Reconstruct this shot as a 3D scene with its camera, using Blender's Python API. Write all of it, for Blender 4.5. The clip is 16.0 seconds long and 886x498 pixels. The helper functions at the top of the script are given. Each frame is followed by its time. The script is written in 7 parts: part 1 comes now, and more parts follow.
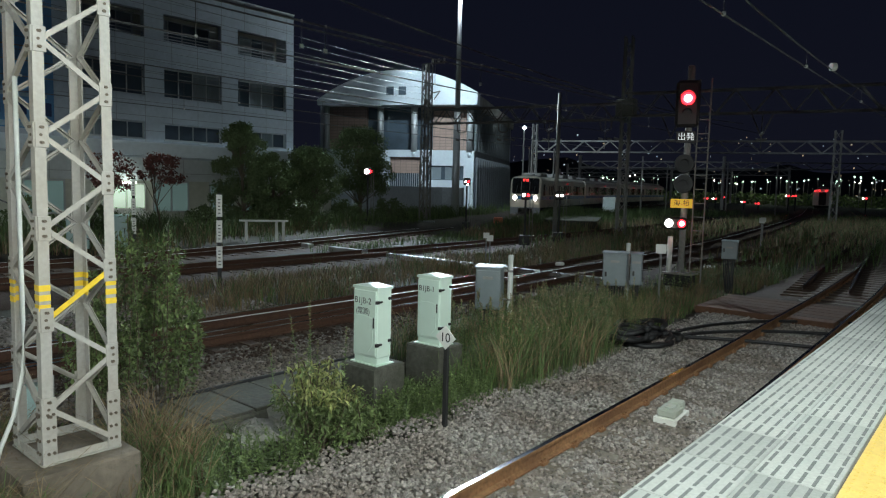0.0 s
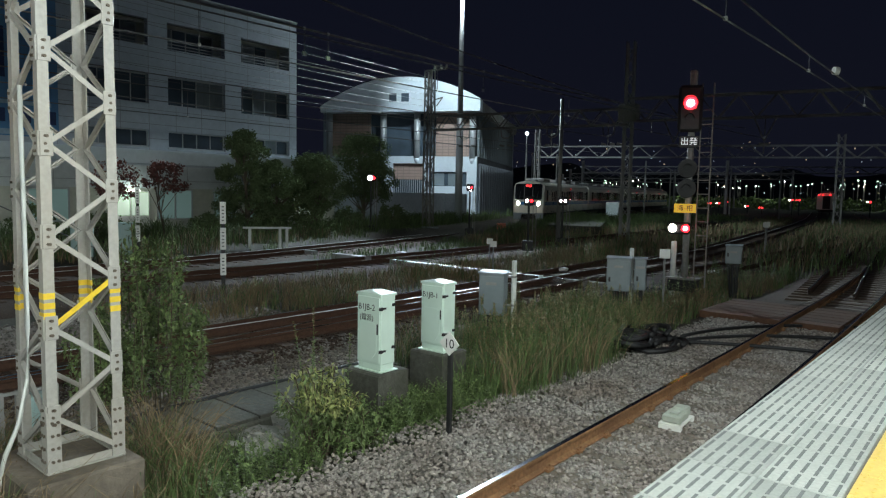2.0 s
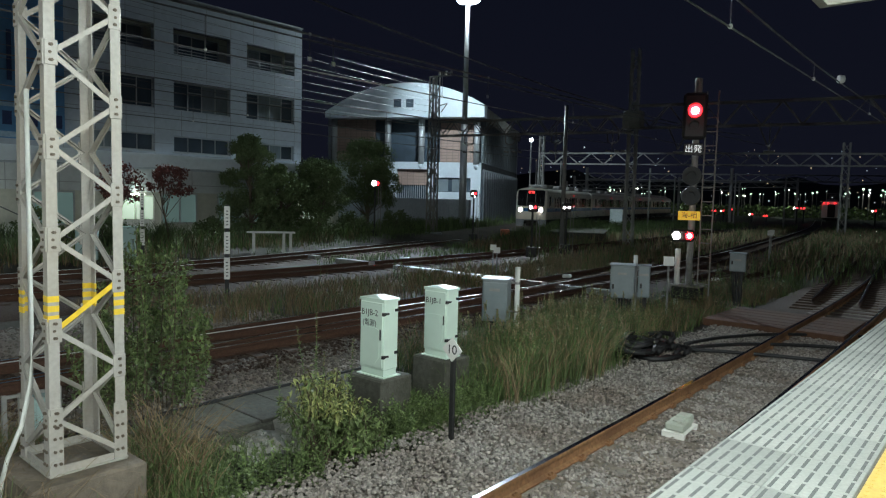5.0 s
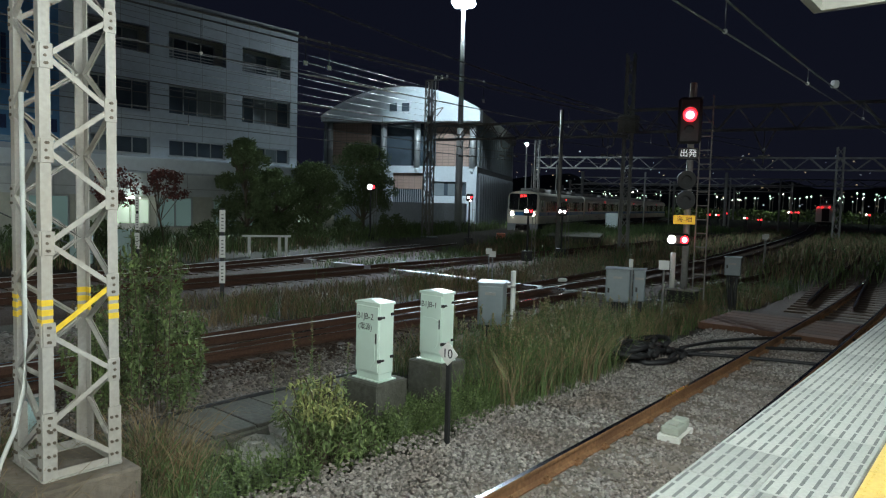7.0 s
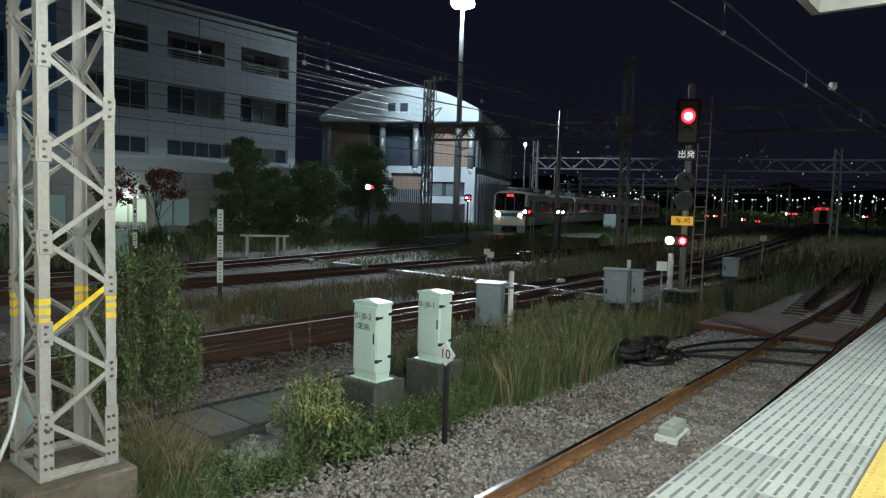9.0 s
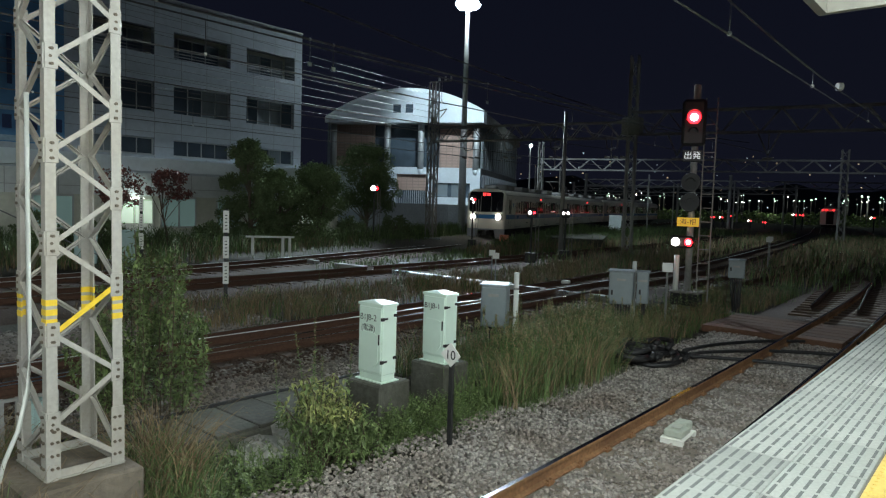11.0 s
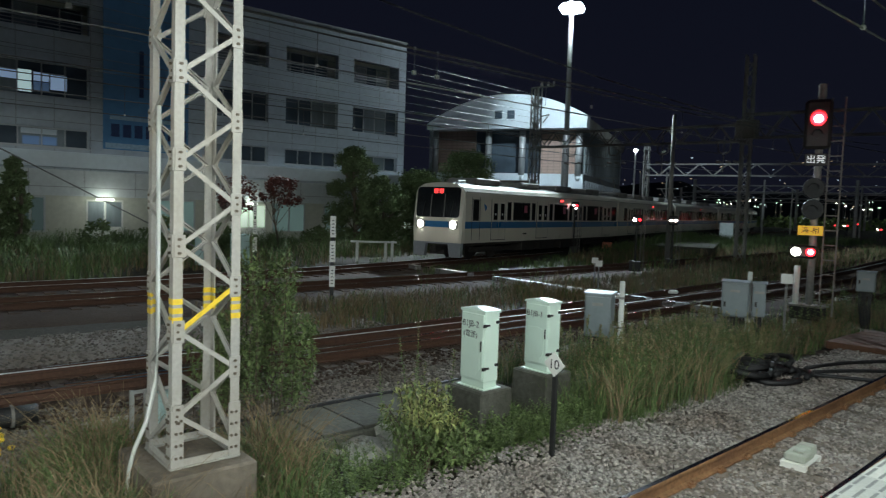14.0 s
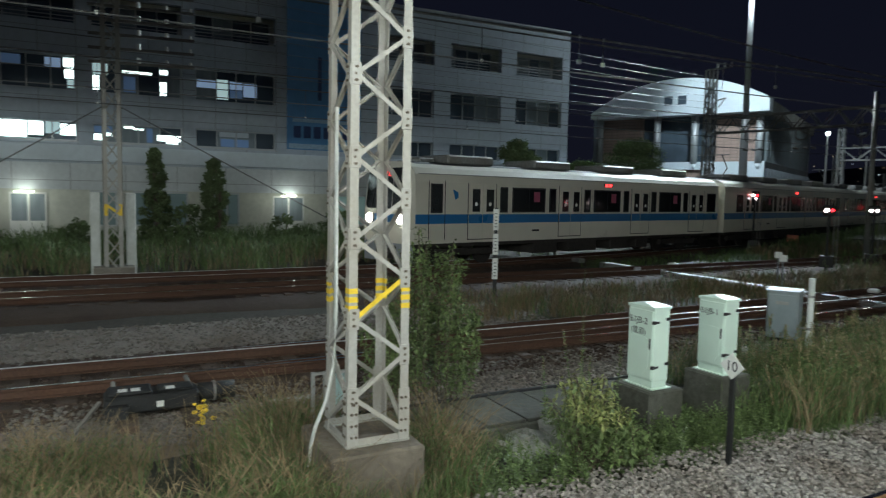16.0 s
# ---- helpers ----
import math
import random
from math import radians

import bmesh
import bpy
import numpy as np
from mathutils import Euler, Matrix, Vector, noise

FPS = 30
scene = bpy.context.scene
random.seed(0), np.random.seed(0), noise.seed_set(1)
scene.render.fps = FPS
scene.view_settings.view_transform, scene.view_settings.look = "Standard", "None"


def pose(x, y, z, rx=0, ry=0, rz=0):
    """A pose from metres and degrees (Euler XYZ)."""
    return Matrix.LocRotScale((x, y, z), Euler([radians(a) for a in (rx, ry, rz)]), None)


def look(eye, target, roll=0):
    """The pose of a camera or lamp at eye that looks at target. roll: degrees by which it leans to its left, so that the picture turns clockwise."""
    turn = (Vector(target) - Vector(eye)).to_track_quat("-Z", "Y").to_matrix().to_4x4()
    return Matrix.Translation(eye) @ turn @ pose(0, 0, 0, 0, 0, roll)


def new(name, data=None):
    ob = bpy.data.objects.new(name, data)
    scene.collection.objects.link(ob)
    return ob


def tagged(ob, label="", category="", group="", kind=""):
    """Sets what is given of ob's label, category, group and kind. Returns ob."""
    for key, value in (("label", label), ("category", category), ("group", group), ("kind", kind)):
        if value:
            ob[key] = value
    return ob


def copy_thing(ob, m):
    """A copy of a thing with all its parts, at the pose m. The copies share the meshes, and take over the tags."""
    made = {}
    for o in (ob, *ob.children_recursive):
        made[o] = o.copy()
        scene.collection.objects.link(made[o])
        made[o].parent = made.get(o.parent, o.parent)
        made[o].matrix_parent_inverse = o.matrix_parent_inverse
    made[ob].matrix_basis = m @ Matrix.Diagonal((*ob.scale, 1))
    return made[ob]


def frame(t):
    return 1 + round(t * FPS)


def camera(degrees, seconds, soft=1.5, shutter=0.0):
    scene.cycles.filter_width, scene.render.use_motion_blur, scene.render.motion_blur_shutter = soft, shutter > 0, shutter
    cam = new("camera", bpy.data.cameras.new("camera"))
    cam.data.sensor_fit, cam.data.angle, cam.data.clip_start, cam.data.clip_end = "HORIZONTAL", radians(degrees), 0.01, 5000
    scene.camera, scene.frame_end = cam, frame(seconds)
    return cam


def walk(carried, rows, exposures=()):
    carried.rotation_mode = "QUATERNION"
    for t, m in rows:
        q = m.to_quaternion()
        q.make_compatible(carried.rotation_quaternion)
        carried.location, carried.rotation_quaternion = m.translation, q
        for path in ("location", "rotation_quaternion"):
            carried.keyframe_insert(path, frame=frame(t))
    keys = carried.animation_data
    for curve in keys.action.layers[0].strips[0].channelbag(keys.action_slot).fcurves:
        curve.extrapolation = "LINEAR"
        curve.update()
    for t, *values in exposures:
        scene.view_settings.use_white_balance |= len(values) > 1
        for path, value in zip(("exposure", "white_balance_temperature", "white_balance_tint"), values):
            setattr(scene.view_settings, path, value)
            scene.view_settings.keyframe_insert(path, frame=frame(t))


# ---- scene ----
cam = camera(66.68, 16.0, soft=1.2, shutter=0.5)
EYE_Z = 2.68
walk(cam, [(t, pose(x, y, EYE_Z, 90 + pitch, roll, yaw)) for t, yaw, pitch, roll, x, y in (
    (0.0, 40.29, -5.32, -1.40, 0.000, 0.000),
    (0.5, 40.40, -5.25, -1.37, 0.000, 0.000),
    (1.0, 40.48, -5.16, -1.26, 0.000, 0.000),
    (1.5, 40.52, -4.98, -1.15, 0.000, 0.000),
    (2.0, 40.55, -4.81, -1.08, 0.000, 0.000),
    (2.5, 40.68, -4.73, -1.09, 0.000, 0.000),
    (3.0, 40.86, -4.63, -1.22, 0.000, 0.000),
    (3.5, 41.00, -4.52, -1.33, 0.000, 0.000),
    (4.0, 41.04, -4.47, -1.47, 0.000, 0.000),
    (6.5, 40.59, -4.07, -1.41, 0.000, 0.000),
    (7.0, 40.52, -3.99, -1.51, 0.000, 0.000),
    (7.5, 40.46, -3.92, -1.56, 0.000, 0.000),
    (8.0, 40.41, -3.91, -1.62, 0.000, 0.000),
    (8.5, 40.36, -3.93, -1.64, 0.000, 0.000),
    (9.0, 40.37, -3.96, -1.71, 0.000, 0.000),
    (11.5, 41.22, -3.79, -1.70, 0.000, 0.000),
    (12.0, 41.87, -3.67, -1.66, -0.004, -0.005),
    (12.5, 42.81, -3.55, -1.73, -0.013, -0.010),
    (13.0, 44.83, -3.49, -1.79, -0.029, -0.010),
    (13.5, 46.91, -3.50, -1.88, -0.040, -0.012),
    (14.0, 49.27, -3.62, -1.88, -0.060, -0.012),
    (14.5, 52.34, -3.85, -1.95, -0.077, -0.015),
    (15.0, 55.37, -4.11, -1.63, -0.077, -0.020),
    (15.5, 58.81, -4.39, -1.37, -0.081, -0.026),
    (16.0, 62.96, -4.59, -1.12, -0.080, -0.028),
)])
# ---- night sky and the lights of the yard ----
world = bpy.data.worlds.new("night_sky")
scene.world = world
world.use_nodes = True
wn, wl = world.node_tree.nodes, world.node_tree.links
wn["Background"].inputs[1].default_value = 1.0
wt = wn.new("ShaderNodeTexCoord")
wsep = wn.new("ShaderNodeSeparateXYZ")
wr = wn.new("ShaderNodeValToRGB")
wr.color_ramp.elements[0].position, wr.color_ramp.elements[0].color = 0.47, (0.0058, 0.0066, 0.0125, 1)
wr.color_ramp.elements[1].position, wr.color_ramp.elements[1].color = 0.75, (0.0034, 0.0046, 0.0105, 1)
wm = wn.new("ShaderNodeMapRange")
wm.inputs[1].default_value, wm.inputs[2].default_value = -1.0, 1.0
wl.new(wt.outputs["Generated"], wsep.inputs[0])
wl.new(wsep.outputs[2], wm.inputs[0])
wl.new(wm.outputs[0], wr.inputs[0])
wl.new(wr.outputs[0], wn["Background"].inputs[0])


def area_lamp(name, m, sx, sy, power, colour, spread=180):
    d = bpy.data.lights.new(name, "AREA")
    d.shape, d.size, d.size_y, d.energy, d.color, d.spread = "RECTANGLE", sx, sy, power, colour, radians(spread)
    ob = new(name, d)
    ob.matrix_world = m
    return ob


def point_lamp(name, place, power, colour, radius=0.1):
    d = bpy.data.lights.new(name, "POINT")
    d.energy, d.color, d.shadow_soft_size = power, colour, radius
    ob = new(name, d)
    ob.location = place
    return ob


def spot_lamp(name, place, target, power, colour, degrees, radius=0.2):
    d = bpy.data.lights.new(name, "SPOT")
    d.energy, d.color, d.shadow_soft_size, d.spot_size, d.spot_blend = power, colour, radius, radians(degrees), 0.5
    ob = new(name, d)
    ob.matrix_world = look(place, target)
    return ob


FLUO = (0.90, 1.0, 0.98)
# tubes under the platform canopy, in two long rows
for ly, ln, per_metre in ((-48, 30, 105), (-22, 20, 88), (-6, 10, 56), (2.4, 6, 66)):
    area_lamp("canopy_tubes", look((0.6, ly, 4.44), (-4.4, ly, 2.3)), ln, 0.25, per_metre * ln, FLUO)
# added fill aimed up the yard from the canopy end; no fixture hangs here
area_lamp("canopy_end_tubes", look((0.2, 5.2, 4.4), (-9, 34, 0.0)), 2.4, 0.3, 190, FLUO)
# heads of the tall floodlight mast
MAST = (-32.9, 40.3)
BLUISH = (0.72, 0.90, 1.0)
spot_lamp("flood_west", (MAST[0] - 0.5, MAST[1] + 0.6, 17.5), (-40.0, 53.0, 11.0), 21000, BLUISH, 78, 0.25)
spot_lamp("flood_office", (MAST[0] - 0.2, MAST[1] - 0.8, 17.5), (-33.5, 20.0, 7.5), 16000, BLUISH, 66, 0.25)
spot_lamp("flood_south", (MAST[0] + 0.4, MAST[1] - 0.7, 17.5), (-10, 8, 4.0), 84000, BLUISH, 68, 0.25)
spot_lamp("flood_north", (MAST[0] + 0.7, MAST[1] + 0.3, 17.5), (4, 52, 4), 19000, BLUISH, 104, 0.25)
# ---- materials ----
def mat(name, base, rough=0.7, metal=0.0, var=0.25, grain=8.0, coarse=0.7, stain=None, stain_amount=0.4, bump=0.15, bump_scale=60.0, island=0.0, obj=0.0, spec=0.5, emit=None, power=0.0, warp=(1, 1, 1)):
    m = bpy.data.materials.new(name)
    m.use_nodes = True
    n, l = m.node_tree.nodes, m.node_tree.links
    b = n["Principled BSDF"]
    b.inputs["Metallic"].default_value = metal
    b.inputs["Specular IOR Level"].default_value = spec
    tc, mp = n.new("ShaderNodeTexCoord"), n.new("ShaderNodeMapping")
    mp.inputs["Scale"].default_value = warp
    l.new(tc.outputs["Object"], mp.inputs[0])

    def tex(scale, detail):
        t = n.new("ShaderNodeTexNoise")
        t.inputs["Scale"].default_value, t.inputs["Detail"].default_value = scale, detail
        l.new(mp.outputs[0], t.inputs["Vector"])
        return t

    def mix(fac, a, c, kind="MIX"):
        x = n.new("ShaderNodeMix")
        x.data_type, x.blend_type = "RGBA", kind
        if hasattr(fac, "node"):
            l.new(fac, x.inputs[0])
        else:
            x.inputs[0].default_value = fac
        for sock, v in ((x.inputs[6], a), (x.inputs[7], c)):
            if hasattr(v, "node"):
                l.new(v, sock)
            else:
                sock.default_value = (*v, 1)
        return x.outputs[2]

    def ramp(src, lo, hi):
        r = n.new("ShaderNodeMapRange")
        r.inputs[1].default_value, r.inputs[2].default_value = lo, hi
        l.new(src, r.inputs[0])
        return r.outputs[0]

    fine, wide = tex(grain, 6), tex(coarse, 4)
    dark, light = tuple(c * (1 - var) for c in base), tuple(min(1, c * (1 + var)) for c in base)
    col = mix(ramp(fine.outputs[0], 0.3, 0.7), dark, light)
    if stain:
        k = n.new("ShaderNodeMath")
        k.operation = "MULTIPLY"
        k.inputs[1].default_value = stain_amount
        l.new(ramp(wide.outputs[0], 0.42, 0.68), k.inputs[0])
        col = mix(k.outputs[0], col, stain)
    else:
        col = mix(0.35, col, mix(ramp(wide.outputs[0], 0.3, 0.7), dark, light))
    for amount, kind, out in ((island, "ShaderNodeNewGeometry", "Random Per Island"), (obj, "ShaderNodeObjectInfo", "Random")):
        if amount:
            g = n.new(kind)
            r = n.new("ShaderNodeMapRange")
            r.inputs[3].default_value, r.inputs[4].default_value = 1 - amount, 1 + amount
            l.new(g.outputs[out], r.inputs[0])
            h = n.new("ShaderNodeHueSaturation")
            l.new(r.outputs[0], h.inputs["Value"])
            l.new(col, h.inputs["Color"])
            col = h.outputs[0]
    l.new(col, b.inputs["Base Color"])
    rr = n.new("ShaderNodeMapRange")
    rr.inputs[1].default_value, rr.inputs[2].default_value = 0.3, 0.7
    rr.inputs[3].default_value, rr.inputs[4].default_value = max(0.02, rough - 0.1), min(1, rough + 0.1)
    l.new(wide.outputs[0], rr.inputs[0])
    l.new(rr.outputs[0], b.inputs["Roughness"])
    if bump:
        bt, bn = tex(bump_scale, 5), n.new("ShaderNodeBump")
        bn.inputs["Strength"].default_value, bn.inputs["Distance"].default_value = bump, 0.02
        l.new(bt.outputs[0], bn.inputs["Height"])
        l.new(bn.outputs[0], b.inputs["Normal"])
    if emit:
        b.inputs["Emission Color"].default_value = (*emit, 1)
        b.inputs["Emission Strength"].default_value = power
    return m


def glow(name, colour, power):
    m = bpy.data.materials.new(name)
    m.use_nodes = True
    b = m.node_tree.nodes["Principled BSDF"]
    b.inputs["Base Color"].default_value = (*[min(1, c) for c in colour], 1)
    b.inputs["Emission Color"].default_value, b.inputs["Emission Strength"].default_value = (*colour, 1), power
    return m


def tiled(name, base, joint, bw, bh, mortar=0.012, rough=0.6, horizontal=False):
    """Cladding or tiles with joints, by world metres along the wall and up."""
    m = mat(name, base, rough, var=0.08, grain=5, coarse=0.35, stain=tuple(c * 0.75 for c in base), stain_amount=0.35, bump=0.05)
    n, l = m.node_tree.nodes, m.node_tree.links
    b = n["Principled BSDF"]
    src = b.inputs["Base Color"].links[0].from_socket
    tc, sep, com, br = n.new("ShaderNodeTexCoord"), n.new("ShaderNodeSeparateXYZ"), n.new("ShaderNodeCombineXYZ"), n.new("ShaderNodeTexBrick")
    add = n.new("ShaderNodeMath")
    l.new(tc.outputs["Object"], sep.inputs[0])
    l.new(sep.outputs[0], add.inputs[0])
    l.new(sep.outputs[1], add.inputs[1])
    l.new(add.outputs[0], com.inputs[0])
    l.new(sep.outputs[2], com.inputs[1])
    l.new(com.outputs[0], br.inputs["Vector"])
    br.offset = 0.0
    br.inputs["Scale"].default_value, br.inputs["Mortar Size"].default_value = 1.0, mortar
    br.inputs["Brick Width"].default_value, br.inputs["Row Height"].default_value = bw, bh
    x = n.new("ShaderNodeMix")
    x.data_type = "RGBA"
    l.new(br.outputs["Fac"], x.inputs[0])
    l.new(src, x.inputs[6])
    x.inputs[7].default_value = (*joint, 1)
    l.new(x.outputs[2], b.inputs["Base Color"])
    return m


def glass_dark(name, tint=(0.01, 0.012, 0.014), rough=0.06):
    return mat(name, tint, rough, var=0.3, grain=0.6, coarse=0.3, bump=0.0, spec=0.6)


M_BALLAST = mat("ballast_stone", (0.25, 0.22, 0.19), 0.9, var=0.3, grain=40, coarse=0.8, stain=(0.15, 0.10, 0.07), stain_amount=0.55, bump=1.0, bump_scale=28)
M_STONE = mat("loose_stone", (0.285, 0.26, 0.235), 0.9, var=0.25, grain=60, coarse=1.0, stain=(0.17, 0.125, 0.095), stain_amount=0.6, bump=0.4, bump_scale=80, island=0.52)
M_RUSTBED = mat("rusty_ballast", (0.066, 0.042, 0.029), 0.95, var=0.35, grain=30, coarse=0.6, stain=(0.045, 0.026, 0.019), stain_amount=0.7, bump=1.0, bump_scale=26)
M_SOIL = mat("weedy_soil", (0.056, 0.047, 0.035), 0.95, var=0.4, grain=14, coarse=0.35, stain=(0.035, 0.04, 0.022), stain_amount=0.8, bump=1.0, bump_scale=22)
M_RAIL_SIDE = mat("rusty_rail_steel", (0.25, 0.128, 0.058), 0.8, metal=0.1, var=0.3, grain=25, coarse=1.2, stain=(0.11, 0.05, 0.025), stain_amount=0.6, bump=0.3)
M_RAIL_TOP = mat("polished_rail_head", (0.58, 0.56, 0.54), 0.16, metal=1.0, var=0.2, grain=6, coarse=0.8, bump=0.03, warp=(1, 0.1, 1))
M_CONC = mat("weathered_concrete", (0.24, 0.215, 0.175), 0.9, var=0.2, grain=18, coarse=1.3, stain=(0.15, 0.13, 0.10), stain_amount=0.65, bump=0.35, bump_scale=35)
M_SLEEPER = mat("concrete_sleeper", (0.20, 0.17, 0.14), 0.9, var=0.2, grain=20, coarse=1.5, stain=(0.12, 0.085, 0.06), stain_amount=0.6, bump=0.3, obj=0.15)
M_WOODSLEEP = mat("old_timber_sleeper", (0.08, 0.052, 0.036), 0.9, var=0.3, grain=20, coarse=1.5, bump=0.4, obj=0.2)
M_GALV = mat("grey_painted_steel", (0.40, 0.385, 0.35), 0.5, metal=0.05, var=0.1, grain=30, coarse=1.1, stain=(0.33, 0.27, 0.19), stain_amount=0.5, bump=0.06)
M_GALV2 = mat("dull_galvanised_steel", (0.30, 0.30, 0.29), 0.6, metal=0.3, var=0.15, grain=12, coarse=0.8, stain=(0.2, 0.16, 0.12), stain_amount=0.5, bump=0.08)
M_DARKSTEEL = mat("dark_lattice_steel", (0.25, 0.24, 0.22), 0.7, metal=0.1, var=0.2, grain=10, coarse=0.7, stain=(0.08, 0.055, 0.04), stain_amount=0.6, bump=0.1)
M_BOLT = mat("bolt_steel", (0.16, 0.13, 0.10), 0.6, metal=0.6, bump=0.0)
M_MINT = mat("pale_mint_enamel", (0.66, 0.80, 0.70), 0.38, var=0.03, grain=4, coarse=1.2, stain=(0.55, 0.66, 0.56), stain_amount=0.3, bump=0.03)
M_GREYBOX = mat("blue_grey_cabinet_paint", (0.20, 0.235, 0.25), 0.5, var=0.08, grain=8, coarse=1.5, stain=(0.2, 0.2, 0.19), stain_amount=0.4, bump=0.05)
M_YELLOW = mat("yellow_hazard_paint", (0.85, 0.58, 0.03), 0.55, var=0.1, grain=20, coarse=2, stain=(0.6, 0.42, 0.06), stain_amount=0.4, bump=0.05)
M_BLACK = mat("black_paint", (0.018, 0.018, 0.018), 0.6, var=0.3, grain=20, bump=0.1)
M_CABLE = mat("black_rubber_cable", (0.02, 0.02, 0.021), 0.55, var=0.3, grain=10, bump=0.1)
M_WHITE = mat("white_enamel", (0.80, 0.80, 0.76), 0.45, var=0.04, grain=8, coarse=2, stain=(0.6, 0.58, 0.5), stain_amount=0.35, bump=0.03)
M_WHITEPOLE = mat("white_pvc_pipe", (0.62, 0.64, 0.60), 0.5, var=0.08, grain=8, coarse=1.4, stain=(0.42, 0.42, 0.36), stain_amount=0.5, bump=0.04)
M_PLAT = mat("grey_platform_tile", (0.38, 0.395, 0.365), 0.7, var=0.1, grain=45, coarse=1.6, stain=(0.28, 0.30, 0.28), stain_amount=0.7, bump=0.15, obj=0.15)
M_GROOVE = mat("dark_tile_groove", (0.15, 0.16, 0.155), 0.8, var=0.2, grain=20, bump=0.1)
M_TACTILE = mat("yellow_tactile_tile", (0.74, 0.52, 0.14), 0.6, var=0.08, grain=30, coarse=2, stain=(0.68, 0.5, 0.17), stain_amount=0.5, bump=0.08, obj=0.06)
M_FACADE = tiled("pale_panel_cladding", (0.46, 0.51, 0.56), (0.27, 0.28, 0.29), 1.47, 0.74, 0.016)
M_BAND = tiled("white_band_panels", (0.62, 0.65, 0.65), (0.36, 0.37, 0.37), 2.2, 3.0, 0.018)
M_SCREEN = mat("bluish_concrete", (0.40, 0.43, 0.46), 0.85, var=0.12, grain=6, coarse=0.4, stain=(0.28, 0.30, 0.31), stain_amount=0.5, bump=0.1)
M_GROUNDWALL = mat("cream_render", (0.58, 0.58, 0.50), 0.8, var=0.08, grain=5, coarse=0.4, stain=(0.42, 0.42, 0.35), stain_amount=0.5, bump=0.06)
M_DOMEWALL = mat("white_render", (0.70, 0.77, 0.82), 0.7, var=0.05, grain=4, coarse=0.3, stain=(0.58, 0.62, 0.63), stain_amount=0.4, bump=0.04)
M_BRICK = tiled("pinkish_brick_tile", (0.42, 0.29, 0.24), (0.27, 0.2, 0.17), 0.6, 0.3, 0.03)
M_WIN = glass_dark("dark_window_glass", (0.075, 0.10, 0.125), 0.16)
M_CURTAIN = mat("window_with_pale_blind", (0.22, 0.26, 0.28), 0.5, var=0.2, grain=1.2, coarse=0.5, bump=0.02, warp=(1, 6, 1))
M_ALU = mat("aluminium_frame", (0.5, 0.52, 0.53), 0.45, metal=0.4, var=0.06, bump=0.0)
M_LITWIN = glow("lit_office_window", (0.80, 1.0, 0.98), 3.0)
M_LITWARM = glow("dim_lit_window", (0.40, 0.58, 0.85), 0.30)
M_LITBLUE = glow("dim_blue_window", (0.16, 0.28, 0.50), 0.13)
M_LITDIM = glow("half_lit_window", (0.50, 0.70, 0.72), 0.55)
M_LAMP = glow("fluorescent_tube", (0.88, 1.0, 0.82), 9.0)
M_FLOOD = glow("floodlight_glass", (0.80, 0.95, 1.0), 60.0)
M_RED = glow("red_signal_lens", (1.0, 0.010, 0.016), 12.0)
M_REDDIM = glow("small_red_light", (1.0, 0.03, 0.04), 4.0)
M_PLATE = mat("worn_steel_plate", (0.62, 0.62, 0.62), 0.3, metal=0.8, var=0.15, grain=8, coarse=1.0, stain=(0.3, 0.27, 0.23), stain_amount=0.4, bump=0.05)
M_WHITELIGHT = glow("white_signal_lens", (1.0, 0.93, 0.82), 14.0)
M_PINKLIGHT = glow("pinkish_signal_lens", (1.0, 0.85, 0.85), 14.0)
M_CITY = glow("distant_street_light", (0.70, 1.0, 0.78), 3.0)
M_TOWN = glow("faint_town_light", (0.75, 0.9, 1.0), 0.7)
M_CITYWARM = glow("distant_warm_light", (1.0, 0.75, 0.45), 0.6)
M_HEAD = glow("train_headlight", (1.0, 0.97, 0.90), 40.0)
M_REDCORE = glow("hot_red_core", (1.0, 0.22, 0.28), 16.0)
M_LITDOOR = glow("lit_doorway_glass", (0.62, 0.78, 0.62), 0.55)
M_DIMROOM = glow("dim_room_glass", (0.10, 0.15, 0.15), 0.16)
M_DIMROOM2 = glow("faintly_lit_room_glass", (0.22, 0.34, 0.32), 0.22)
M_TEAL = mat("pale_teal_cabinet_paint", (0.34, 0.47, 0.46), 0.5, var=0.06, bump=0.03)
M_WIRE = mat("weathered_wire", (0.15, 0.15, 0.15), 0.6, metal=0.1, bump=0.0)
M_LED = glow("red_led_sign", (1.0, 0.05, 0.05), 3.0)
M_FOOT = mat("brown_stained_concrete", (0.19, 0.16, 0.125), 0.9, var=0.2, grain=14, coarse=1.6, stain=(0.085, 0.068, 0.05), stain_amount=0.75, bump=0.4, bump_scale=30)
M_SIDEGREY = mat("dark_side_grey", (0.14, 0.155, 0.17), 0.6, var=0.15, grain=3, bump=0.05)
M_GREENLED = glow("green_led_sign", (0.1, 0.9, 0.45), 0.8)
M_CREAM = mat("ivory_train_paint", (0.74, 0.70, 0.60), 0.35, var=0.03, grain=2, coarse=0.4, stain=(0.64, 0.60, 0.50), stain_amount=0.35, bump=0.02)
M_BLUE = mat("blue_train_stripe", (0.02, 0.16, 0.38), 0.35, var=0.05, bump=0.02)
M_TRAINGREY = mat("grey_skirt_paint", (0.30, 0.32, 0.35), 0.5, var=0.1, bump=0.05)
M_UNDER = mat("dirty_underframe", (0.035, 0.03, 0.027), 0.85, var=0.3, bump=0.2)
M_ROOF = mat("dark_grey_train_roof", (0.13, 0.13, 0.13), 0.7, var=0.2, bump=0.1)
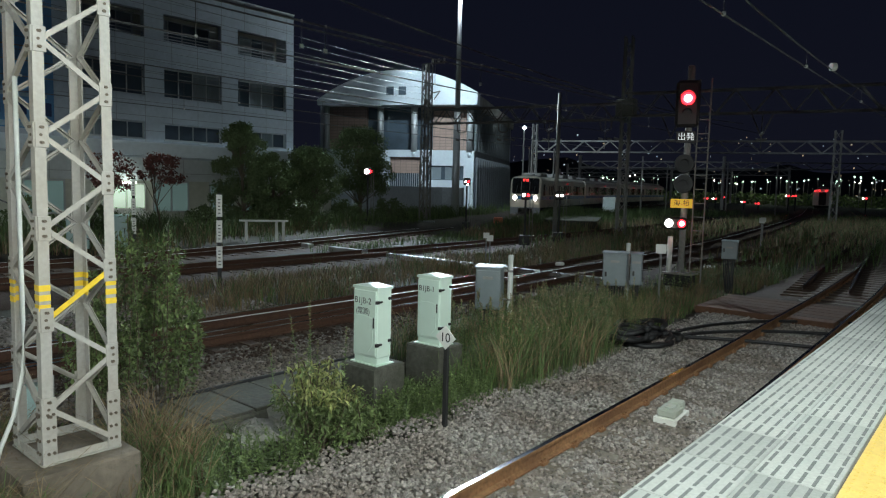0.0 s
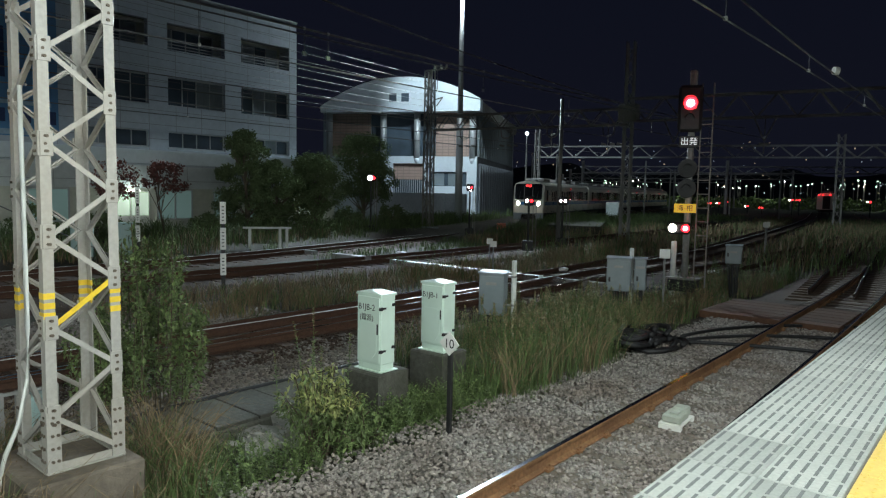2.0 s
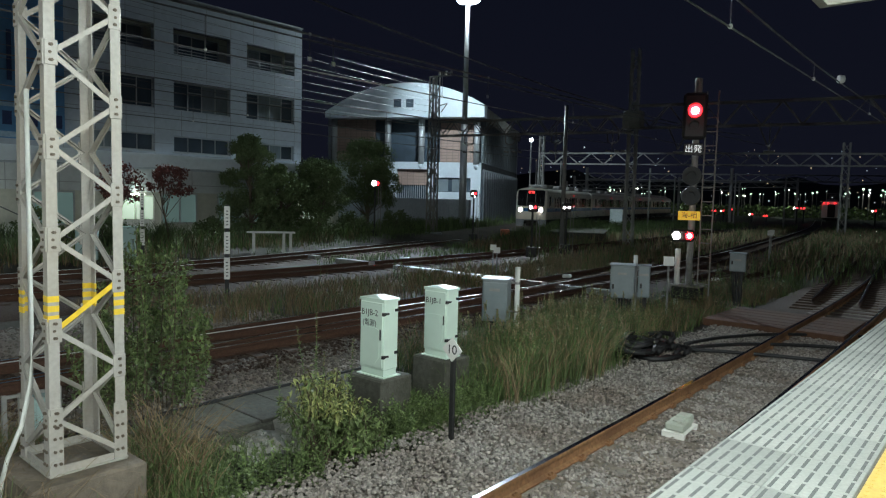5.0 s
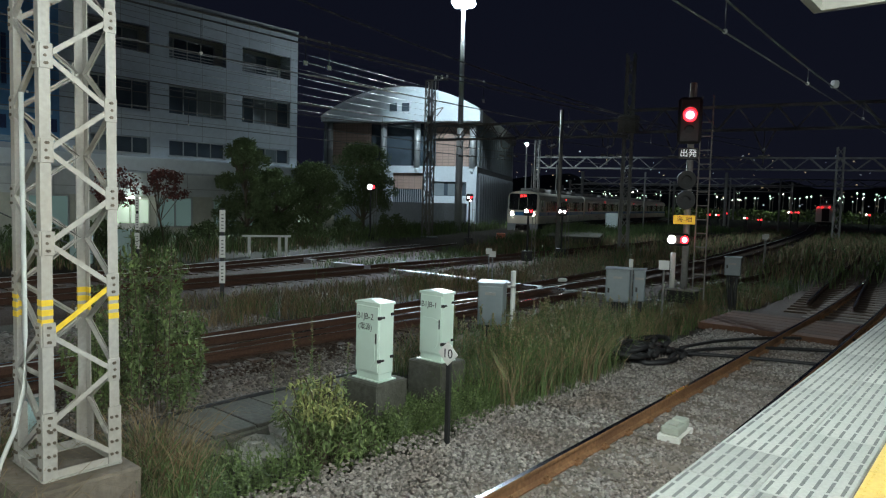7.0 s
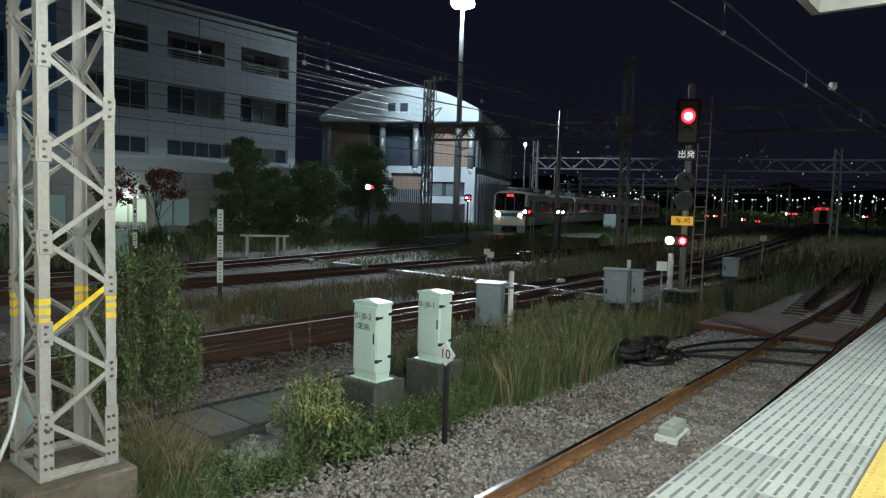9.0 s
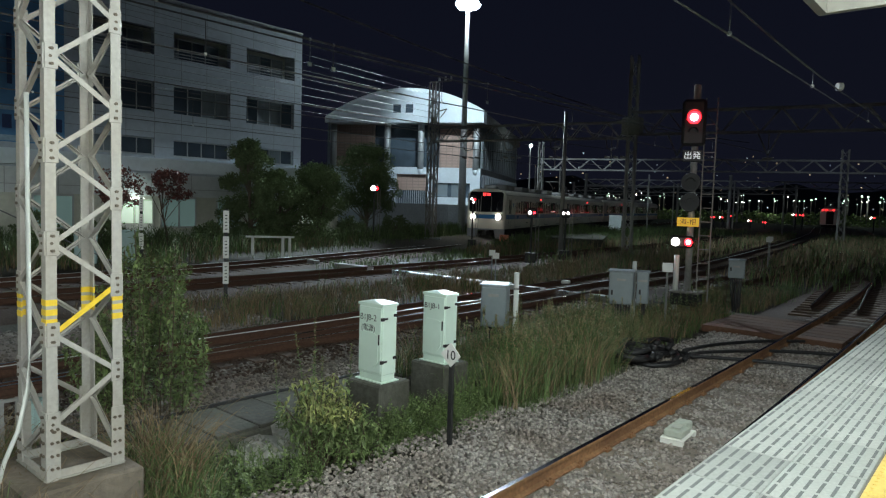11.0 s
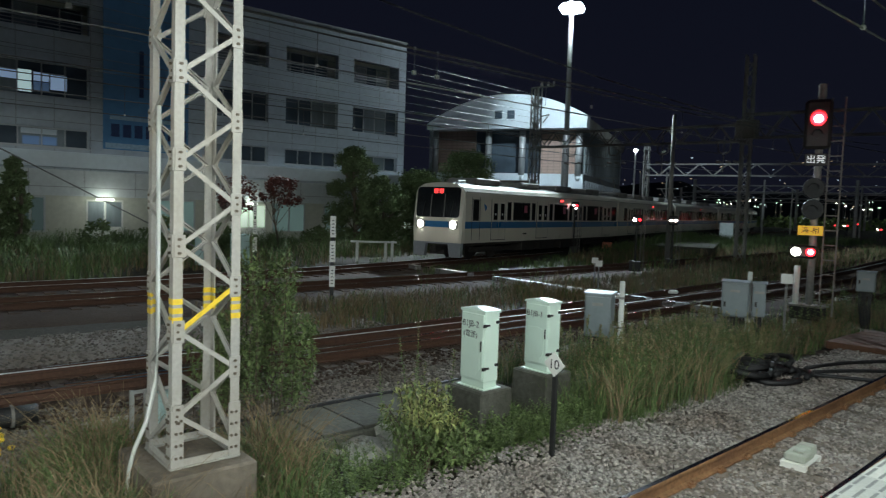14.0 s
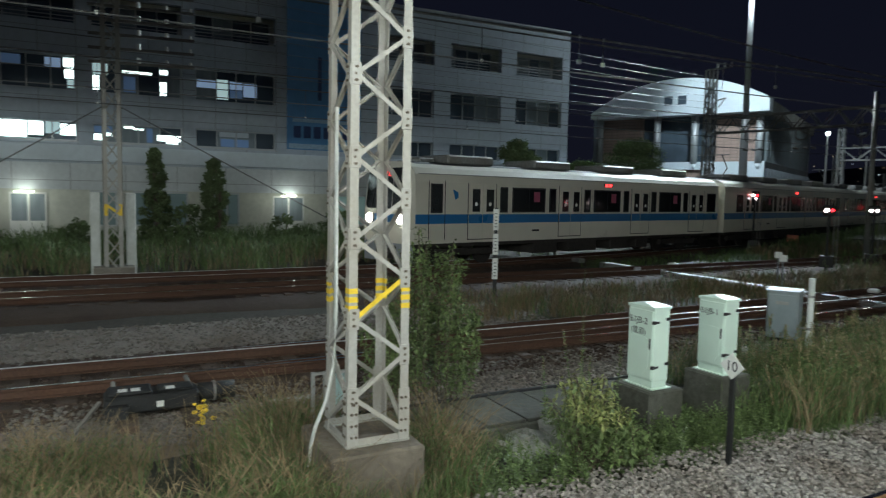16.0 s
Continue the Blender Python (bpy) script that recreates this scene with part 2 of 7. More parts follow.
M_TRAINGLASS = glass_dark("tinted_train_glass", (0.012, 0.013, 0.015), 0.05)
M_GASKET = mat("black_window_gasket", (0.02, 0.02, 0.02), 0.6, bump=0.0)
M_LEAF_DARK = mat("dark_tree_leaf", (0.118, 0.155, 0.075), 0.9, var=0.25, grain=1.2, coarse=0.5, bump=0.0, island=0.3, spec=0.04)
M_LEAF_RED = mat("reddish_maple_leaf", (0.14, 0.045, 0.035), 0.6, var=0.25, grain=3, bump=0.0, island=0.5)
M_LEAF_LIGHT = mat("pale_green_leaf", (0.25, 0.27, 0.095), 0.55, var=0.2, grain=4, bump=0.0, island=0.45)
M_BEACON = mat("grey_green_plastic", (0.42, 0.46, 0.39), 0.5, var=0.08, grain=20, stain=(0.3, 0.3, 0.25), bump=0.05)
M_RUBBLE = mat("pale_broken_concrete", (0.33, 0.32, 0.29), 0.95, var=0.3, grain=14, coarse=3, bump=0.6, bump_scale=25)
M_CROSSING = mat("rusty_crossing_boards", (0.095, 0.048, 0.028), 0.9, var=0.25, grain=14, coarse=1, bump=0.3, obj=0.2)
M_LEAF_MID = mat("mid_green_leaf", (0.130, 0.180, 0.062), 0.6, var=0.25, grain=4, bump=0.0, island=0.5)
M_GRASS = mat("green_grass_blade", (0.100, 0.150, 0.048), 0.65, var=0.3, grain=2, coarse=0.5, bump=0.0, island=0.5)
M_STRAW = mat("dry_straw_grass", (0.215, 0.158, 0.088), 0.75, var=0.25, grain=2, coarse=0.5, bump=0.0, island=0.45)
M_STRAWPALE = mat("pale_dry_grass", (0.29, 0.215, 0.125), 0.75, var=0.25, grain=2, coarse=0.5, bump=0.0, island=0.4)
M_POSTER = mat("pink_poster_print", (0.40, 0.09, 0.15), 0.6, var=0.15, grain=12, bump=0.0)
M_BARK = mat("grey_brown_bark", (0.11, 0.085, 0.06), 0.9, var=0.3, grain=12, bump=0.6, warp=(1, 1, 0.3))
M_BANNER = mat("blue_cloth_banner", (0.085, 0.23, 0.43), 0.7, var=0.12, grain=2, coarse=0.4, bump=0.03)
M_BANNERTXT = mat("banner_print", (0.02, 0.04, 0.12), 0.7, bump=0.0)
M_BANNERPALE = mat("banner_pale_print", (0.30, 0.42, 0.52), 0.7, bump=0.0)
M_ORANGE = mat("faded_orange_box", (0.75, 0.22, 0.12), 0.6, var=0.1, bump=0.05)
M_HILL = mat("dark_wooded_hill", (0.03, 0.04, 0.03), 0.95, var=0.4, grain=0.1, coarse=0.02, bump=0.0)
M_DARKCONC = mat("dark_mossy_concrete", (0.108, 0.107, 0.088), 0.9, var=0.25, grain=16, coarse=1.1, stain=(0.07, 0.07, 0.05), stain_amount=0.7, bump=0.4, bump_scale=35, obj=0.2)
M_STONE_DARK = mat("dull_loose_stone", (0.185, 0.165, 0.145), 0.9, var=0.25, grain=60, coarse=1.0, stain=(0.12, 0.09, 0.07), stain_amount=0.6, bump=0.4, bump_scale=80, island=0.35)
# one even grey-brown for the canopy's roof sheet and fascia
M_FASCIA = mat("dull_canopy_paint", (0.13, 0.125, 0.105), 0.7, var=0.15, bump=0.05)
# worn head whose glint is put in as a pale, half-metal colour
M_RAIL_GLINT = mat("worn_rail_painted_glint", (0.80, 0.80, 0.79), 0.35, metal=0.4, var=0.12, grain=6, coarse=0.8, bump=0.03, warp=(1, 0.1, 1))
M_RAIL_OLD = mat("dark_rusty_rail", (0.085, 0.042, 0.026), 0.85, var=0.3, grain=25, coarse=1.2, bump=0.3)
# ---- mesh helpers ----
class Mesh:
    """Collects simple solids into one mesh."""

    def __init__(self):
        self.v, self.f = [], []

    def add(self, verts, faces):
        k = len(self.v)
        self.v += [tuple(p) for p in verts]
        self.f += [tuple(i + k for i in f) for f in faces]
        return self

    def box(self, x0, x1, y0, y1, z0, z1, m=None, c=0.0):
        """A box, with chamfered edges where c > 0."""
        if c <= 0:
            v = [Vector((x, y, z)) for x in (x0, x1) for y in (y0, y1) for z in (z0, z1)]
            f = [(0, 1, 3, 2), (4, 6, 7, 5), (0, 4, 5, 1), (2, 3, 7, 6), (0, 2, 6, 4), (1, 5, 7, 3)]
        else:
            v, f = [], []
            ax = ((x0, x1), (y0, y1), (z0, z1))
            ids = {}
            for i in (0, 1):
                for j in (0, 1):
                    for k in (0, 1):
                        for a in range(3):
                            p = [ax[0][i], ax[1][j], ax[2][k]]
                            s = (i, j, k)
                            for b in range(3):
                                if b != a:
                                    p[b] += c if s[b] == 0 else -c
                            ids[(i, j, k, a)] = len(v)
                            v.append(Vector(p))
            for a in range(3):
                b, d = (a + 1) % 3, (a + 2) % 3
                for s in (0, 1):
                    q = []
                    for sb, sd in ((0, 0), (1, 0), (1, 1), (0, 1)):
                        key = [0, 0, 0]
                        key[a], key[b], key[d] = s, sb, sd
                        q.append(ids[(*key, a)])
                    f.append(tuple(q) if s else tuple(reversed(q)))
                for sb in (0, 1):
                    for sd in (0, 1):
                        k0, k1 = [0, 0, 0], [0, 0, 0]
                        k0[a], k1[a] = 0, 1
                        k0[b] = k1[b] = sb
                        k0[d] = k1[d] = sd
                        q = (ids[(*k0, b)], ids[(*k1, b)], ids[(*k1, d)], ids[(*k0, d)])
                        f.append(q if sb == sd else tuple(reversed(q)))
            for i in (0, 1):
                for j in (0, 1):
                    for k in (0, 1):
                        q = tuple(ids[(i, j, k, a)] for a in range(3))
                        f.append(q if (i + j + k) % 2 else tuple(reversed(q)))
        if m is not None:
            v = [m @ p for p in v]
        return self.add(v, f)

    def bar(self, p0, p1, w, h, up=(0, 0, 1)):
        """A rectangular bar from p0 to p1."""
        p0, p1 = Vector(p0), Vector(p1)
        d = (p1 - p0).normalized()
        s = d.cross(Vector(up))
        s = s.normalized() if s.length > 1e-4 else Vector((1, 0, 0))
        u = s.cross(d)
        v = [p + s * a * w / 2 + u * b * h / 2 for p in (p0, p1) for a, b in ((-1, -1), (1, -1), (1, 1), (-1, 1))]
        return self.add(v, [(3, 2, 1, 0), (4, 5, 6, 7), (0, 1, 5, 4), (1, 2, 6, 5), (2, 3, 7, 6), (3, 0, 4, 7)])

    def angle(self, p0, p1, w, t, a, b):
        """An L-shaped steel angle from p0 to p1, its legs along a and b."""
        p0, p1, a, b = Vector(p0), Vector(p1), Vector(a), Vector(b)
        prof = [(0, 0), (w, 0), (w, t), (t, t), (t, w), (0, w)]
        v = [p + a * x + b * y for p in (p0, p1) for x, y in prof]
        f = [tuple(range(5, -1, -1)), tuple(range(6, 12))] + [(i, (i + 1) % 6, (i + 1) % 6 + 6, i + 6) for i in range(6)]
        return self.add(v, f)

    def cyl(self, p0, p1, r0, r1=None, n=12, caps=True):
        p0, p1 = Vector(p0), Vector(p1)
        r1 = r0 if r1 is None else r1
        q = (p1 - p0).to_track_quat("Z", "Y")
        v = [p + q @ Vector((math.cos(2 * math.pi * i / n) * r, math.sin(2 * math.pi * i / n) * r, 0)) for p, r in ((p0, r0), (p1, r1)) for i in range(n)]
        f = [(i, (i + 1) % n, n + (i + 1) % n, n + i) for i in range(n)]
        if caps:
            f += [tuple(range(n - 1, -1, -1)), tuple(range(n, 2 * n))]
        return self.add(v, f)

    def tube(self, pts, r, n=8):
        pts = [Vector(p) for p in pts]
        v, f = [], []
        for i, p in enumerate(pts):
            d = (pts[min(i + 1, len(pts) - 1)] - pts[max(i - 1, 0)]).normalized()
            s = d.cross(Vector((0.03, 0.07, 1)))
            s = s.normalized() if abs(d.z) < 0.995 else d.cross(Vector((0, 1, 0))).normalized()
            u = d.cross(s)
            v += [p + (s * math.cos(2 * math.pi * k / n) + u * math.sin(2 * math.pi * k / n)) * r for k in range(n)]
        for i in range(len(pts) - 1):
            f += [(i * n + k, i * n + (k + 1) % n, (i + 1) * n + (k + 1) % n, (i + 1) * n + k) for k in range(n)]
        m = len(pts) * n
        return self.add(v, f + [tuple(range(n - 1, -1, -1)), tuple(range(m - n, m))])

    def ball(self, c, r, n=10, k=6, squash=(1, 1, 1)):
        v, f = [], []
        for j in range(k + 1):
            th = math.pi * j / k
            for i in range(n):
                ph = 2 * math.pi * i / n
                v.append((c[0] + r * squash[0] * math.sin(th) * math.cos(ph), c[1] + r * squash[1] * math.sin(th) * math.sin(ph), c[2] + r * squash[2] * math.cos(th)))
        for j in range(k):
            for i in range(n):
                f.append((j * n + i, (j + 1) * n + i, (j + 1) * n + (i + 1) % n, j * n + (i + 1) % n))
        return self.add(v, f)

    def prism(self, outline, a, b, axis=1):
        """An outline (two coordinates a point) drawn out from a to b along an axis (0, 1 or 2)."""
        def put(p, s):
            q = list(p)
            q.insert(axis, s)
            return tuple(q)
        k = len(outline)
        v = [put(p, a) for p in outline] + [put(p, b) for p in outline]
        f = [tuple(range(k)), tuple(range(2 * k - 1, k - 1, -1))] + [(i, i + k, (i + 1) % k + k, (i + 1) % k) for i in range(k)]
        return self.add(v, f)

    def data(self, name, material, smooth=False):
        me = bpy.data.meshes.new(name)
        me.from_pydata(self.v, [], self.f)
        me.validate()
        bm = bmesh.new()
        bm.from_mesh(me)
        if len(bm.faces) < 60000:
            bmesh.ops.recalc_face_normals(bm, faces=bm.faces)
        bm.to_mesh(me)
        bm.free()
        me.materials.append(material)
        if smooth:
            me.polygons.foreach_set("use_smooth", [True] * len(me.polygons))
        return me


def part(name, me, material, parent=None, label="", smooth=False):
    """One mesh object, under a thing or a part."""
    data = me.data(name, material, smooth) if isinstance(me, Mesh) else me
    ob = new(name, data)
    if parent is not None:
        ob.parent = parent
    if label:
        ob["label"] = label
    return ob


def thing(name, place=(0, 0, 0), turn=0.0, label="", category="", group="", kind=""):
    ob = new(name)
    ob.empty_display_size = 0.2
    ob.matrix_world = pose(*place, 0, 0, turn)
    return tagged(ob, label, category, group, kind)


def solid(name, me, material, label="", category="", group="", kind="", smooth=False):
    return tagged(part(name, me, material, None, "", smooth), label, category, group, kind)


def lettering(name, text, size, material, parent, m, label=""):
    c = bpy.data.curves.new(name, "FONT")
    c.body, c.size, c.align_x, c.align_y, c.extrude = text, size, "CENTER", "CENTER", 0.0015
    tmp = bpy.data.objects.new(name, c)
    scene.collection.objects.link(tmp)
    me = bpy.data.meshes.new_from_object(tmp.evaluated_get(bpy.context.evaluated_depsgraph_get()))
    bpy.data.objects.remove(tmp)
    me.materials.clear()
    me.materials.append(material)
    ob = part(name, me, material, parent, label)
    ob.matrix_local = m
    return ob


def lerp(keys, v):
    for (a, p), (b, q) in zip(keys, keys[1:]):
        if v <= b:
            return p + (q - p) * max(0, (v - a)) / (b - a)
    return keys[-1][1]


# centre lines of the tracks: x by y
TRAIN_LINE = [(-80, -21.6), (-10, -21.6), (4, -21.6), (12, -22.1), (18, -23.5), (24.7, -25.1), (32.5, -27.0), (40, -29.2), (45.5, -31.2), (50, -32.9), (60, -36.2), (73, -40), (85, -43.2), (100, -47), (130, -54), (170, -63)]


def smooth_line(keys, w=5.0):
    return lambda y: sum(lerp(keys, y + d * w / 4) for d in range(-4, 5)) / 9


line_near = smooth_line([(-80, -2.76), (3, -2.76), (9, -2.87), (18, -3.06), (24, -3.25), (33, -3.9), (45, -5.2), (60, -7.2), (95, -12.5)])
line_a = smooth_line([(-80, -10.48), (3, -10.48), (12, -10.2), (20, -10.25), (30, -10.7), (52, -13.5), (75, -16.8), (100, -21), (160, -33)], 8.0)
line_turnout = smooth_line([(-3, -10.48), (4, -10.55), (8, -10.7), (12, -10.98), (16, -11.2), (24, -11.7), (36, -12.9), (60, -16.4), (100, -23.5)], 6.0)
line_branch = smooth_line([(12, -3.0), (19, -3.5), (25, -4.3), (33.5, -5.1), (45, -6.3), (60, -8.4), (100, -15)])
line_c = lambda y: -18.5 - (0.0009 * max(0, y - 14) ** 2) - 0.02 * max(0, y - 14)
line_train = smooth_line(TRAIN_LINE)
# ---- ground, tracks, platform ----
def spaced(spans):
    out = []
    for a, b, s in spans:
        n = max(1, round((b - a) / s))
        out += [a + (b - a) * i / n for i in range(n)]
    return out + [spans[-1][1]]


def ground_height(x, y):
    z = -0.13 + 0.05 * noise.noise((x * 0.35, y * 0.35, 0)) + 0.025 * noise.noise((x * 1.7, y * 1.7, 3))
    if x < -24.5:
        z += min(0.55, (-24.5 - x) * 0.13) if y < 60 else 0
    return z


gx = spaced([(-1600, -300, 130), (-300, -60, 24), (-60, -32, 2), (-32, -14, 0.8), (-14, -1, 0.25), (-1, 30, 4), (30, 400, 60), (400, 1600, 300)])
gy = spaced([(-1200, -60, 140), (-60, -8, 4), (-8, 20, 0.3), (20, 60, 1.2), (60, 140, 5), (140, 400, 26), (400, 2600, 220)])
gm = Mesh()
gm.v = [(x, y, ground_height(x, y)) for y in gy for x in gx]
gm.f = [(j * len(gx) + i, j * len(gx) + i + 1, (j + 1) * len(gx) + i + 1, (j + 1) * len(gx) + i) for j in range(len(gy) - 1) for i in range(len(gx) - 1)]
solid("ground", gm, M_SOIL, "dark weedy soil and gravel of the railway yard", "ground", kind="structure", smooth=True)


def bed(name, line, y0, y1, half_l, half_r, material, label, slope=0.45, top=-0.02):
    ys = spaced([(y0, y1, 1.5)])
    m = Mesh()
    for y in ys:
        x = line(y)
        w = 0.05 * noise.noise((x, y * 0.6, 1))
        m.v += [(x - half_l - slope + w, y, -0.35), (x - half_l + w, y, top - 0.03), (x - 0.6, y, top), (x + 0.6, y, top), (x + half_r - w, y, top - 0.03), (x + half_r + slope - w, y, -0.35)]
    for k in range(len(ys) - 1):
        for i in range(5):
            m.f.append((k * 6 + i, k * 6 + i + 1, k * 6 + i + 7, k * 6 + i + 6))
    return solid(name, m, material, label, "ballast", kind="structure", smooth=True)


bed("ballast_near", line_near, -30, 16, 2.0, 1.4, M_BALLAST, "grey crushed stone ballast beside the platform")
# a darker bed takes over from the grey one past y = 15.5
bed("ballast_beyond", line_near, 15.5, 90, 2.2, 1.4, M_RUSTBED, "dark brown ballast beyond the boarded crossing", top=-0.03)
bed("ballast_middle", line_a, -40, 150, 1.75, 1.9, M_RUSTBED, "rust-brown ballast of the middle track")
bed("ballast_strip", lambda y: -8.35, -20, 16, 0.95, 0.75, M_BALLAST, "grey-brown ballast between the middle track and the cable trough", top=-0.045)
bed("gravel_strip", lambda y: -13.3, -30, 9, 1.5, 1.2, M_BALLAST, "grey gravel strip between tracks", top=-0.05)
bed("ballast_pair", line_c, -40, 70, 2.0, 2.3, M_RUSTBED, "rust-brown ballast of a far track")
bed("ballast_train", line_train, -40, 160, 1.9, 1.5, M_RUSTBED, "rust-brown ballast under the train's track", top=-0.025)


def rail_mesh(line, off, y0, y1, step, z=0.0):
    """Foot, web and head of a rail, and apart from it the polished running face."""
    prof = [(-0.06, 0), (0.06, 0), (0.06, 0.012), (0.012, 0.03), (0.009, 0.10), (0.031, 0.118), (0.031, 0.145), (0.024, 0.153), (-0.024, 0.153), (-0.031, 0.145), (-0.031, 0.118), (-0.009, 0.10), (-0.012, 0.03), (-0.06, 0.012)]
    ys = spaced([(y0, y1, step)])
    body, top = Mesh(), Mesh()
    k = len(prof)
    for y in ys:
        x = line(y) + off
        body.v += [(x + a, y, z + b) for a, b in prof]
        top.v += [(x - 0.025, y, z + 0.1575), (x + 0.025, y, z + 0.1575), (x + 0.022, y, z + 0.15), (x - 0.022, y, z + 0.15)]
    for j in range(len(ys) - 1):
        body.f += [(j * k + i, j * k + (i + 1) % k, (j + 1) * k + (i + 1) % k, (j + 1) * k + i) for i in range(k)]
        top.f += [(j * 4 + i, j * 4 + (i + 1) % 4, (j + 1) * 4 + (i + 1) % 4, (j + 1) * 4 + i) for i in range(4)]
    return body, top


def track(name, line, y0, y1, step, label, near=None, shiny=M_RAIL_TOP, wood=False, spacing=0.62):
    t = thing(name, label=label, category="railway track", group="railway tracks", kind="structure")
    for off in (-0.565, 0.565):
        body, top = rail_mesh(line, off, y0, y1, step)
        r = part("rail", body, M_RAIL_SIDE if name == "near_track" else M_RAIL_OLD, t)
        # train track and one middle rail get the pale painted glint
        part("running_face", top, M_RAIL_GLINT if name == "train_track" or (name == "middle_track" and off < 0) else shiny, r, "polished steel running face")
    n0, n1 = near or (y0, y1)
    half = 1.0
    sm = Mesh().prism([(-half, -0.12), (half, -0.12), (half, -0.02), (half - 0.03, 0.002), (-half + 0.03, 0.002), (-half, -0.02)], -0.115, 0.115, 1).data("sleeper", M_WOODSLEEP if wood else M_SLEEPER)
    cm = Mesh()
    for sx in (-1, 1):
        cm.box(0.05 * sx - 0.045, 0.05 * sx + 0.045, -0.055, 0.055, -0.005, 0.022)
        cm.box(0.062 * sx - 0.016, 0.062 * sx + 0.016, -0.03, 0.03, 0.02, 0.045)
        cm.cyl((0.075 * sx, 0, 0.02), (0.075 * sx, 0, 0.065), 0.013, n=6)
    cd = cm.data("clip", M_RAIL_SIDE)
    y, i = n0, 0
    while y < n1 and i < 130:
        x, dx = line(y), (line(y + 0.5) - line(y - 0.5))
        s = part("sleeper", sm, None, t)
        s.matrix_local = pose(x, y, (-0.016 if name == "near_track" else -0.002) + 0.004 * math.sin(i * 7.3), 0, 0, math.degrees(-math.atan(dx)))
        if name == "near_track" and y < 26:
            for off in (-0.565, 0.565):
                c = part("rail_clip", cd, None, t)
                c.location = (x + off, y, 0)
        y += spacing
        i += 1
    return t


track("near_track", line_near, -25, 90, 1.5, "single track with rust-brown rails on grey ballast beside the platform", (1.2, 60))
track("middle_track", line_a, -40, 150, 2.0, "track with polished rail heads on rusty ballast", (-6, 55), wood=True)
track("far_track", line_c, -40, 70, 2.0, "dark rusty track on brown ballast", (-8, 50), wood=True)
track("train_track", line_train, -40, 160, 1.5, "curved track that carries the ivory train", (-8, 60), wood=True)
# diverging lines beyond the signal
track("branch_track", line_branch, 21, 95, 2.0, "track that branches off beyond the signal mast", (20, 60), wood=True)
track("turnout_track", line_turnout, 2.0, 98, 1.5, "track with polished heads that leaves the middle track at a turnout", (14, 60), wood=True)
track("yard_track", smooth_line([(20, -8.3), (42, -8.0), (60, -9.4), (100, -14.5), (150, -24)], 8.0), 24, 145, 2.0, "weed-grown yard track", (24, 60), wood=True)

# ---- platform ----
PX, PZ = -1.30, 1.26
pw = Mesh().box(PX + 0.06, 8.0, -70, 60, -0.3, PZ - 0.14).box(PX + 0.02, 8.0, -70, 60, PZ - 0.14, PZ - 0.032)
solid("platform", pw, M_CONC, "concrete station platform with an overhanging edge", "platform", kind="structure")
floor_back = solid("platform_floor", Mesh().box(PX + 1.12, 8.0, -30, 60, PZ - 0.032, PZ - 0.002), M_PLAT, "grey paving behind the yellow line", "floor", kind="structure")
fence_wall = solid("platform_back_wall", Mesh().box(8.0, 8.2, -30, 60, -0.3, 4.6), M_GROUNDWALL, "plain wall along the back of the platform", "wall", kind="structure")
edge = thing("platform_edge", label="pale grey grooved edge tiles along the platform", category="edge tiles", kind="structure")
TW, TL = 0.375, 0.60
tile = Mesh()
tile.box(0.002, TW - 0.002, 0.002, TL - 0.002, -0.03, 0.0, c=0.004)
td = tile.data("edge_tile", M_PLAT)
gr = Mesh()
for i in range(3):
    for j in range(6):
        x0, y0 = 0.022 + j * 0.0625, 0.017 + i * 0.2
        gr.box(x0, x0 + 0.017, y0, y0 + 0.165, -0.002, 0.0012)
gd = gr.data("groove", M_GROOVE)
for j in range(48):
    for i in range(2):
        o = part("edge_tile", td, None, edge)
        o.location = (PX + i * TW, 1.2 + j * TL, PZ)
        g = part("groove", gd, None, o)
rest = Mesh()
for a, b in ((-30, 1.2), (1.2 + 48 * TL, 60)):
    rest.box(PX, PX + 2 * TW, a, b, PZ - 0.03, PZ)
part("edge_run", rest, M_PLAT, edge)
tact = thing("tactile_paving", label="yellow tactile warning tiles along the platform", category="tactile paving", kind="structure")
tt = Mesh().box(0.0015, 0.2985, 0.0015, 0.2985, -0.03, 0.002, c=0.003)
for i in range(5):
    for j in range(5):
        tt.cyl((0.03 + i * 0.06, 0.03 + j * 0.06, 0.002), (0.03 + i * 0.06, 0.03 + j * 0.06, 0.007), 0.0115, 0.007, n=8)
ttd = tt.data("tactile_tile", M_TACTILE)
for j in range(60):
    o = part("tactile_tile", ttd, None, tact)
    o.location = (PX + 2 * TW + 0.012, 1.0 + j * 0.30, PZ)
part("tactile_run", Mesh().box(PX + 0.762, PX + 1.06, -30, 1.0, PZ - 0.03, PZ).box(PX + 0.762, PX + 1.06, 19, 60, PZ - 0.03, PZ), M_TACTILE, tact)
part("border", Mesh().box(PX + 1.062, PX + 1.118, -30, 60, PZ - 0.03, PZ - 0.001), M_PLAT, tact)
# canopy over the platform, which ends a few steps ahead
can = thing("platform_canopy", label="dull grey-brown canopy roof over the platform", category="canopy", kind="structure")
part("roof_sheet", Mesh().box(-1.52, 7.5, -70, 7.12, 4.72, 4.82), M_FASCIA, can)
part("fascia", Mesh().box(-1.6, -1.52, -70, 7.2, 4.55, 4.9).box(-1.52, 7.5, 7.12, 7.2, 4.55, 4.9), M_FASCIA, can)
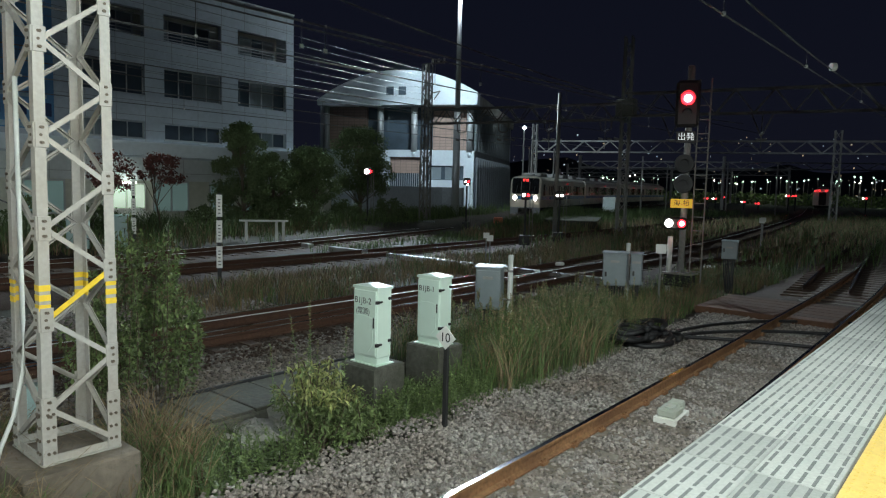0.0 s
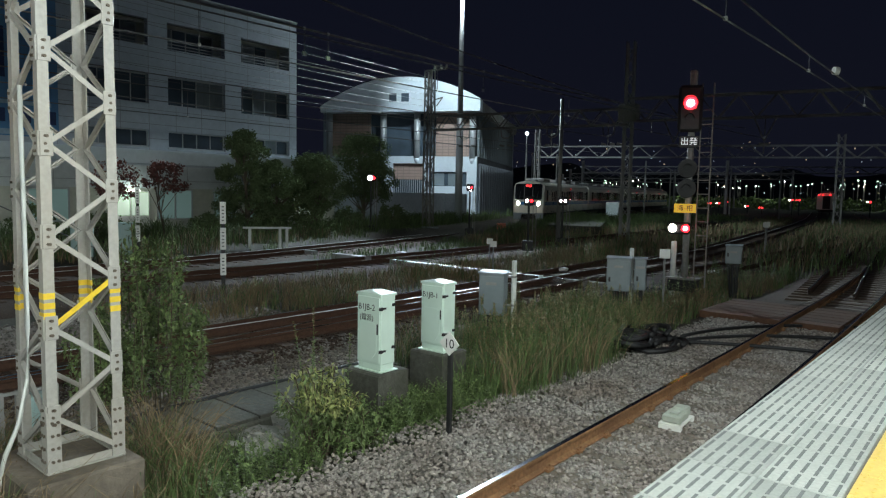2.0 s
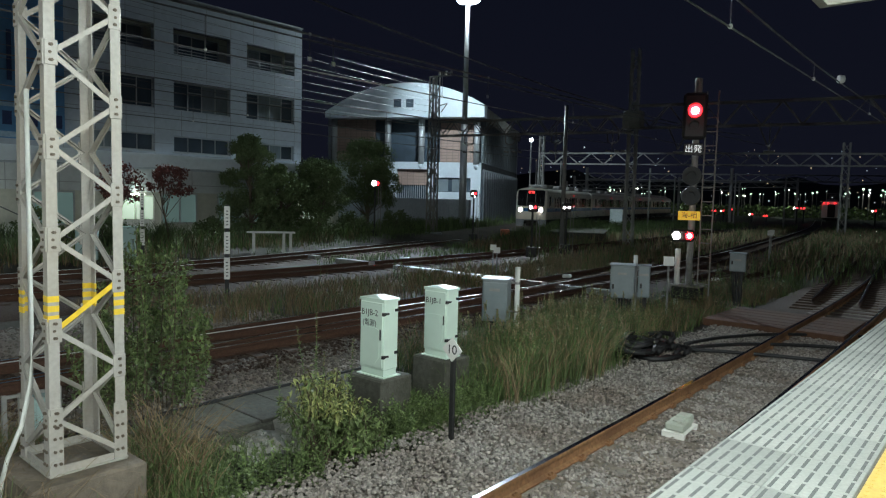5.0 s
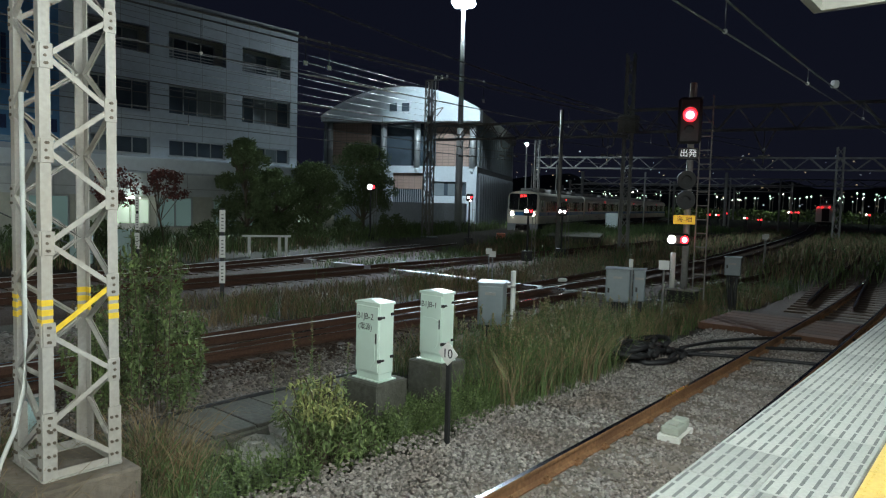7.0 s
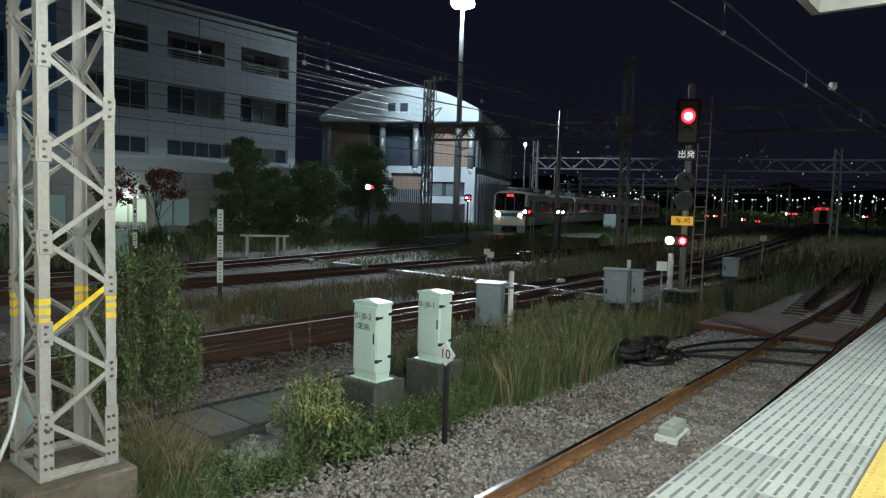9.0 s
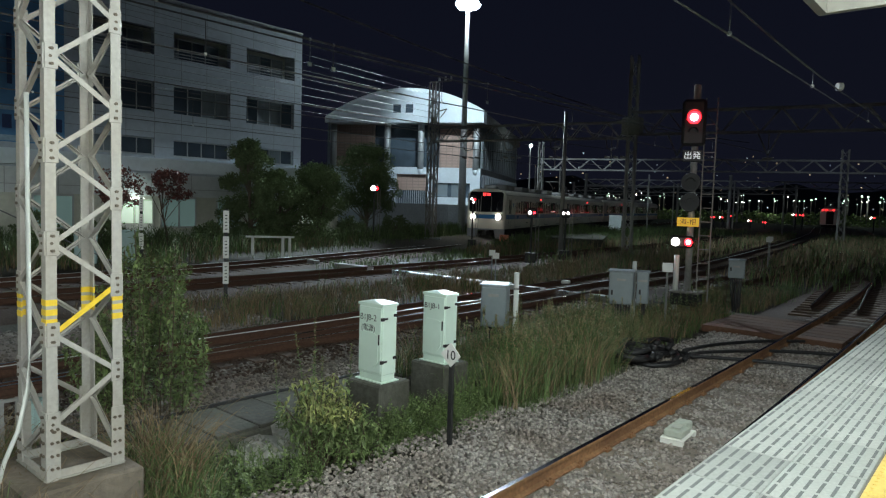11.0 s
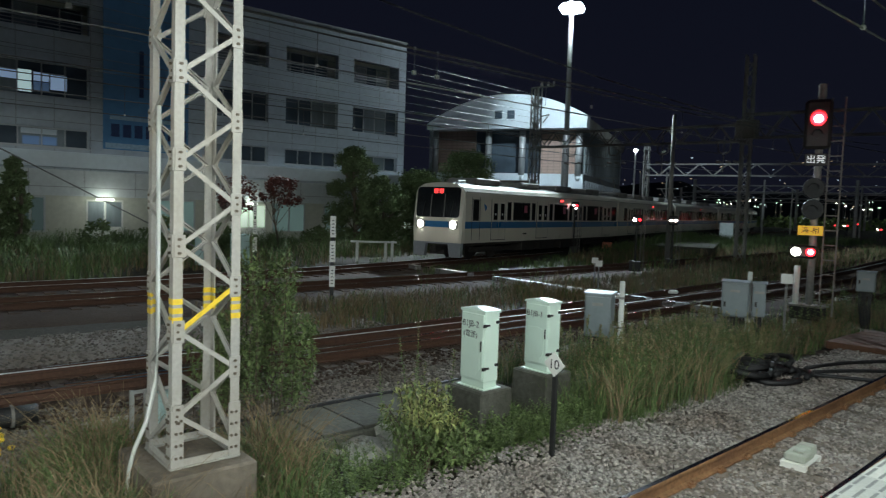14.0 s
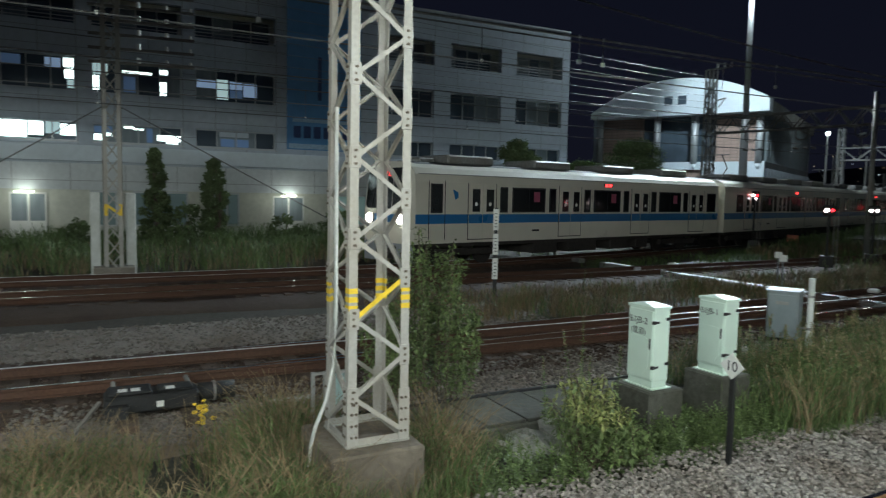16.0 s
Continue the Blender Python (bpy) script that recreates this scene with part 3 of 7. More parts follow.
for y in range(-63, 4, 6):
    part("column", Mesh().box(4.4, 4.6, y, y + 0.2, PZ, 4.72, c=0.02), M_GALV, can)
    part("crossbeam", Mesh().box(-1.5, 7.4, y, y + 0.12, 4.6, 4.72), M_GALV, can)
for y in range(-64, 6, 4):
    lamp = thing("tube_light", (0.6, y, 4.5), 0, "fluorescent tube light under the canopy", "ceiling light", "canopy lights")
    part("housing", Mesh().box(-0.1, 0.1, -0.65, 0.65, 0.03, 0.09, c=0.01), M_WHITE, lamp)
    part("tube", Mesh().cyl((0, -0.6, 0.0), (0, 0.6, 0.0), 0.018), M_LAMP, lamp)
# ---- lattice pole in front ----
BOLT = Mesh().cyl((0, 0, 0), (0, 0, 0.012), 0.012, n=6).data("bolt", M_BOLT)


def lattice_pole(name, place, turn, size_b, size_t, height, leg, panel, steel, label, z0=0.0, hazard=None, detail=True, group="lattice masts"):
    """Four angle legs with zig-zag lacing on all faces."""
    t = thing(name, place, turn, label, "mast", group)
    def corner(k, z):
        s = (size_b + (size_t - size_b) * (z - z0) / height) / 2
        return Vector(((-s, s, s, -s)[k], (-s, -s, s, s)[k], z))
    ax = [(Vector((1, 0, 0)), Vector((0, 1, 0))), (Vector((-1, 0, 0)), Vector((0, 1, 0))), (Vector((-1, 0, 0)), Vector((0, -1, 0))), (Vector((1, 0, 0)), Vector((0, -1, 0)))]
    for k in range(4):
        lg = part("leg", Mesh().angle(corner(k, z0), corner(k, z0 + height), leg, leg * 0.12, *ax[k]), steel, t)
        if hazard:
            for q in range(3):
                a, b = hazard[0] + q * 0.073, hazard[0] + q * 0.073 + 0.046
                for (za, zb, mt) in ((a, b, M_YELLOW),):
                    c0, c1 = corner(k, za) - ax[k][0] * 0.003 - ax[k][1] * 0.003, corner(k, zb) - ax[k][0] * 0.003 - ax[k][1] * 0.003
                    part("hazard_band", Mesh().angle(c0, c1, leg + 0.004, leg * 0.12 + 0.006, *ax[k]), mt, lg, "yellow hazard band")
    n = int(height / panel)
    for face in range(4):
        a, b = face, (face + 1) % 4
        inward = (corner((face + 2) % 4, z0) - corner(a, z0))
        inward = (inward - (corner(b, z0) - corner(a, z0)) * inward.dot(corner(b, z0) - corner(a, z0)) / (corner(b, z0) - corner(a, z0)).length_squared).normalized()
        along = (corner(b, z0) - corner(a, z0)).normalized()
        for i in range(n):
            za, zb = z0 + 0.10 + i * panel, z0 + 0.10 + (i + 1) * panel
            if zb > z0 + height:
                break
            flip = (i + face) % 2
            p, q = (corner(a, za), corner(b, zb)) if not flip else (corner(b, za), corner(a, zb))
            ins = leg * 0.62
            p = p + along * (ins if not flip else -ins) - inward * 0.004
            q = q + along * (-ins if not flip else ins) - inward * 0.004
            painted = hazard and face in (0, 1) and za < hazard[0] + 0.1 < zb and face == hazard[1]
            w = leg * (0.5 if detail else 0.8)
            if detail:
                br = part("brace", Mesh().bar(p, q, w * 0.14, w, inward.cross((q - p).normalized())).bar(p + inward * w * 0.5 + Vector((0, 0, 0)), q + inward * w * 0.5, w, w * 0.12, inward.cross((q - p).normalized())), M_YELLOW if painted else steel, t)
                pl = Mesh().box(-0.045, 0.045, -0.006, 0.006, -0.09, 0.09, Matrix.Translation(q) @ along.to_track_quat("X", "Z").to_matrix().to_4x4(), c=0.003)
                part("gusset", pl, steel, br)
                turn_ = (-inward).to_track_quat("Z", "Y").to_matrix().to_4x4()
                for s in (-0.055, 0.0, 0.055):
                    o = q - inward * 0.008 + Vector((0, 0, s))
                    o2 = corner(b if not flip else a, zb + s) + along * (-leg * 0.5 if not flip else leg * 0.5) - inward * 0.002
                    for at in ((o, o2) if s else (o2,)):
                        part("bolt", BOLT, None, br).matrix_local = Matrix.Translation(at) @ turn_
            else:
                part("brace", Mesh().bar(p, q, w * 0.5, w * 0.7, inward), steel, t)
    return t


tw = lattice_pole("catenary_mast", (-5.685, 2.103, 0), 0, 0.56, 0.53, 6.2, 0.076, 0.34, M_GALV, "grey-painted steel lattice mast with yellow hazard bands on a concrete footing", z0=0.5, hazard=(1.69, 1))
for k, (x, y) in enumerate(((-0.28, -0.28), (0.28, -0.28), (0.28, 0.28), (-0.28, 0.28))):
    sx, sy = (1 if x < 0 else -1), (1 if y < 0 else -1)
    sp = part("splice_plate", Mesh().angle((x - 0.008 * sx, y - 0.008 * sy, 0.502), (x - 0.008 * sx, y - 0.008 * sy, 0.98), 0.1, 0.014, (sx, 0, 0), (0, sy, 0)), M_GALV, tw)
    for i in range(4):
        for a in (0.03, 0.07):
            z = 0.60 + i * 0.1
            part("bolt", BOLT, None, sp).matrix_local = Matrix.Translation((x - 0.008 * sx, y + sy * a, z)) @ Vector((-sx, 0, 0)).to_track_quat("Z", "Y").to_matrix().to_4x4()
            part("bolt", BOLT, None, sp).matrix_local = Matrix.Translation((x + sx * a, y - 0.008 * sy, z)) @ Vector((0, -sy, 0)).to_track_quat("Z", "Y").to_matrix().to_4x4()
for a, b in (((-0.28, -0.27), (0.28, -0.27)), ((0.27, -0.28), (0.27, 0.28)), ((0.28, 0.27), (-0.28, 0.27)), ((-0.27, 0.28), (-0.27, -0.28))):
    part("base_rail", Mesh().bar((*a, 0.545), (*b, 0.545), 0.012, 0.06).bar((*a, 0.515), (*b, 0.515), 0.06, 0.01), M_GALV, tw)
tw.scale, tw.location.x = (1.1, 1, 1), -5.712
solid("mast_footing", Mesh().box(-6.18, -5.23, 1.63, 2.48, -0.4, 0.5, c=0.02), M_FOOT, "square weathered concrete footing under the lattice mast", "footing")
# conduit that climbs the mast
solid("conduit_pipe", Mesh().tube([(-5.74, 1.58, -0.1), (-5.74, 1.58, 0.2), (-5.72, 1.59, 0.45), (-5.67, 1.62, 0.64), (-5.62, 1.70, 0.88), (-5.60, 1.765, 1.2), (-5.60, 1.775, 1.6), (-5.60, 1.775, 3.4)], 0.017, 10), M_WHITEPOLE, "white conduit pipe bent up along the lattice mast", "pipe", smooth=True)
jb = thing("junction_box", (-6.75, 2.1, 0.0), 0, "small pale blue-grey steel junction box on a thin frame", "junction box")
part("box_body", Mesh().box(-0.10, 0.10, 0.01, 0.23, 0.48, 0.77, c=0.01), M_TEAL, jb)
part("box_door", Mesh().box(0.10, 0.111, 0.03, 0.21, 0.50, 0.75, c=0.004), M_TEAL, jb)
for y_ in (-0.19, -0.06, 0.26):
    part("post", Mesh().box(-0.018, 0.018, y_ - 0.018, y_ + 0.018, -0.2, 0.83), M_GALV2, jb)
for z_ in (0.32, 0.81):
    part("crossbar", Mesh().box(-0.014, 0.014, -0.2, 0.27, z_ - 0.014, z_ + 0.014), M_GALV2, jb)
solid("plank", Mesh().box(-0.09, 0.09, -0.27, 0.27, -0.03, 0.03, pose(-8.5, 2.15, 0.0, 0, 0, 4), c=0.006), M_RUBBLE, "pale flat plank lying on the gravel", "plank")

# ---- mint relay boxes on concrete bases ----
def relay_box(place, turn, lines, label):
    t = thing("relay_box", place, turn, label, "relay box", "relay boxes")
    w, d, h = 0.41, 0.25, 0.97
    part("body", Mesh().box(-w / 2, w / 2, -d / 2, d / 2, 0.09, h, c=0.008), M_MINT, t)
    part("plinth", Mesh().box(-w / 2 + 0.012, w / 2 - 0.012, -d / 2 + 0.012, d / 2 - 0.012, 0.0, 0.09).box(-w / 2 - 0.03, w / 2 + 0.03, -d / 2 - 0.03, d / 2 + 0.03, 0.0, 0.012), M_MINT, t)
    cap = Mesh()
    a, b = w / 2 + 0.012, d / 2 + 0.012
    cap.add([(-a, -b, h - 0.03), (a, -b, h - 0.03), (a, b, h - 0.03), (-a, b, h - 0.03), (-a, -b, h), (a, -b, h), (a, b, h), (-a, b, h), (0, -b * 0.6, h + 0.032), (0, b * 0.6, h + 0.032)],
            [(3, 2, 1, 0), (0, 1, 5, 4), (1, 2, 6, 5), (2, 3, 7, 6), (3, 0, 4, 7), (4, 5, 8), (5, 6, 9, 8), (6, 7, 9), (7, 4, 8, 9)])
    part("cap", cap, M_MINT, t)
    door = part("door", Mesh().box(-w / 2 + 0.012, w / 2 - 0.012, -d / 2 - 0.016, -d / 2 - 0.001, 0.115, h - 0.045, c=0.006), M_MINT, t)
    pan = Mesh()
    x0, x1, z0, z1, c = -w / 2 + 0.05, w / 2 - 0.13, 0.17, h - 0.36, 0.08
    ring = [(x0, z1), (x1, z1), (x1 + 0.07, z1 - 0.03), (x1 + 0.07, z0 + c), (x1, z0), (x0, z0)]
    pan.prism(ring, -d / 2 - 0.021, -d / 2 - 0.014, 1)
    part("pressed_panel", pan, M_MINT, door)
    part("handle", Mesh().box(w / 2 - 0.045, w / 2 - 0.03, -d / 2 - 0.035, -d / 2 - 0.016, 0.47, 0.60, c=0.004), M_BLACK, door, "black door handle")
    for z in (0.26, h - 0.18):
        part("hinge", Mesh().box(w / 2 - 0.01, w / 2 + 0.02, -d / 2 - 0.03, -d / 2 + 0.02, z - 0.02, z + 0.02, c=0.004).box(w / 2, w / 2 + 0.012, -d / 2 + 0.03, -d / 2 + 0.08, z - 0.012, z + 0.012), M_BLACK, t, "dark hinge")
        part("latch", Mesh().box(w / 2 - 0.004, w / 2 + 0.018, d / 2 - 0.06, d / 2 - 0.01, z + 0.015, z + 0.05, c=0.004), M_BLACK, t, "dark latch")
    for text, z, s in lines:
        lettering("marking", text, s, M_BLACK, door, Matrix.Translation((-0.03, -d / 2 - 0.0165, z)) @ Matrix.Rotation(radians(90), 4, "X"), "black stencilled marking")
    return t


relay_box((-6.02, 5.80, 0.46), 1, (("B1JB-2", 0.79, 0.108), ("(電源)", 0.66, 0.092)), "pale mint steel relay box marked B1JB-2 on a concrete base")
relay_box((-6.14, 7.12, 0.46), 1, (("B1JB-1", 0.79, 0.108),), "pale mint steel relay box marked B1JB-1 on a concrete base")
for x, y in ((-6.02, 5.82), (-6.14, 7.14)):
    solid("box_footing", Mesh().box(-0.31, 0.31, -0.27, 0.27, -0.3, 0.46, pose(x, y, 0, 0, 0, 1), c=0.02), M_DARKCONC, "rough concrete base under a relay box", "footing", "relay box bases")
for x, y, z, a, b, c, m in ((-6.28, 4.35, -0.01, 3, 4, 30, 0.27), (-6.05, 4.1, -0.02, -4, 5, -20, 0.22), (-6.42, 4.68, 0.08, 14, -14, 70, 0.15), (-5.95, 4.45, 0.0, 5, 9, 40, 0.2), (-6.2, 4.6, 0.05, 12, 5, 10, 0.12), (-5.9, 4.2, 0.03, -9, 12, 80, 0.1)):
    o = solid("broken_slab", Mesh().prism([(-m, -m * 0.6), (m * 0.7, -m * 0.8), (m, m * 0.3), (m * 0.2, m * 0.75), (-m * 0.8, m * 0.5)], -0.05, 0.02, 2), M_RUBBLE, "broken piece of pale concrete among weeds", "rubble", "broken concrete pieces")
    o.matrix_world = pose(x, y, z - 0.06, a, b, c)
rb = random.Random(19)
for k in range(30):
    m = rb.uniform(0.03, 0.10)
    o = solid("broken_slab", Mesh().prism([(-m, -m * 0.6), (m * 0.6, -m * 0.9), (m, m * 0.3), (m * 0.1, m * 0.8), (-m * 0.8, m * 0.4)], -m * 0.4, m * 0.35, 2), M_RUBBLE, "broken piece of pale concrete among weeds", "rubble", "broken concrete pieces")
    o.matrix_world = pose(-6.15 + rb.gauss(0, 0.2), 4.4 + rb.gauss(0, 0.28), -0.03 + rb.uniform(-0.03, 0.03), rb.uniform(-35, 35), rb.uniform(-35, 35), rb.uniform(0, 360))
solid("cable_trough", Mesh().prism([(-7.5, -0.3), (-6.5, -0.3), (-6.5, 0.0), (-6.53, 0.02), (-7.47, 0.02), (-7.5, 0.0)], 2.2, 12.6, 1), M_DARKCONC, "long concrete cable trough with slab covers", "cable trough")
for i in range(19):
    solid("trough_cover", Mesh().box(-7.48, -6.52, 2.24 + i * 0.55, 2.77 + i * 0.55, 0.02, 0.06 + 0.006 * math.sin(i * 5.1), c=0.008), M_DARKCONC, "dark concrete slab cover of the cable trough", "slab", "trough covers")
solid("black_cable", Mesh().tube([(-7.58 + 0.03 * math.sin(i * 0.7), 2.0 + i * 0.4, 0.03) for i in range(26)], 0.04, 8), M_CABLE, "thick black cable beside the trough", "cable", smooth=True)

# ---- post with the diamond sign ----
sp = thing("speed_sign", (-4.68, 5.65, -0.1), 2, "black post with a white diamond sign reading 10", "sign")
part("post", Mesh().box(-0.028, 0.028, -0.02, 0.02, 0.0, 1.03, c=0.004), M_BLACK, sp)
plate = part("plate", Mesh().prism([(0, 0.136), (0.136, 0), (0, -0.136), (-0.136, 0)], -0.006, 0.006, 1), M_WHITE, sp, "white diamond plate")
plate.matrix_local = pose(0.005, -0.03, 1.12, 0, 0, 0)
lettering("number", "10", 0.145, M_BLACK, plate, Matrix.Translation((0, -0.0068, -0.004)) @ Matrix.Rotation(radians(90), 4, "X"), "black number 10")

# ---- grey cabinets ----
def grey_cabinet(place, turn, w, d, h, z, label):
    t = thing("trackside_cabinet", place, turn, label, "cabinet", "grey trackside cabinets")
    part("body", Mesh().box(-w / 2, w / 2, -d / 2, d / 2, z, z + h, c=0.012), M_GREYBOX, t)
    part("door", Mesh().box(-w / 2 + 0.02, w / 2 - 0.02, -d / 2 - 0.018, -d / 2 - 0.001, z + 0.03, z + h - 0.05, c=0.006), M_GREYBOX, t)
    part("lid", Mesh().prism([(-d / 2 - 0.04, z + h), (d / 2 + 0.03, z + h), (d / 2 + 0.03, z + h + 0.025), (-d / 2 - 0.04, z + h + 0.012)], -w / 2 - 0.02, w / 2 + 0.02, 0), M_GREYBOX, t)
    part("lock", Mesh().box(-w / 2 + 0.05, -w / 2 + 0.09, -d / 2 - 0.035, -d / 2 - 0.018, z + 0.2, z + 0.3), M_BLACK, t, "black lock")
    part("label_plate", Mesh().box(-0.09, 0.09, -d / 2 - 0.022, -d / 2 - 0.018, z + h - 0.2, z + h - 0.15), M_GALV2, t)
    for i in range(7):
        x = -w / 2 + 0.07 + i * (w - 0.14) / 6
        part("cable", Mesh().tube([(x, 0.02 * math.sin(i * 2), z), (x * 0.85, 0.05 * math.sin(i), z * 0.5), (x * 0.6 + 0.05, 0.08 * math.cos(i * 3), -0.2)], 0.017, 6), M_CABLE, t, "black cable hanging below")
    return t


grey_cabinet((-6.82, 9.36, 0), 25, 0.44, 0.34, 0.72, 0.60, "blue-grey steel cabinet strapped to a white pole")
wp = thing("white_pole", (-6.60, 9.66, 0), 0, "white pipe post beside a grey cabinet", "pole")
part("shaft", Mesh().cyl((0, 0, -0.2), (0, 0, 1.52), 0.045, n=16), M_WHITEPOLE, wp, smooth=True)
for z in (0.72, 1.22):
    part("strap", Mesh().cyl((0, 0, z), (0, 0, z + 0.04), 0.05, n=16).bar((0, 0, z + 0.02), (-0.16, -0.1, z + 0.02), 0.03, 0.03), M_GALV2, wp)
grey_cabinet((-6.42, 13.35, 0), 22, 0.50, 0.36, 0.70, 0.66, "blue-grey steel cabinet on legs among weeds")
grey_cabinet((-6.02, 13.52, 0), 22, 0.24, 0.30, 0.66, 0.70, "narrow blue-grey cabinet beside a larger one")
solid("white_pole", Mesh().cyl((-6.33, 13.75, -0.2), (-6.33, 13.75, 1.55), 0.045, n=12), M_WHITEPOLE, "white pipe post behind a grey cabinet", "pole", smooth=True)
grey_cabinet((-6.0, 19.6, 0), 15, 0.42, 0.34, 0.5, 0.85, "small pale grey cabinet half hidden by weeds")
# coil of black cable on the ground
cc = thing("cable_coil", (0, 0, 0), 0, "tangled coil of thick black cable on the ballast", "cable")
rng = random.Random(5)
for k in range(9):
    x, y, r = -4.95 + rng.uniform(-0.25, 0.25), 11.3 + rng.uniform(-0.45, 0.45), rng.uniform(0.3, 0.55)
    part("cable_loop", Mesh().tube([(x + r * 0.8 * math.cos(a * 0.5), y + r * 1.3 * math.sin(a * 0.5), 0.05 + 0.03 * k + 0.03 * math.sin(a + k)) for a in range(13)], 0.045, 7), M_CABLE, cc, smooth=True)
for i, (a, b, c) in enumerate((((-4.6, 12.0), (-3.6, 12.7), (-2.4, 13.0)), ((-4.5, 12.3), (-3.9, 13.9), (-2.2, 14.6)), ((-4.7, 12.5), (-4.4, 15.0), (-2.2, 16.2)))):
    pts = []
    for k in range(13):
        u = k / 12
        p = [(1 - u) ** 2 * a[j] + 2 * u * (1 - u) * b[j] + u * u * c[j] for j in (0, 1)]
        pts.append((p[0], p[1], 0.05))
    solid("black_cable", Mesh().tube(pts, 0.032, 7), M_CABLE, "black cable crossing under the near track", "cable", "cables across the track", smooth=True)
# balise between the rails
ba = thing("track_beacon", (-2.93, 7.78, 0.0), 4, "pale grey-green train control beacon between the rails", "track beacon")
part("mount", Mesh().box(-0.135, 0.135, -0.26, 0.25, 0.03, 0.05, c=0.006).box(-0.13, 0.13, -0.26, -0.2, -0.05, 0.03).box(-0.13, 0.13, 0.2, 0.26, -0.05, 0.03), M_WHITE, ba, "white mounting plate")
part("housing", Mesh().box(-0.11, 0.11, -0.22, 0.10, 0.05, 0.14, c=0.015), M_BEACON, ba)
part("terminal_box", Mesh().box(-0.08, 0.09, 0.06, 0.24, 0.05, 0.165, c=0.015).box(-0.05, 0.06, -0.14, 0.02, 0.14, 0.16, c=0.006), M_BEACON, ba)
# boards over the near track
bd = thing("track_crossing", label="rusty brown boarded crossing over the near track", category="crossing")
for a, b in ((-5.4, -3.70), (-3.48, -2.60), (-2.35, -1.42)):
    for k in range(6):
        part("board", Mesh().box(a, b, 15.4 + k * 0.42, 15.8 + k * 0.42, -0.05, 0.11, c=0.01), M_CROSSING, bd)
# ---- office building along the yard ----
FX, ROOF = -34.5, 12.8
ob_ = thing("office_building", label="four-storey office building clad in pale panels with a blue banner", category="building")
BAYS = [(22.3 - 4.4 * k - (0.5 if k > 3 else 0), 22.3 - 4.4 * k + (3.3 if k > 3 else 3.35)) for k in range(15)]
BANNER = 3
FLOORS = [(4.75, 5.62), (6.96, 8.47), (9.9, 11.25)]
YE, YS, YA = 26.2, BAYS[-1][0] - 1.0, 29.3


wallm = Mesh()
levels = [3.25] + [z for f in FLOORS for z in f] + [ROOF]
for a, b in zip(levels[::2], levels[1::2]):
    wallm.box(FX - 0.35, FX, YS, YE, a, b)
for z0, z1 in FLOORS:
    edges = [YE] + [y for a, b in BAYS for y in (b, a)] + [YS]
    for k in range(0, len(edges), 2):
        wallm.box(FX - 0.35, FX, edges[k + 1], edges[k], z0, z1)
    k = BANNER
    wallm.box(FX - 0.352, FX - 0.002, BAYS[k][0], BAYS[k][1], z0, z1)
part("facade", wallm, M_FACADE, ob_)
part("end_wall", Mesh().box(FX - 15, FX - 0.35, YE - 0.35, YE, 0.3, ROOF).box(FX - 15, FX - 14.6, YS, YE - 0.35, 0.3, ROOF).box(FX - 14.6, FX - 0.35, YS, YS + 0.35, 0.3, ROOF), M_FACADE, ob_)
part("roof", Mesh().box(FX - 14.6, FX - 0.35, YS + 0.35, YE - 0.35, ROOF - 0.9, ROOF - 0.6), M_CONC, ob_)
part("coping", Mesh().box(FX - 0.38, FX + 0.05, YS, YE + 0.03, ROOF, ROOF + 0.08), M_ALU, ob_)
part("cornice", Mesh().box(FX, FX + 0.55, YS, YA + 0.3, 3.87, 4.50).box(FX, FX + 0.62, YS, YA + 0.3, 4.50, 4.56), M_DOMEWALL, ob_, "pale ledge above the ground floor")
part("canopy_band", Mesh().box(FX, FX + 0.40, YS, YA + 0.1, 2.60, 3.76), M_BAND, ob_)
part("ground_floor_wall", Mesh().box(FX - 0.3, FX - 0.02, YS, YA, -0.2, 3.25), M_GROUNDWALL, ob_)
part("annex", Mesh().box(FX - 6, FX - 0.3, YE + 0.01, YA, -0.2, 4.06).box(FX - 0.3, FX, YE + 0.01, YA, 3.25, 4.06), M_GROUNDWALL, ob_, "low annex at the building's end")
part("floor_slab", Mesh().box(FX - 14.6, FX - 0.36, YS + 0.4, YE - 0.4, 6.0, 6.2).box(FX - 14.6, FX - 0.36, YS + 0.4, YE - 0.4, 9.0, 9.2), M_CONC, ob_)
rng = random.Random(11)
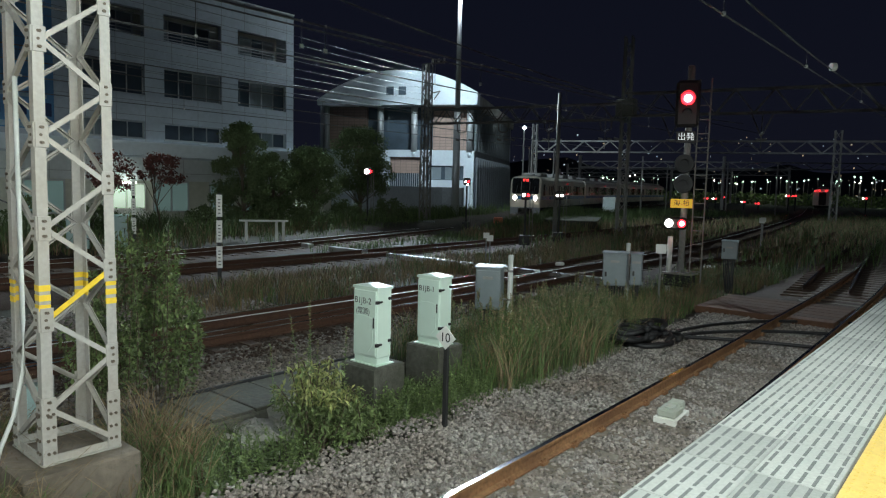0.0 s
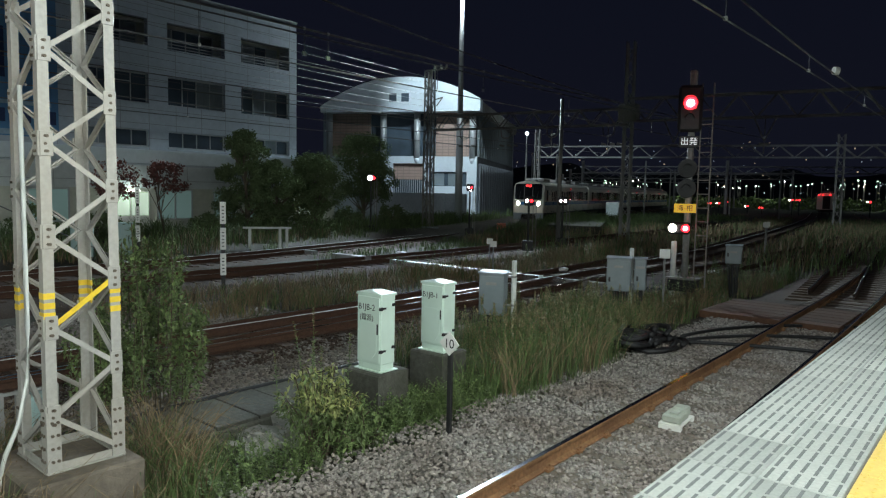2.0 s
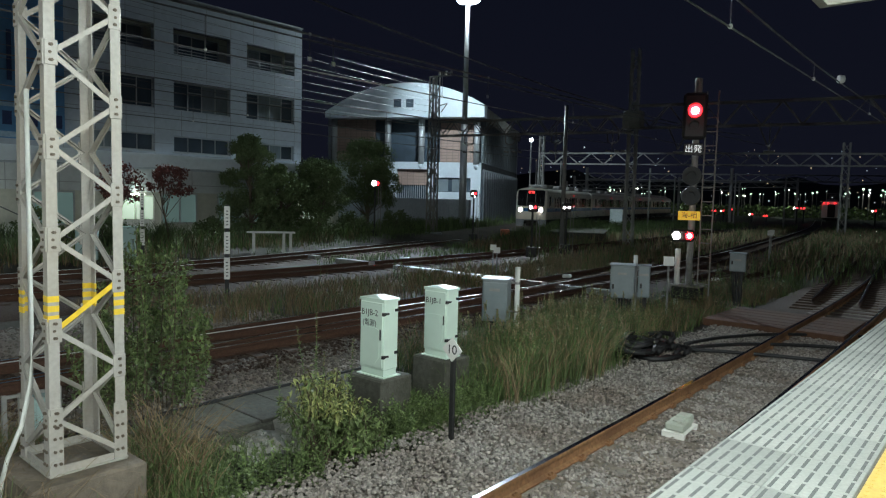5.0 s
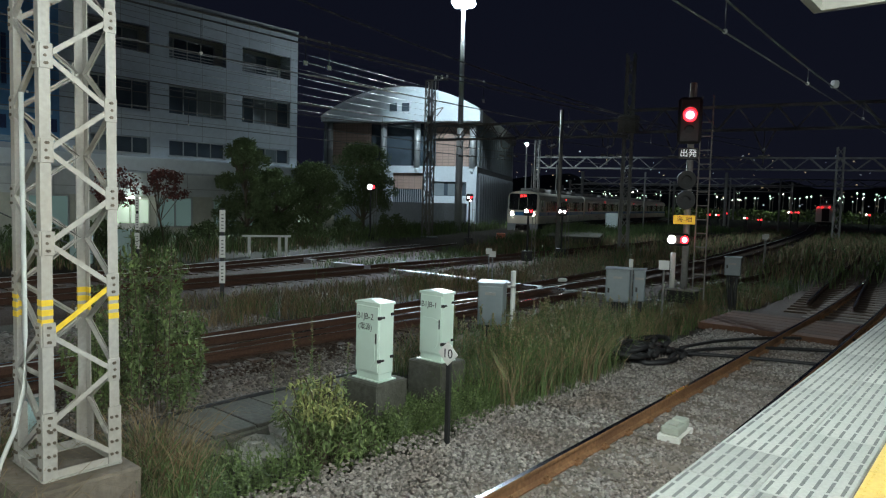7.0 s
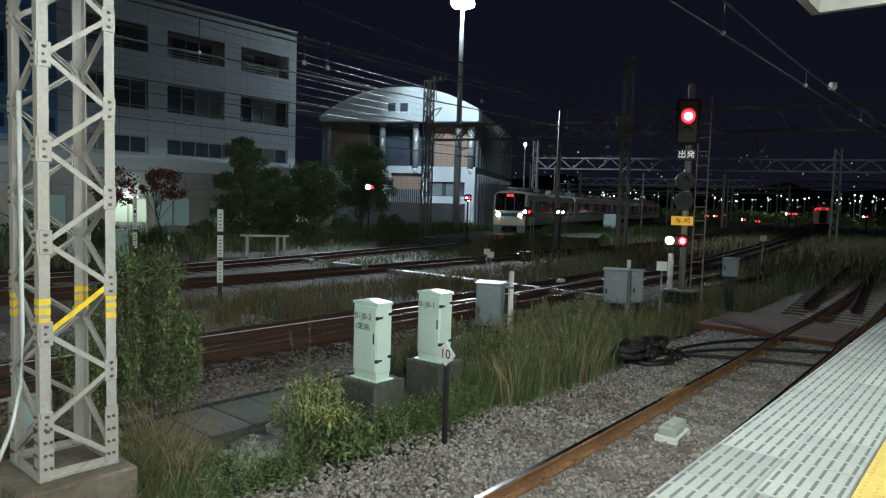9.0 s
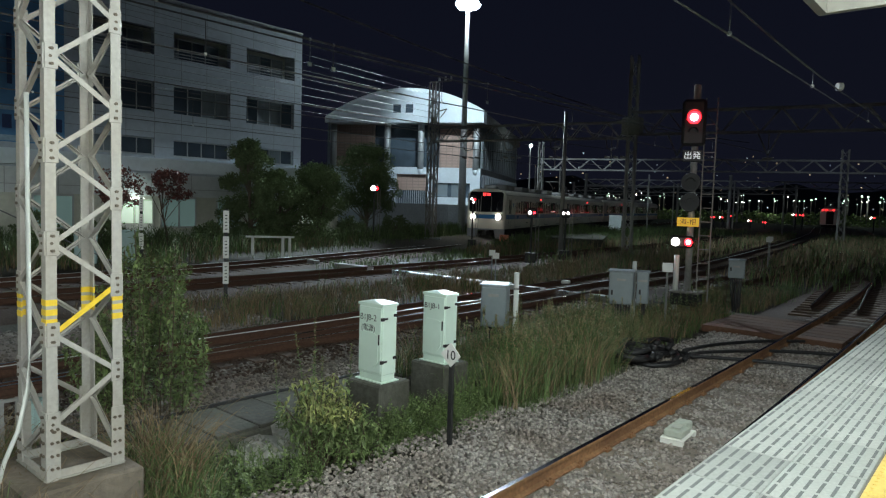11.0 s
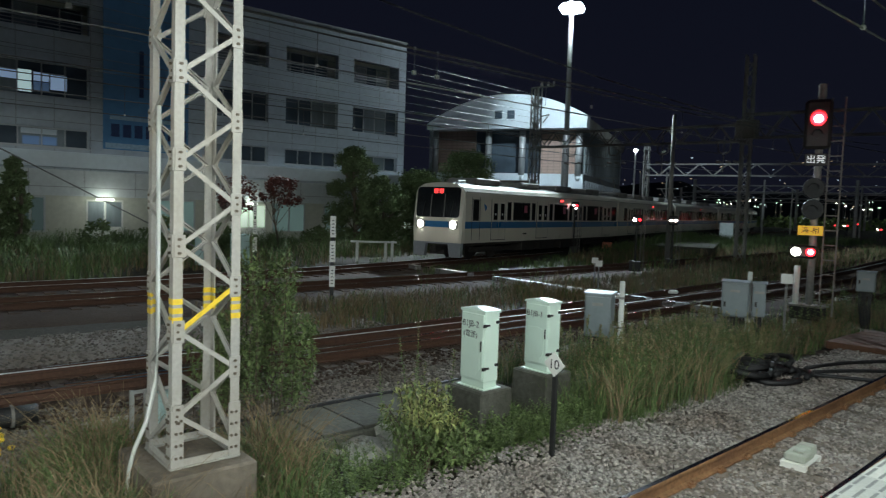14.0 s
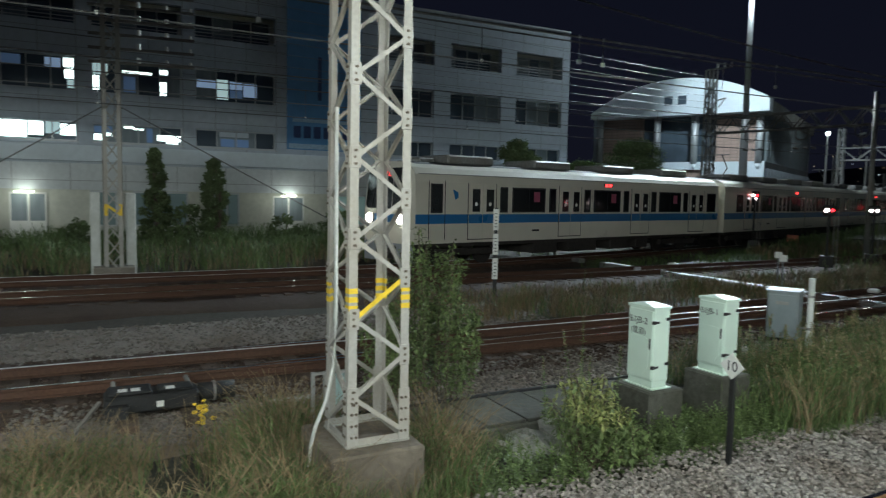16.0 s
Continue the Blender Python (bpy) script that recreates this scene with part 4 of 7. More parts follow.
# lit rooms as glowing panels on the panes, by bay: along the wall, up, and how bright; p is an unlit pale panel
ROOMS = {(0, 6): ((-3.7, -2.75, 4.84, 5.56, "w"), (-2.7, -2.12, 4.95, 5.58, "w"), (-2.04, -1.5, 5.05, 5.56, "d"), (-1.46, -0.86, 5.0, 5.5, "w"), (-3.7, -2.2, 4.81, 4.83, "d")),
         (0, 5): ((-0.15, 0.32, 4.86, 5.14, "w"), (0.36, 0.6, 5.05, 5.2, "w"), (-0.15, 0.6, 5.2, 5.5, "b"), (1.1, 1.5, 5.45, 5.54, "w"), (1.5, 1.9, 5.4, 5.47, "w"), (2.05, 2.3, 4.85, 5.5, "b"), (2.5, 3.55, 4.95, 5.22, "w"), (2.9, 3.4, 4.83, 4.94, "w")),
         (0, 4): ((5.3, 6.7, 5.3, 5.54, "p"), (5.36, 6.0, 4.83, 5.2, "b"), (6.05, 6.7, 4.83, 5.2, "b")),
         (1, 6): ((-1.28, -0.9, 8.0, 8.38, "w"), (-1.25, -0.9, 7.5, 7.95, "w"), (-1.15, -0.9, 7.08, 7.45, "d"), (-2.0, -1.4, 7.9, 8.35, "m"), (-3.7, -2.9, 7.95, 8.35, "b"), (-4.4, -3.8, 7.95, 8.3, "b")),
         (1, 5): ((-0.14, 0.46, 7.8, 8.38, "d"), (-0.14, 0.1, 7.1, 7.75, "w"), (1.06, 2.3, 7.96, 8.06, "w"), (2.6, 2.98, 8.0, 8.24, "w"), (2.6, 2.92, 7.45, 7.68, "w"), (2.6, 2.92, 7.06, 7.42, "w"), (1.1, 1.6, 7.1, 7.8, "b")),
         (1, 4): ((4.28, 5.15, 7.6, 8.0, "m"), (5.2, 5.72, 7.1, 7.55, "d"), (5.2, 5.72, 7.6, 8.05, "d"), (5.8, 6.4, 7.62, 8.0, "m"), (6.45, 7.1, 7.3, 7.95, "m"), (5.8, 6.4, 7.2, 7.58, "b")),
         (0, 7): ((-8.6, -7.0, 4.9, 5.5, "w"), (-6.6, -5.6, 5.1, 5.5, "d")), (1, 8): ((-12.8, -11.2, 7.7, 8.2, "w"),), (0, 9): ((-17, -15.2, 4.9, 5.5, "w"),)}
SHADES = {"w": M_LITWIN, "d": M_LITDIM, "m": M_LITWARM, "b": M_LITBLUE, "p": M_DOMEWALL}
for fl, (z0, z1) in enumerate(FLOORS):
    for k, (a, b) in enumerate(BAYS):
        if k == BANNER:
            continue
        deep = 1.2 if fl == 2 else 0.14
        w = part("window", Mesh().box(FX - deep - 0.06, FX - deep, a, b, z0, z0 + 0.06).box(FX - deep - 0.06, FX - deep, a, b, z1 - 0.06, z1).box(FX - deep - 0.06, FX - deep, a, a + 0.05, z0, z1).box(FX - deep - 0.06, FX - deep, b - 0.05, b, z0, z1), M_ALU, ob_)
        n = 4
        for i in range(n):
            y0, y1 = a + 0.05 + (b - a - 0.1) * i / n, a + 0.05 + (b - a - 0.1) * (i + 1) / n
            m = M_WIN if rng.random() < 0.62 else M_CURTAIN
            part("pane", Mesh().box(FX - deep - 0.05, FX - deep - 0.03, y0, y1, z0 + 0.06, z1 - 0.06), m, w)
            part("mullion", Mesh().box(FX - deep - 0.06, FX - deep + 0.01, y1 - 0.025, y1 + 0.025, z0 + 0.06, z1 - 0.06), M_ALU, w)
            if fl == 1 and i % 2 == (k % 2):
                part("transom", Mesh().box(FX - deep - 0.055, FX - deep, y0, y1, z1 - 0.5, z1 - 0.45), M_ALU, w)
        for c0, c1, d0, d1, how in ROOMS.get((fl, k), ()):
            part("lit_pane", Mesh().box(FX - deep - 0.03, FX - deep - 0.024, max(c0, a + 0.06), c1, d0, d1), SHADES[how], w, "bright panel set on the window pane")
        if fl == 2:
            part("balcony_floor", Mesh().box(FX - 1.3, FX - 0.35, a, b, z0 - 0.1, z0 - 0.005), M_CONC, w)
            part("balcony_back", Mesh().box(FX - 1.5, FX - 1.28, a - 0.5, b + 0.5, z0 - 0.1, z1 + 0.2), M_GROUNDWALL, w)
            rl = Mesh()
            for z in (0.12, 0.28, 0.44):
                rl.bar((FX - 0.1, a, z0 + z), (FX - 0.1, b, z0 + z), 0.04, 0.04)
            part("balcony_rail", rl, M_ALU, w)
        elif fl == 0:
            part("sill", Mesh().box(FX, FX + 0.06, a - 0.05, b + 0.05, z0 - 0.05, z0), M_ALU, w)
# ground floor doors and windows
for y, wd, door in ((-2.75, 1.4, True), (8.65, 1.6, True), (15.8, 2.0, True), (26.95, 1.3, True), (-5.5, 0.8, False), (0.2, 1.1, False), (2.6, 2.4, False), (5.6, 1.2, False), (12.0, 1.8, False), (18.2, 2.0, False), (21.2, 1.5, False), (23.6, 1.8, False), (-9, 2.0, False), (-13, 2.0, False), (-18, 2.0, False)):
    z0, z1 = (0.45, 2.38) if door else (0.95, 2.5)
    d = part("entrance_door" if door else "ground_window", Mesh().box(FX - 0.02, FX + 0.05, y - wd / 2, y - wd / 2 + 0.07, z0, z1).box(FX - 0.02, FX + 0.05, y + wd / 2 - 0.07, y + wd / 2, z0, z1).box(FX - 0.02, FX + 0.05, y - wd / 2, y + wd / 2, z1, z1 + 0.08).box(FX - 0.02, FX + 0.05, y - 0.04, y + 0.04, z0, z1).box(FX - 0.02, FX + 0.04, y - wd / 2, y + wd / 2, z0, z0 + (0.75 if door else 0.06)), M_WHITE if door else M_ALU, ob_)
    for s in (-1, 1):
        c = y + s * wd / 4
        part("pane", Mesh().box(FX - 0.015, FX + 0.012, c - wd / 4 + 0.07, c + wd / 4 - 0.04, z0 + (0.76 if door else 0.07), z1 - 0.01), (M_DIMROOM if y < 11 else M_DIMROOM2) if not door else (M_LITDOOR if y > 12 else M_CURTAIN), d)
    if door:
        lamp = thing("door_lamp", (FX + 0.52, y - 0.1, 2.44), 0, "bright fluorescent lamp over an entrance door", "wall lamp", "door lamps")
        part("tube", Mesh().box(-0.07, 0.07, -0.36, 0.36, 0.0, 0.09, c=0.03), M_LAMP, lamp)
        part("bracket", Mesh().box(-0.5, -0.07, -0.05, 0.05, 0.03, 0.09), M_ALU, lamp)
        point_lamp("door_light", (FX + 0.95, y - 0.1, 2.36), 15, FLUO, 0.15)
# blue banner down the facade
by0, by1 = BAYS[BANNER][0] - 0.55, BAYS[BANNER][1] + 0.05
bn = thing("banner", (FX + 0.06, 0, 0), 0, "tall blue cloth banner with a telephone line in dark print", "banner")
part("cloth", Mesh().box(0, 0.02, by0, by1, 4.85, 12.4), M_BANNER, bn)
part("print", Mesh().box(0.02, 0.024, by0 + 0.3, by1 - 0.3, 6.25, 6.42), M_BANNERPALE, bn, "pale printed line")
for i in range(7):
    part("print", Mesh().box(0.02, 0.024, by0 + 0.35 + i * 0.52, by0 + 0.72 + i * 0.52, 5.45, 6.05), M_BANNERTXT, bn, "dark printed bar")
part("print", Mesh().box(0.02, 0.024, by0 + 0.1, by1 - 0.1, 4.9, 5.15), M_BANNERPALE, bn)
part("print", Mesh().box(0.02, 0.024, by0 + 1.6, by0 + 1.8, 7.4, 9.6), M_BANNERTXT, bn)

# ---- white building with the arched gable ----
dm = thing("arched_building", (-40.4, 52.2, 0), 27, "white building with an arched roof and brick panels", "building")
# local x runs along the gable to the left (negative), local y back
W, D = 16.2, 26.0
GL = -W + 0.35
arc = [(GL + (0.4 - GL) * i / 24, 13.78 - 2.45 * abs(2 * i / 24 - 1.06) ** 2.05) for i in range(25)]
part("gable", Mesh().prism(arc + [(0.4, 10.45), (GL, 10.45)], -1.2, 0.3, 1), M_DOMEWALL, dm, "white arched gable")
part("roof", Mesh().prism([(x, z - 0.12) for x, z in arc] + [(0.3, 10.46), (GL, 10.46)], 0.3, D, 1), M_GALV2, dm)
for x0, x1 in ((-W + 0.9, -W + 5.0), (-4.3, -0.8)):
    part("brick_panel", Mesh().box(x0, x1, 0.6, 0.9, 6.2, 10.45), M_BRICK, dm, "pinkish brick panel")
part("glazing", Mesh().box(-W + 5.0, -4.3, 1.0, 1.2, 6.2, 10.45), M_WIN, dm)
for x in (-W + 0.8, -9.6, -6.1, -0.5):
    part("column", Mesh().cyl((x, 0.1, 6.0), (x, 0.1, 10.45), 0.32, n=14), M_ALU, dm, smooth=True)
    part("column_foot", Mesh().cyl((x, 0.1, 5.5), (x, 0.1, 6.0), 0.15, 0.32, n=14), M_DOMEWALL, dm, smooth=True)
for wall_box in ((-W + 6.3, -W + 7.6, 0.0, 0.4, 0, 6.2), (-W + 11.0, 0.0, 0.0, 0.4, 4.7, 6.2), (-W + 7.6, -W + 11.0, 0.0, 0.4, 5.5, 6.2), (-W + 10.8, -W + 11.4, 0.0, 0.4, 0, 5.5), (-1.0, 0.0, 0.0, 0.4, 0, 4.7), (-W + 11.4, -1.0, 0.0, 0.4, 2.2, 3.3), (-W + 11.4, -1.0, 0.0, 0.4, 0, 0.8), (-W, -W + 6.3, 0.3, 0.6, 0, 6.2)):
    part("wall_panel", Mesh().box(*wall_box), M_DOMEWALL, dm)
part("window", Mesh().box(-W + 11.4, -1.0, 0.25, 0.35, 0.8, 4.7), M_WIN, dm)
for x in (-3.9, -2.3):
    for z in (3.35, 0.85):
        part("blind", Mesh().box(x - 0.6, x + 0.6, 0.2, 0.245, z, z + 1.25), M_CURTAIN, dm)
part("porch", Mesh().box(-W + 7.6, -W + 10.8, 0.35, 0.5, 3.9, 5.5), M_BRICK, dm)
part("porch_grille", Mesh().box(-W + 7.6, -W + 10.8, 0.45, 0.6, 0, 3.9), M_WIN, dm)
for i in range(14):
    part("grille_bar", Mesh().box(-W + 7.7 + i * 0.22, -W + 7.75 + i * 0.22, 0.36, 0.42, 0, 3.9), M_ALU, dm)
for x in (-8.25, -7.0):
    part("gable_window", Mesh().box(x - 0.38, x + 0.38, -1.24, -1.19, 11.4, 12.2), M_WIN, dm)
# side wall and fins take a darker grey than the white gable
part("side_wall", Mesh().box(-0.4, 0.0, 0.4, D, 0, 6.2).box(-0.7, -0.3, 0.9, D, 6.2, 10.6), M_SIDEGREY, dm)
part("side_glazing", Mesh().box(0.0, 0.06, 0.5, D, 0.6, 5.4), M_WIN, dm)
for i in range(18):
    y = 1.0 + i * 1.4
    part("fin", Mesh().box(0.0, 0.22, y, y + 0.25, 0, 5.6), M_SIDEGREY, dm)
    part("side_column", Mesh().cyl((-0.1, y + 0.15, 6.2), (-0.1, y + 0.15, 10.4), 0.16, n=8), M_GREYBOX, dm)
part("back_wall", Mesh().box(-W, 0, D - 0.3, D, 0, 10.9).box(-W - 0.1, -W + 0.2, 0.6, D, 0, 10.9), M_DOMEWALL, dm)
# concrete screen wall and plinth in front of it
solid("screen_wall", Mesh().box(-37.0, -36.7, 33.5, 43.5, 0, 2.6).box(-36.7, -34.6, 43.2, 43.5, 0, 2.6), M_SCREEN, "grey concrete screen wall at the yard's edge", "wall", kind="structure")
# ---- floodlight mast ----
fm = thing("floodlight_mast", (MAST[0], MAST[1], 0), 0, "tall grey steel mast with bright white floodlights", "floodlight mast")
part("shaft", Mesh().cyl((0, 0, 0), (0, 0, 8.5), 0.30, 0.25, n=16).cyl((0, 0, 8.5), (0, 0, 17.3), 0.21, 0.15, n=16), M_ALU, fm, smooth=True)
part("collar", Mesh().cyl((0, 0, 8.35), (0, 0, 8.6), 0.27, n=16), M_GALV2, fm)
part("head_frame", Mesh().bar((-0.55, 0, 17.55), (0.55, 0, 17.55), 0.1, 0.1).bar((0, -0.55, 17.55), (0, 0.55, 17.55), 0.1, 0.1), M_GALV2, fm)
for i in range(6):
    a = i * math.pi / 3
    lamp = part("lamp_head", Mesh().box(-0.22, 0.22, -0.16, 0.16, 0.25, 0.5, Matrix.Translation((0.5 * math.cos(a), 0.5 * math.sin(a), 17.62)), c=0.05), M_GALV2, fm)
    part("lens", Mesh().ball((0.55 * math.cos(a), 0.55 * math.sin(a), 17.72), 0.42, 10, 6, (1, 1, 0.8)), M_FLOOD, lamp, "glaring white lens")

# ---- masts and portal beams ----
def portal(name, a, b, z0, z1, panel, label, steel=M_DARKSTEEL, depth=0.5, chord=0.09):
    """A lattice beam between two places."""
    t = thing(name, label=label, category="portal beam", group="overhead portal beams")
    a, b = Vector((*a, 0)), Vector((*b, 0))
    n = max(2, round((b - a).length / panel))
    side = (b - a).normalized().cross(Vector((0, 0, 1))) * depth / 2
    up = Vector((0, 0, 1))
    for s in (-1, 1):
        for z in (z0, z1):
            part("chord", Mesh().bar(a + side * s + up * z, b + side * s + up * z, chord, chord), steel, t)
        for i in range(n):
            p, q = a.lerp(b, i / n) + side * s, a.lerp(b, (i + 1) / n) + side * s
            part("lacing", Mesh().bar(p + up * (z0 if i % 2 else z1), q + up * (z1 if i % 2 else z0), chord * 0.6, chord * 0.6), steel, t)
    for z in (z0, z1):
        for i in range(0, n + 1, 2):
            p = a.lerp(b, i / n) + up * z
            part("tie", Mesh().bar(p - side, p + side, chord * 0.5, chord * 0.5), steel, t)
    return t


lattice_pole("portal_mast", (-30.0, 33.55, 0), 14, 0.60, 0.55, 10.6, 0.11, 0.62, M_DARKSTEEL, "dark steel lattice mast with insulators on top", detail=False)
mast_top = thing("insulator_bracket", (-30.0, 33.55, 10.6), 14, "short bracket with three pale insulators on a mast top", "bracket")
part("arm", Mesh().bar((-0.3, 0, 0.04), (1.25, 0, 0.04), 0.08, 0.08), M_DARKSTEEL, mast_top)
for x in (0.35, 0.8, 1.2):
    part("insulator", Mesh().cyl((x, 0, 0.08), (x, 0, 0.34), 0.09, 0.06, n=8), M_WHITE, mast_top)
part("lamp_arm", Mesh().bar((0.25, 0, -1.9), (0.95, 0, -1.75), 0.06, 0.06).bar((0.95, 0, -1.75), (0.5, 0, -2.3), 0.05, 0.05), M_DARKSTEEL, mast_top)
lattice_pole("portal_mast", (-17.4, 36.6, 0), 14, 0.55, 0.50, 11.4, 0.10, 0.62, M_GALV2, "grey steel lattice mast that carries a portal beam", detail=False)
lattice_pole("portal_mast", (-23.3, 0.38, 0), 0, 0.50, 0.46, 12.5, 0.10, 0.5, M_GALV, "grey lattice mast with a yellow band and many cable arms", detail=False)
ym = [o for o in bpy.data.objects if o.name.startswith("portal_mast") and o.parent is None and abs(o.location.y - 0.38) < 0.01][0]
for s_ in (-1, 1):
    part("hazard_band", Mesh().bar((0.262, 0.2 * s_, 1.85), (0.262, 0.2 * s_, 2.2), 0.1, 0.012, (1, 0, 0)), M_YELLOW, ym, "yellow hazard band")
part("hazard_band", Mesh().bar((0.265, -0.2, 2.18), (0.265, 0.2, 1.88), 0.012, 0.08, (0, 0, 1)), M_YELLOW, ym, "yellow hazard band")
portal("portal_beam", (-30.0, 33.55), (-17.4, 36.6), 6.75, 7.65, 0.72, "dark lattice beam across the tracks")
portal("portal_beam", (-17.4, 36.6), (3.0, 41.6), 6.95, 8.2, 0.95, "dark lattice beam across the tracks")
solid("beam_joint_box", Mesh().box(-17.95, -16.85, 36.3, 36.9, 6.9, 7.9, c=0.05), M_DARKSTEEL, "dark joint box where the portal beams meet the mast", "bracket")
for a in ((3.2, 41.7),):
    lattice_pole("portal_mast", (*a, 0), 14, 0.55, 0.5, 11, 0.1, 0.62, M_GALV2, "grey steel lattice mast that carries a portal beam", detail=False)
lattice_pole("portal_mast", (-13.3, 73.8, 0), 14, 0.7, 0.65, 8.9, 0.12, 0.8, M_DARKSTEEL, "far dark lattice mast of a portal beam", detail=False)
lattice_pole("portal_mast", (-40.5, 63.1, 0), 14, 0.6, 0.55, 9.7, 0.12, 0.8, M_GALV2, "far grey lattice mast of a portal beam", detail=False)
portal("portal_beam", (-40.5, 63.1), (-13.3, 73.8), 6.7, 7.85, 1.3, "pale grey lattice beam farther along the yard", M_GALV2, chord=0.13)
portal("portal_beam", (-13.3, 73.8), (9, 82), 6.7, 7.85, 1.3, "grey lattice beam farther along the yard", M_DARKSTEEL, chord=0.13)
for k in range(3):
    y = 105 + 34 * k
    x0 = -58 - 22 * k
    portal("portal_beam", (x0, y), (x0 + 44, y + 14), 6.6, 7.6, 1.7, "distant grey lattice beam over the yard", M_GALV2, chord=0.17)
    for x, yy in ((x0, y), (x0 + 22, y + 7), (x0 + 44, y + 14)):
        part_m = solid("portal_post", Mesh().box(x - 0.2, x + 0.2, yy - 0.2, yy + 0.2, 0, 8.6), M_GALV2, "distant grey post of a portal beam", "mast", "distant portal posts")
solid("steel_pole", Mesh().cyl((-19.6, 32.9, 0), (-19.6, 32.9, 7.95), 0.13, 0.10, n=12), M_GALV2, "round grey steel pole beside the tracks", "pole", smooth=True)
for x, y, h in ((-47, 78, 8), (-35.5, 80, 7), (-60, 92, 9), (-30, 95, 7), (-22, 88, 6.5), (-42, 104, 7)):
    solid("steel_pole", Mesh().cyl((x, y, 0), (x, y, h), 0.11, n=8), M_GALV2, "distant round steel pole in the yard", "pole", "distant poles")
yl = thing("yard_lamp", (-44.2, 66.5, 0), 0, "slim yard lamp with a white light", "street lamp")
part("shaft", Mesh().cyl((0, 0, 0), (0, 0, 9.6), 0.12, 0.08, n=8), M_GALV2, yl)
part("lens", Mesh().ball((0.1, -0.1, 9.7), 0.2, 8, 5), M_FLOOD, yl)
# drop arms and insulators below the near beam
for u in (0.12, 0.338, 0.713, 0.93):
    p = Vector((-17.4, 36.6, 0)).lerp(Vector((3.0, 41.6, 0)), u)
    d = thing("drop_arm", (p.x, p.y, 6.95), 14, "vee-shaped drop arm with insulators below the beam", "drop arm", "drop arms")
    part("hanger_bar", Mesh().bar((-0.55, -0.3, 0), (-0.55, 0.3, 0), 0.07, 0.07), M_DARKSTEEL, d)
    part("hanger_bar", Mesh().bar((0.55, -0.3, 0), (0.55, 0.3, 0), 0.07, 0.07), M_DARKSTEEL, d)
    part("strut", Mesh().bar((-0.55, 0, 0), (0, 0, -1.25), 0.07, 0.07).bar((0.55, 0, 0), (0, 0, -1.25), 0.07, 0.07), M_DARKSTEEL, d)
    part("insulator", Mesh().cyl((-0.25, 0, -1.4), (0.25, 0, -1.4), 0.06, n=8), M_DARKSTEEL, d)
for u in (0.2, 0.42, 0.651, 0.913):
    p = Vector((-30.0, 33.55, 0)).lerp(Vector((-17.4, 36.6, 0)), u)
    d = thing("insulator_hanger", (p.x, p.y, 6.75), 14, "U-shaped hanger with insulators below the beam", "hanger", "insulator hangers")
    part("hanger_bar", Mesh().bar((-0.35, -0.3, 0), (-0.35, 0.3, 0), 0.07, 0.07), M_DARKSTEEL, d)
    part("hanger_bar", Mesh().bar((0.35, -0.3, 0), (0.35, 0.3, 0), 0.07, 0.07), M_DARKSTEEL, d)
    part("hoop", Mesh().tube([(-0.35, 0, 0), (-0.3, 0, -0.5), (-0.15, 0, -0.62), (0.15, 0, -0.62), (0.3, 0, -0.5), (0.35, 0, 0)], 0.04, 6), M_DARKSTEEL, d)
    for x in (-0.4, 0.1, 0.5):
        part("insulator", Mesh().cyl((x, 0, -1.05), (x + 0.28, 0, -1.12), 0.06, n=8), M_DARKSTEEL, d)
# cable arms on the mast before the office building
ca = thing("cable_arm_rack", (-23.3, 0.38, 0), 0, "rack of cable arms and insulators high on a lattice mast", "cable rack")
for i in range(7):
    z = 6.5 + i * 0.42
    part("arm", Mesh().bar((-0.1, -0.6, z), (0.1, 2.4, z + 0.05), 0.08, 0.08), M_DARKSTEEL, ca)
    for y in (0.8, 1.6, 2.3):
        part("insulator", Mesh().cyl((0, y, z + 0.04), (0, y, z + 0.22), 0.07, 0.05, n=8), M_WHITE, ca)
for y in (-0.12, 0.88):
    solid("white_column", Mesh().box(-23.75, -23.35, y - 0.14, y + 0.14, -0.1, 2.55, c=0.02), M_WHITEPOLE, "pale grey trunking column beside a lattice mast", "column", "trunking columns")
solid("mast_footing", Mesh().box(-23.8, -22.8, -0.2, 0.95, -0.3, 0.28, c=0.02), M_CONC, "brown concrete footing under a lattice mast", "footing")

# ---- overhead wires ----
def wire(name, pts, r, label, mat_=M_WIRE):
    return solid(name, Mesh().tube(pts, r, 5), mat_, label, "overhead wire", "overhead wires")


def sagging(x, z, sag, y0, y1, n=16, bend=0.0):
    return [(x - bend * max(0, y0 + (y1 - y0) * i / n - 20) ** 2, y0 + (y1 - y0) * i / n, z - sag * 4 * (i / n) * (1 - i / n)) for i in range(n + 1)]


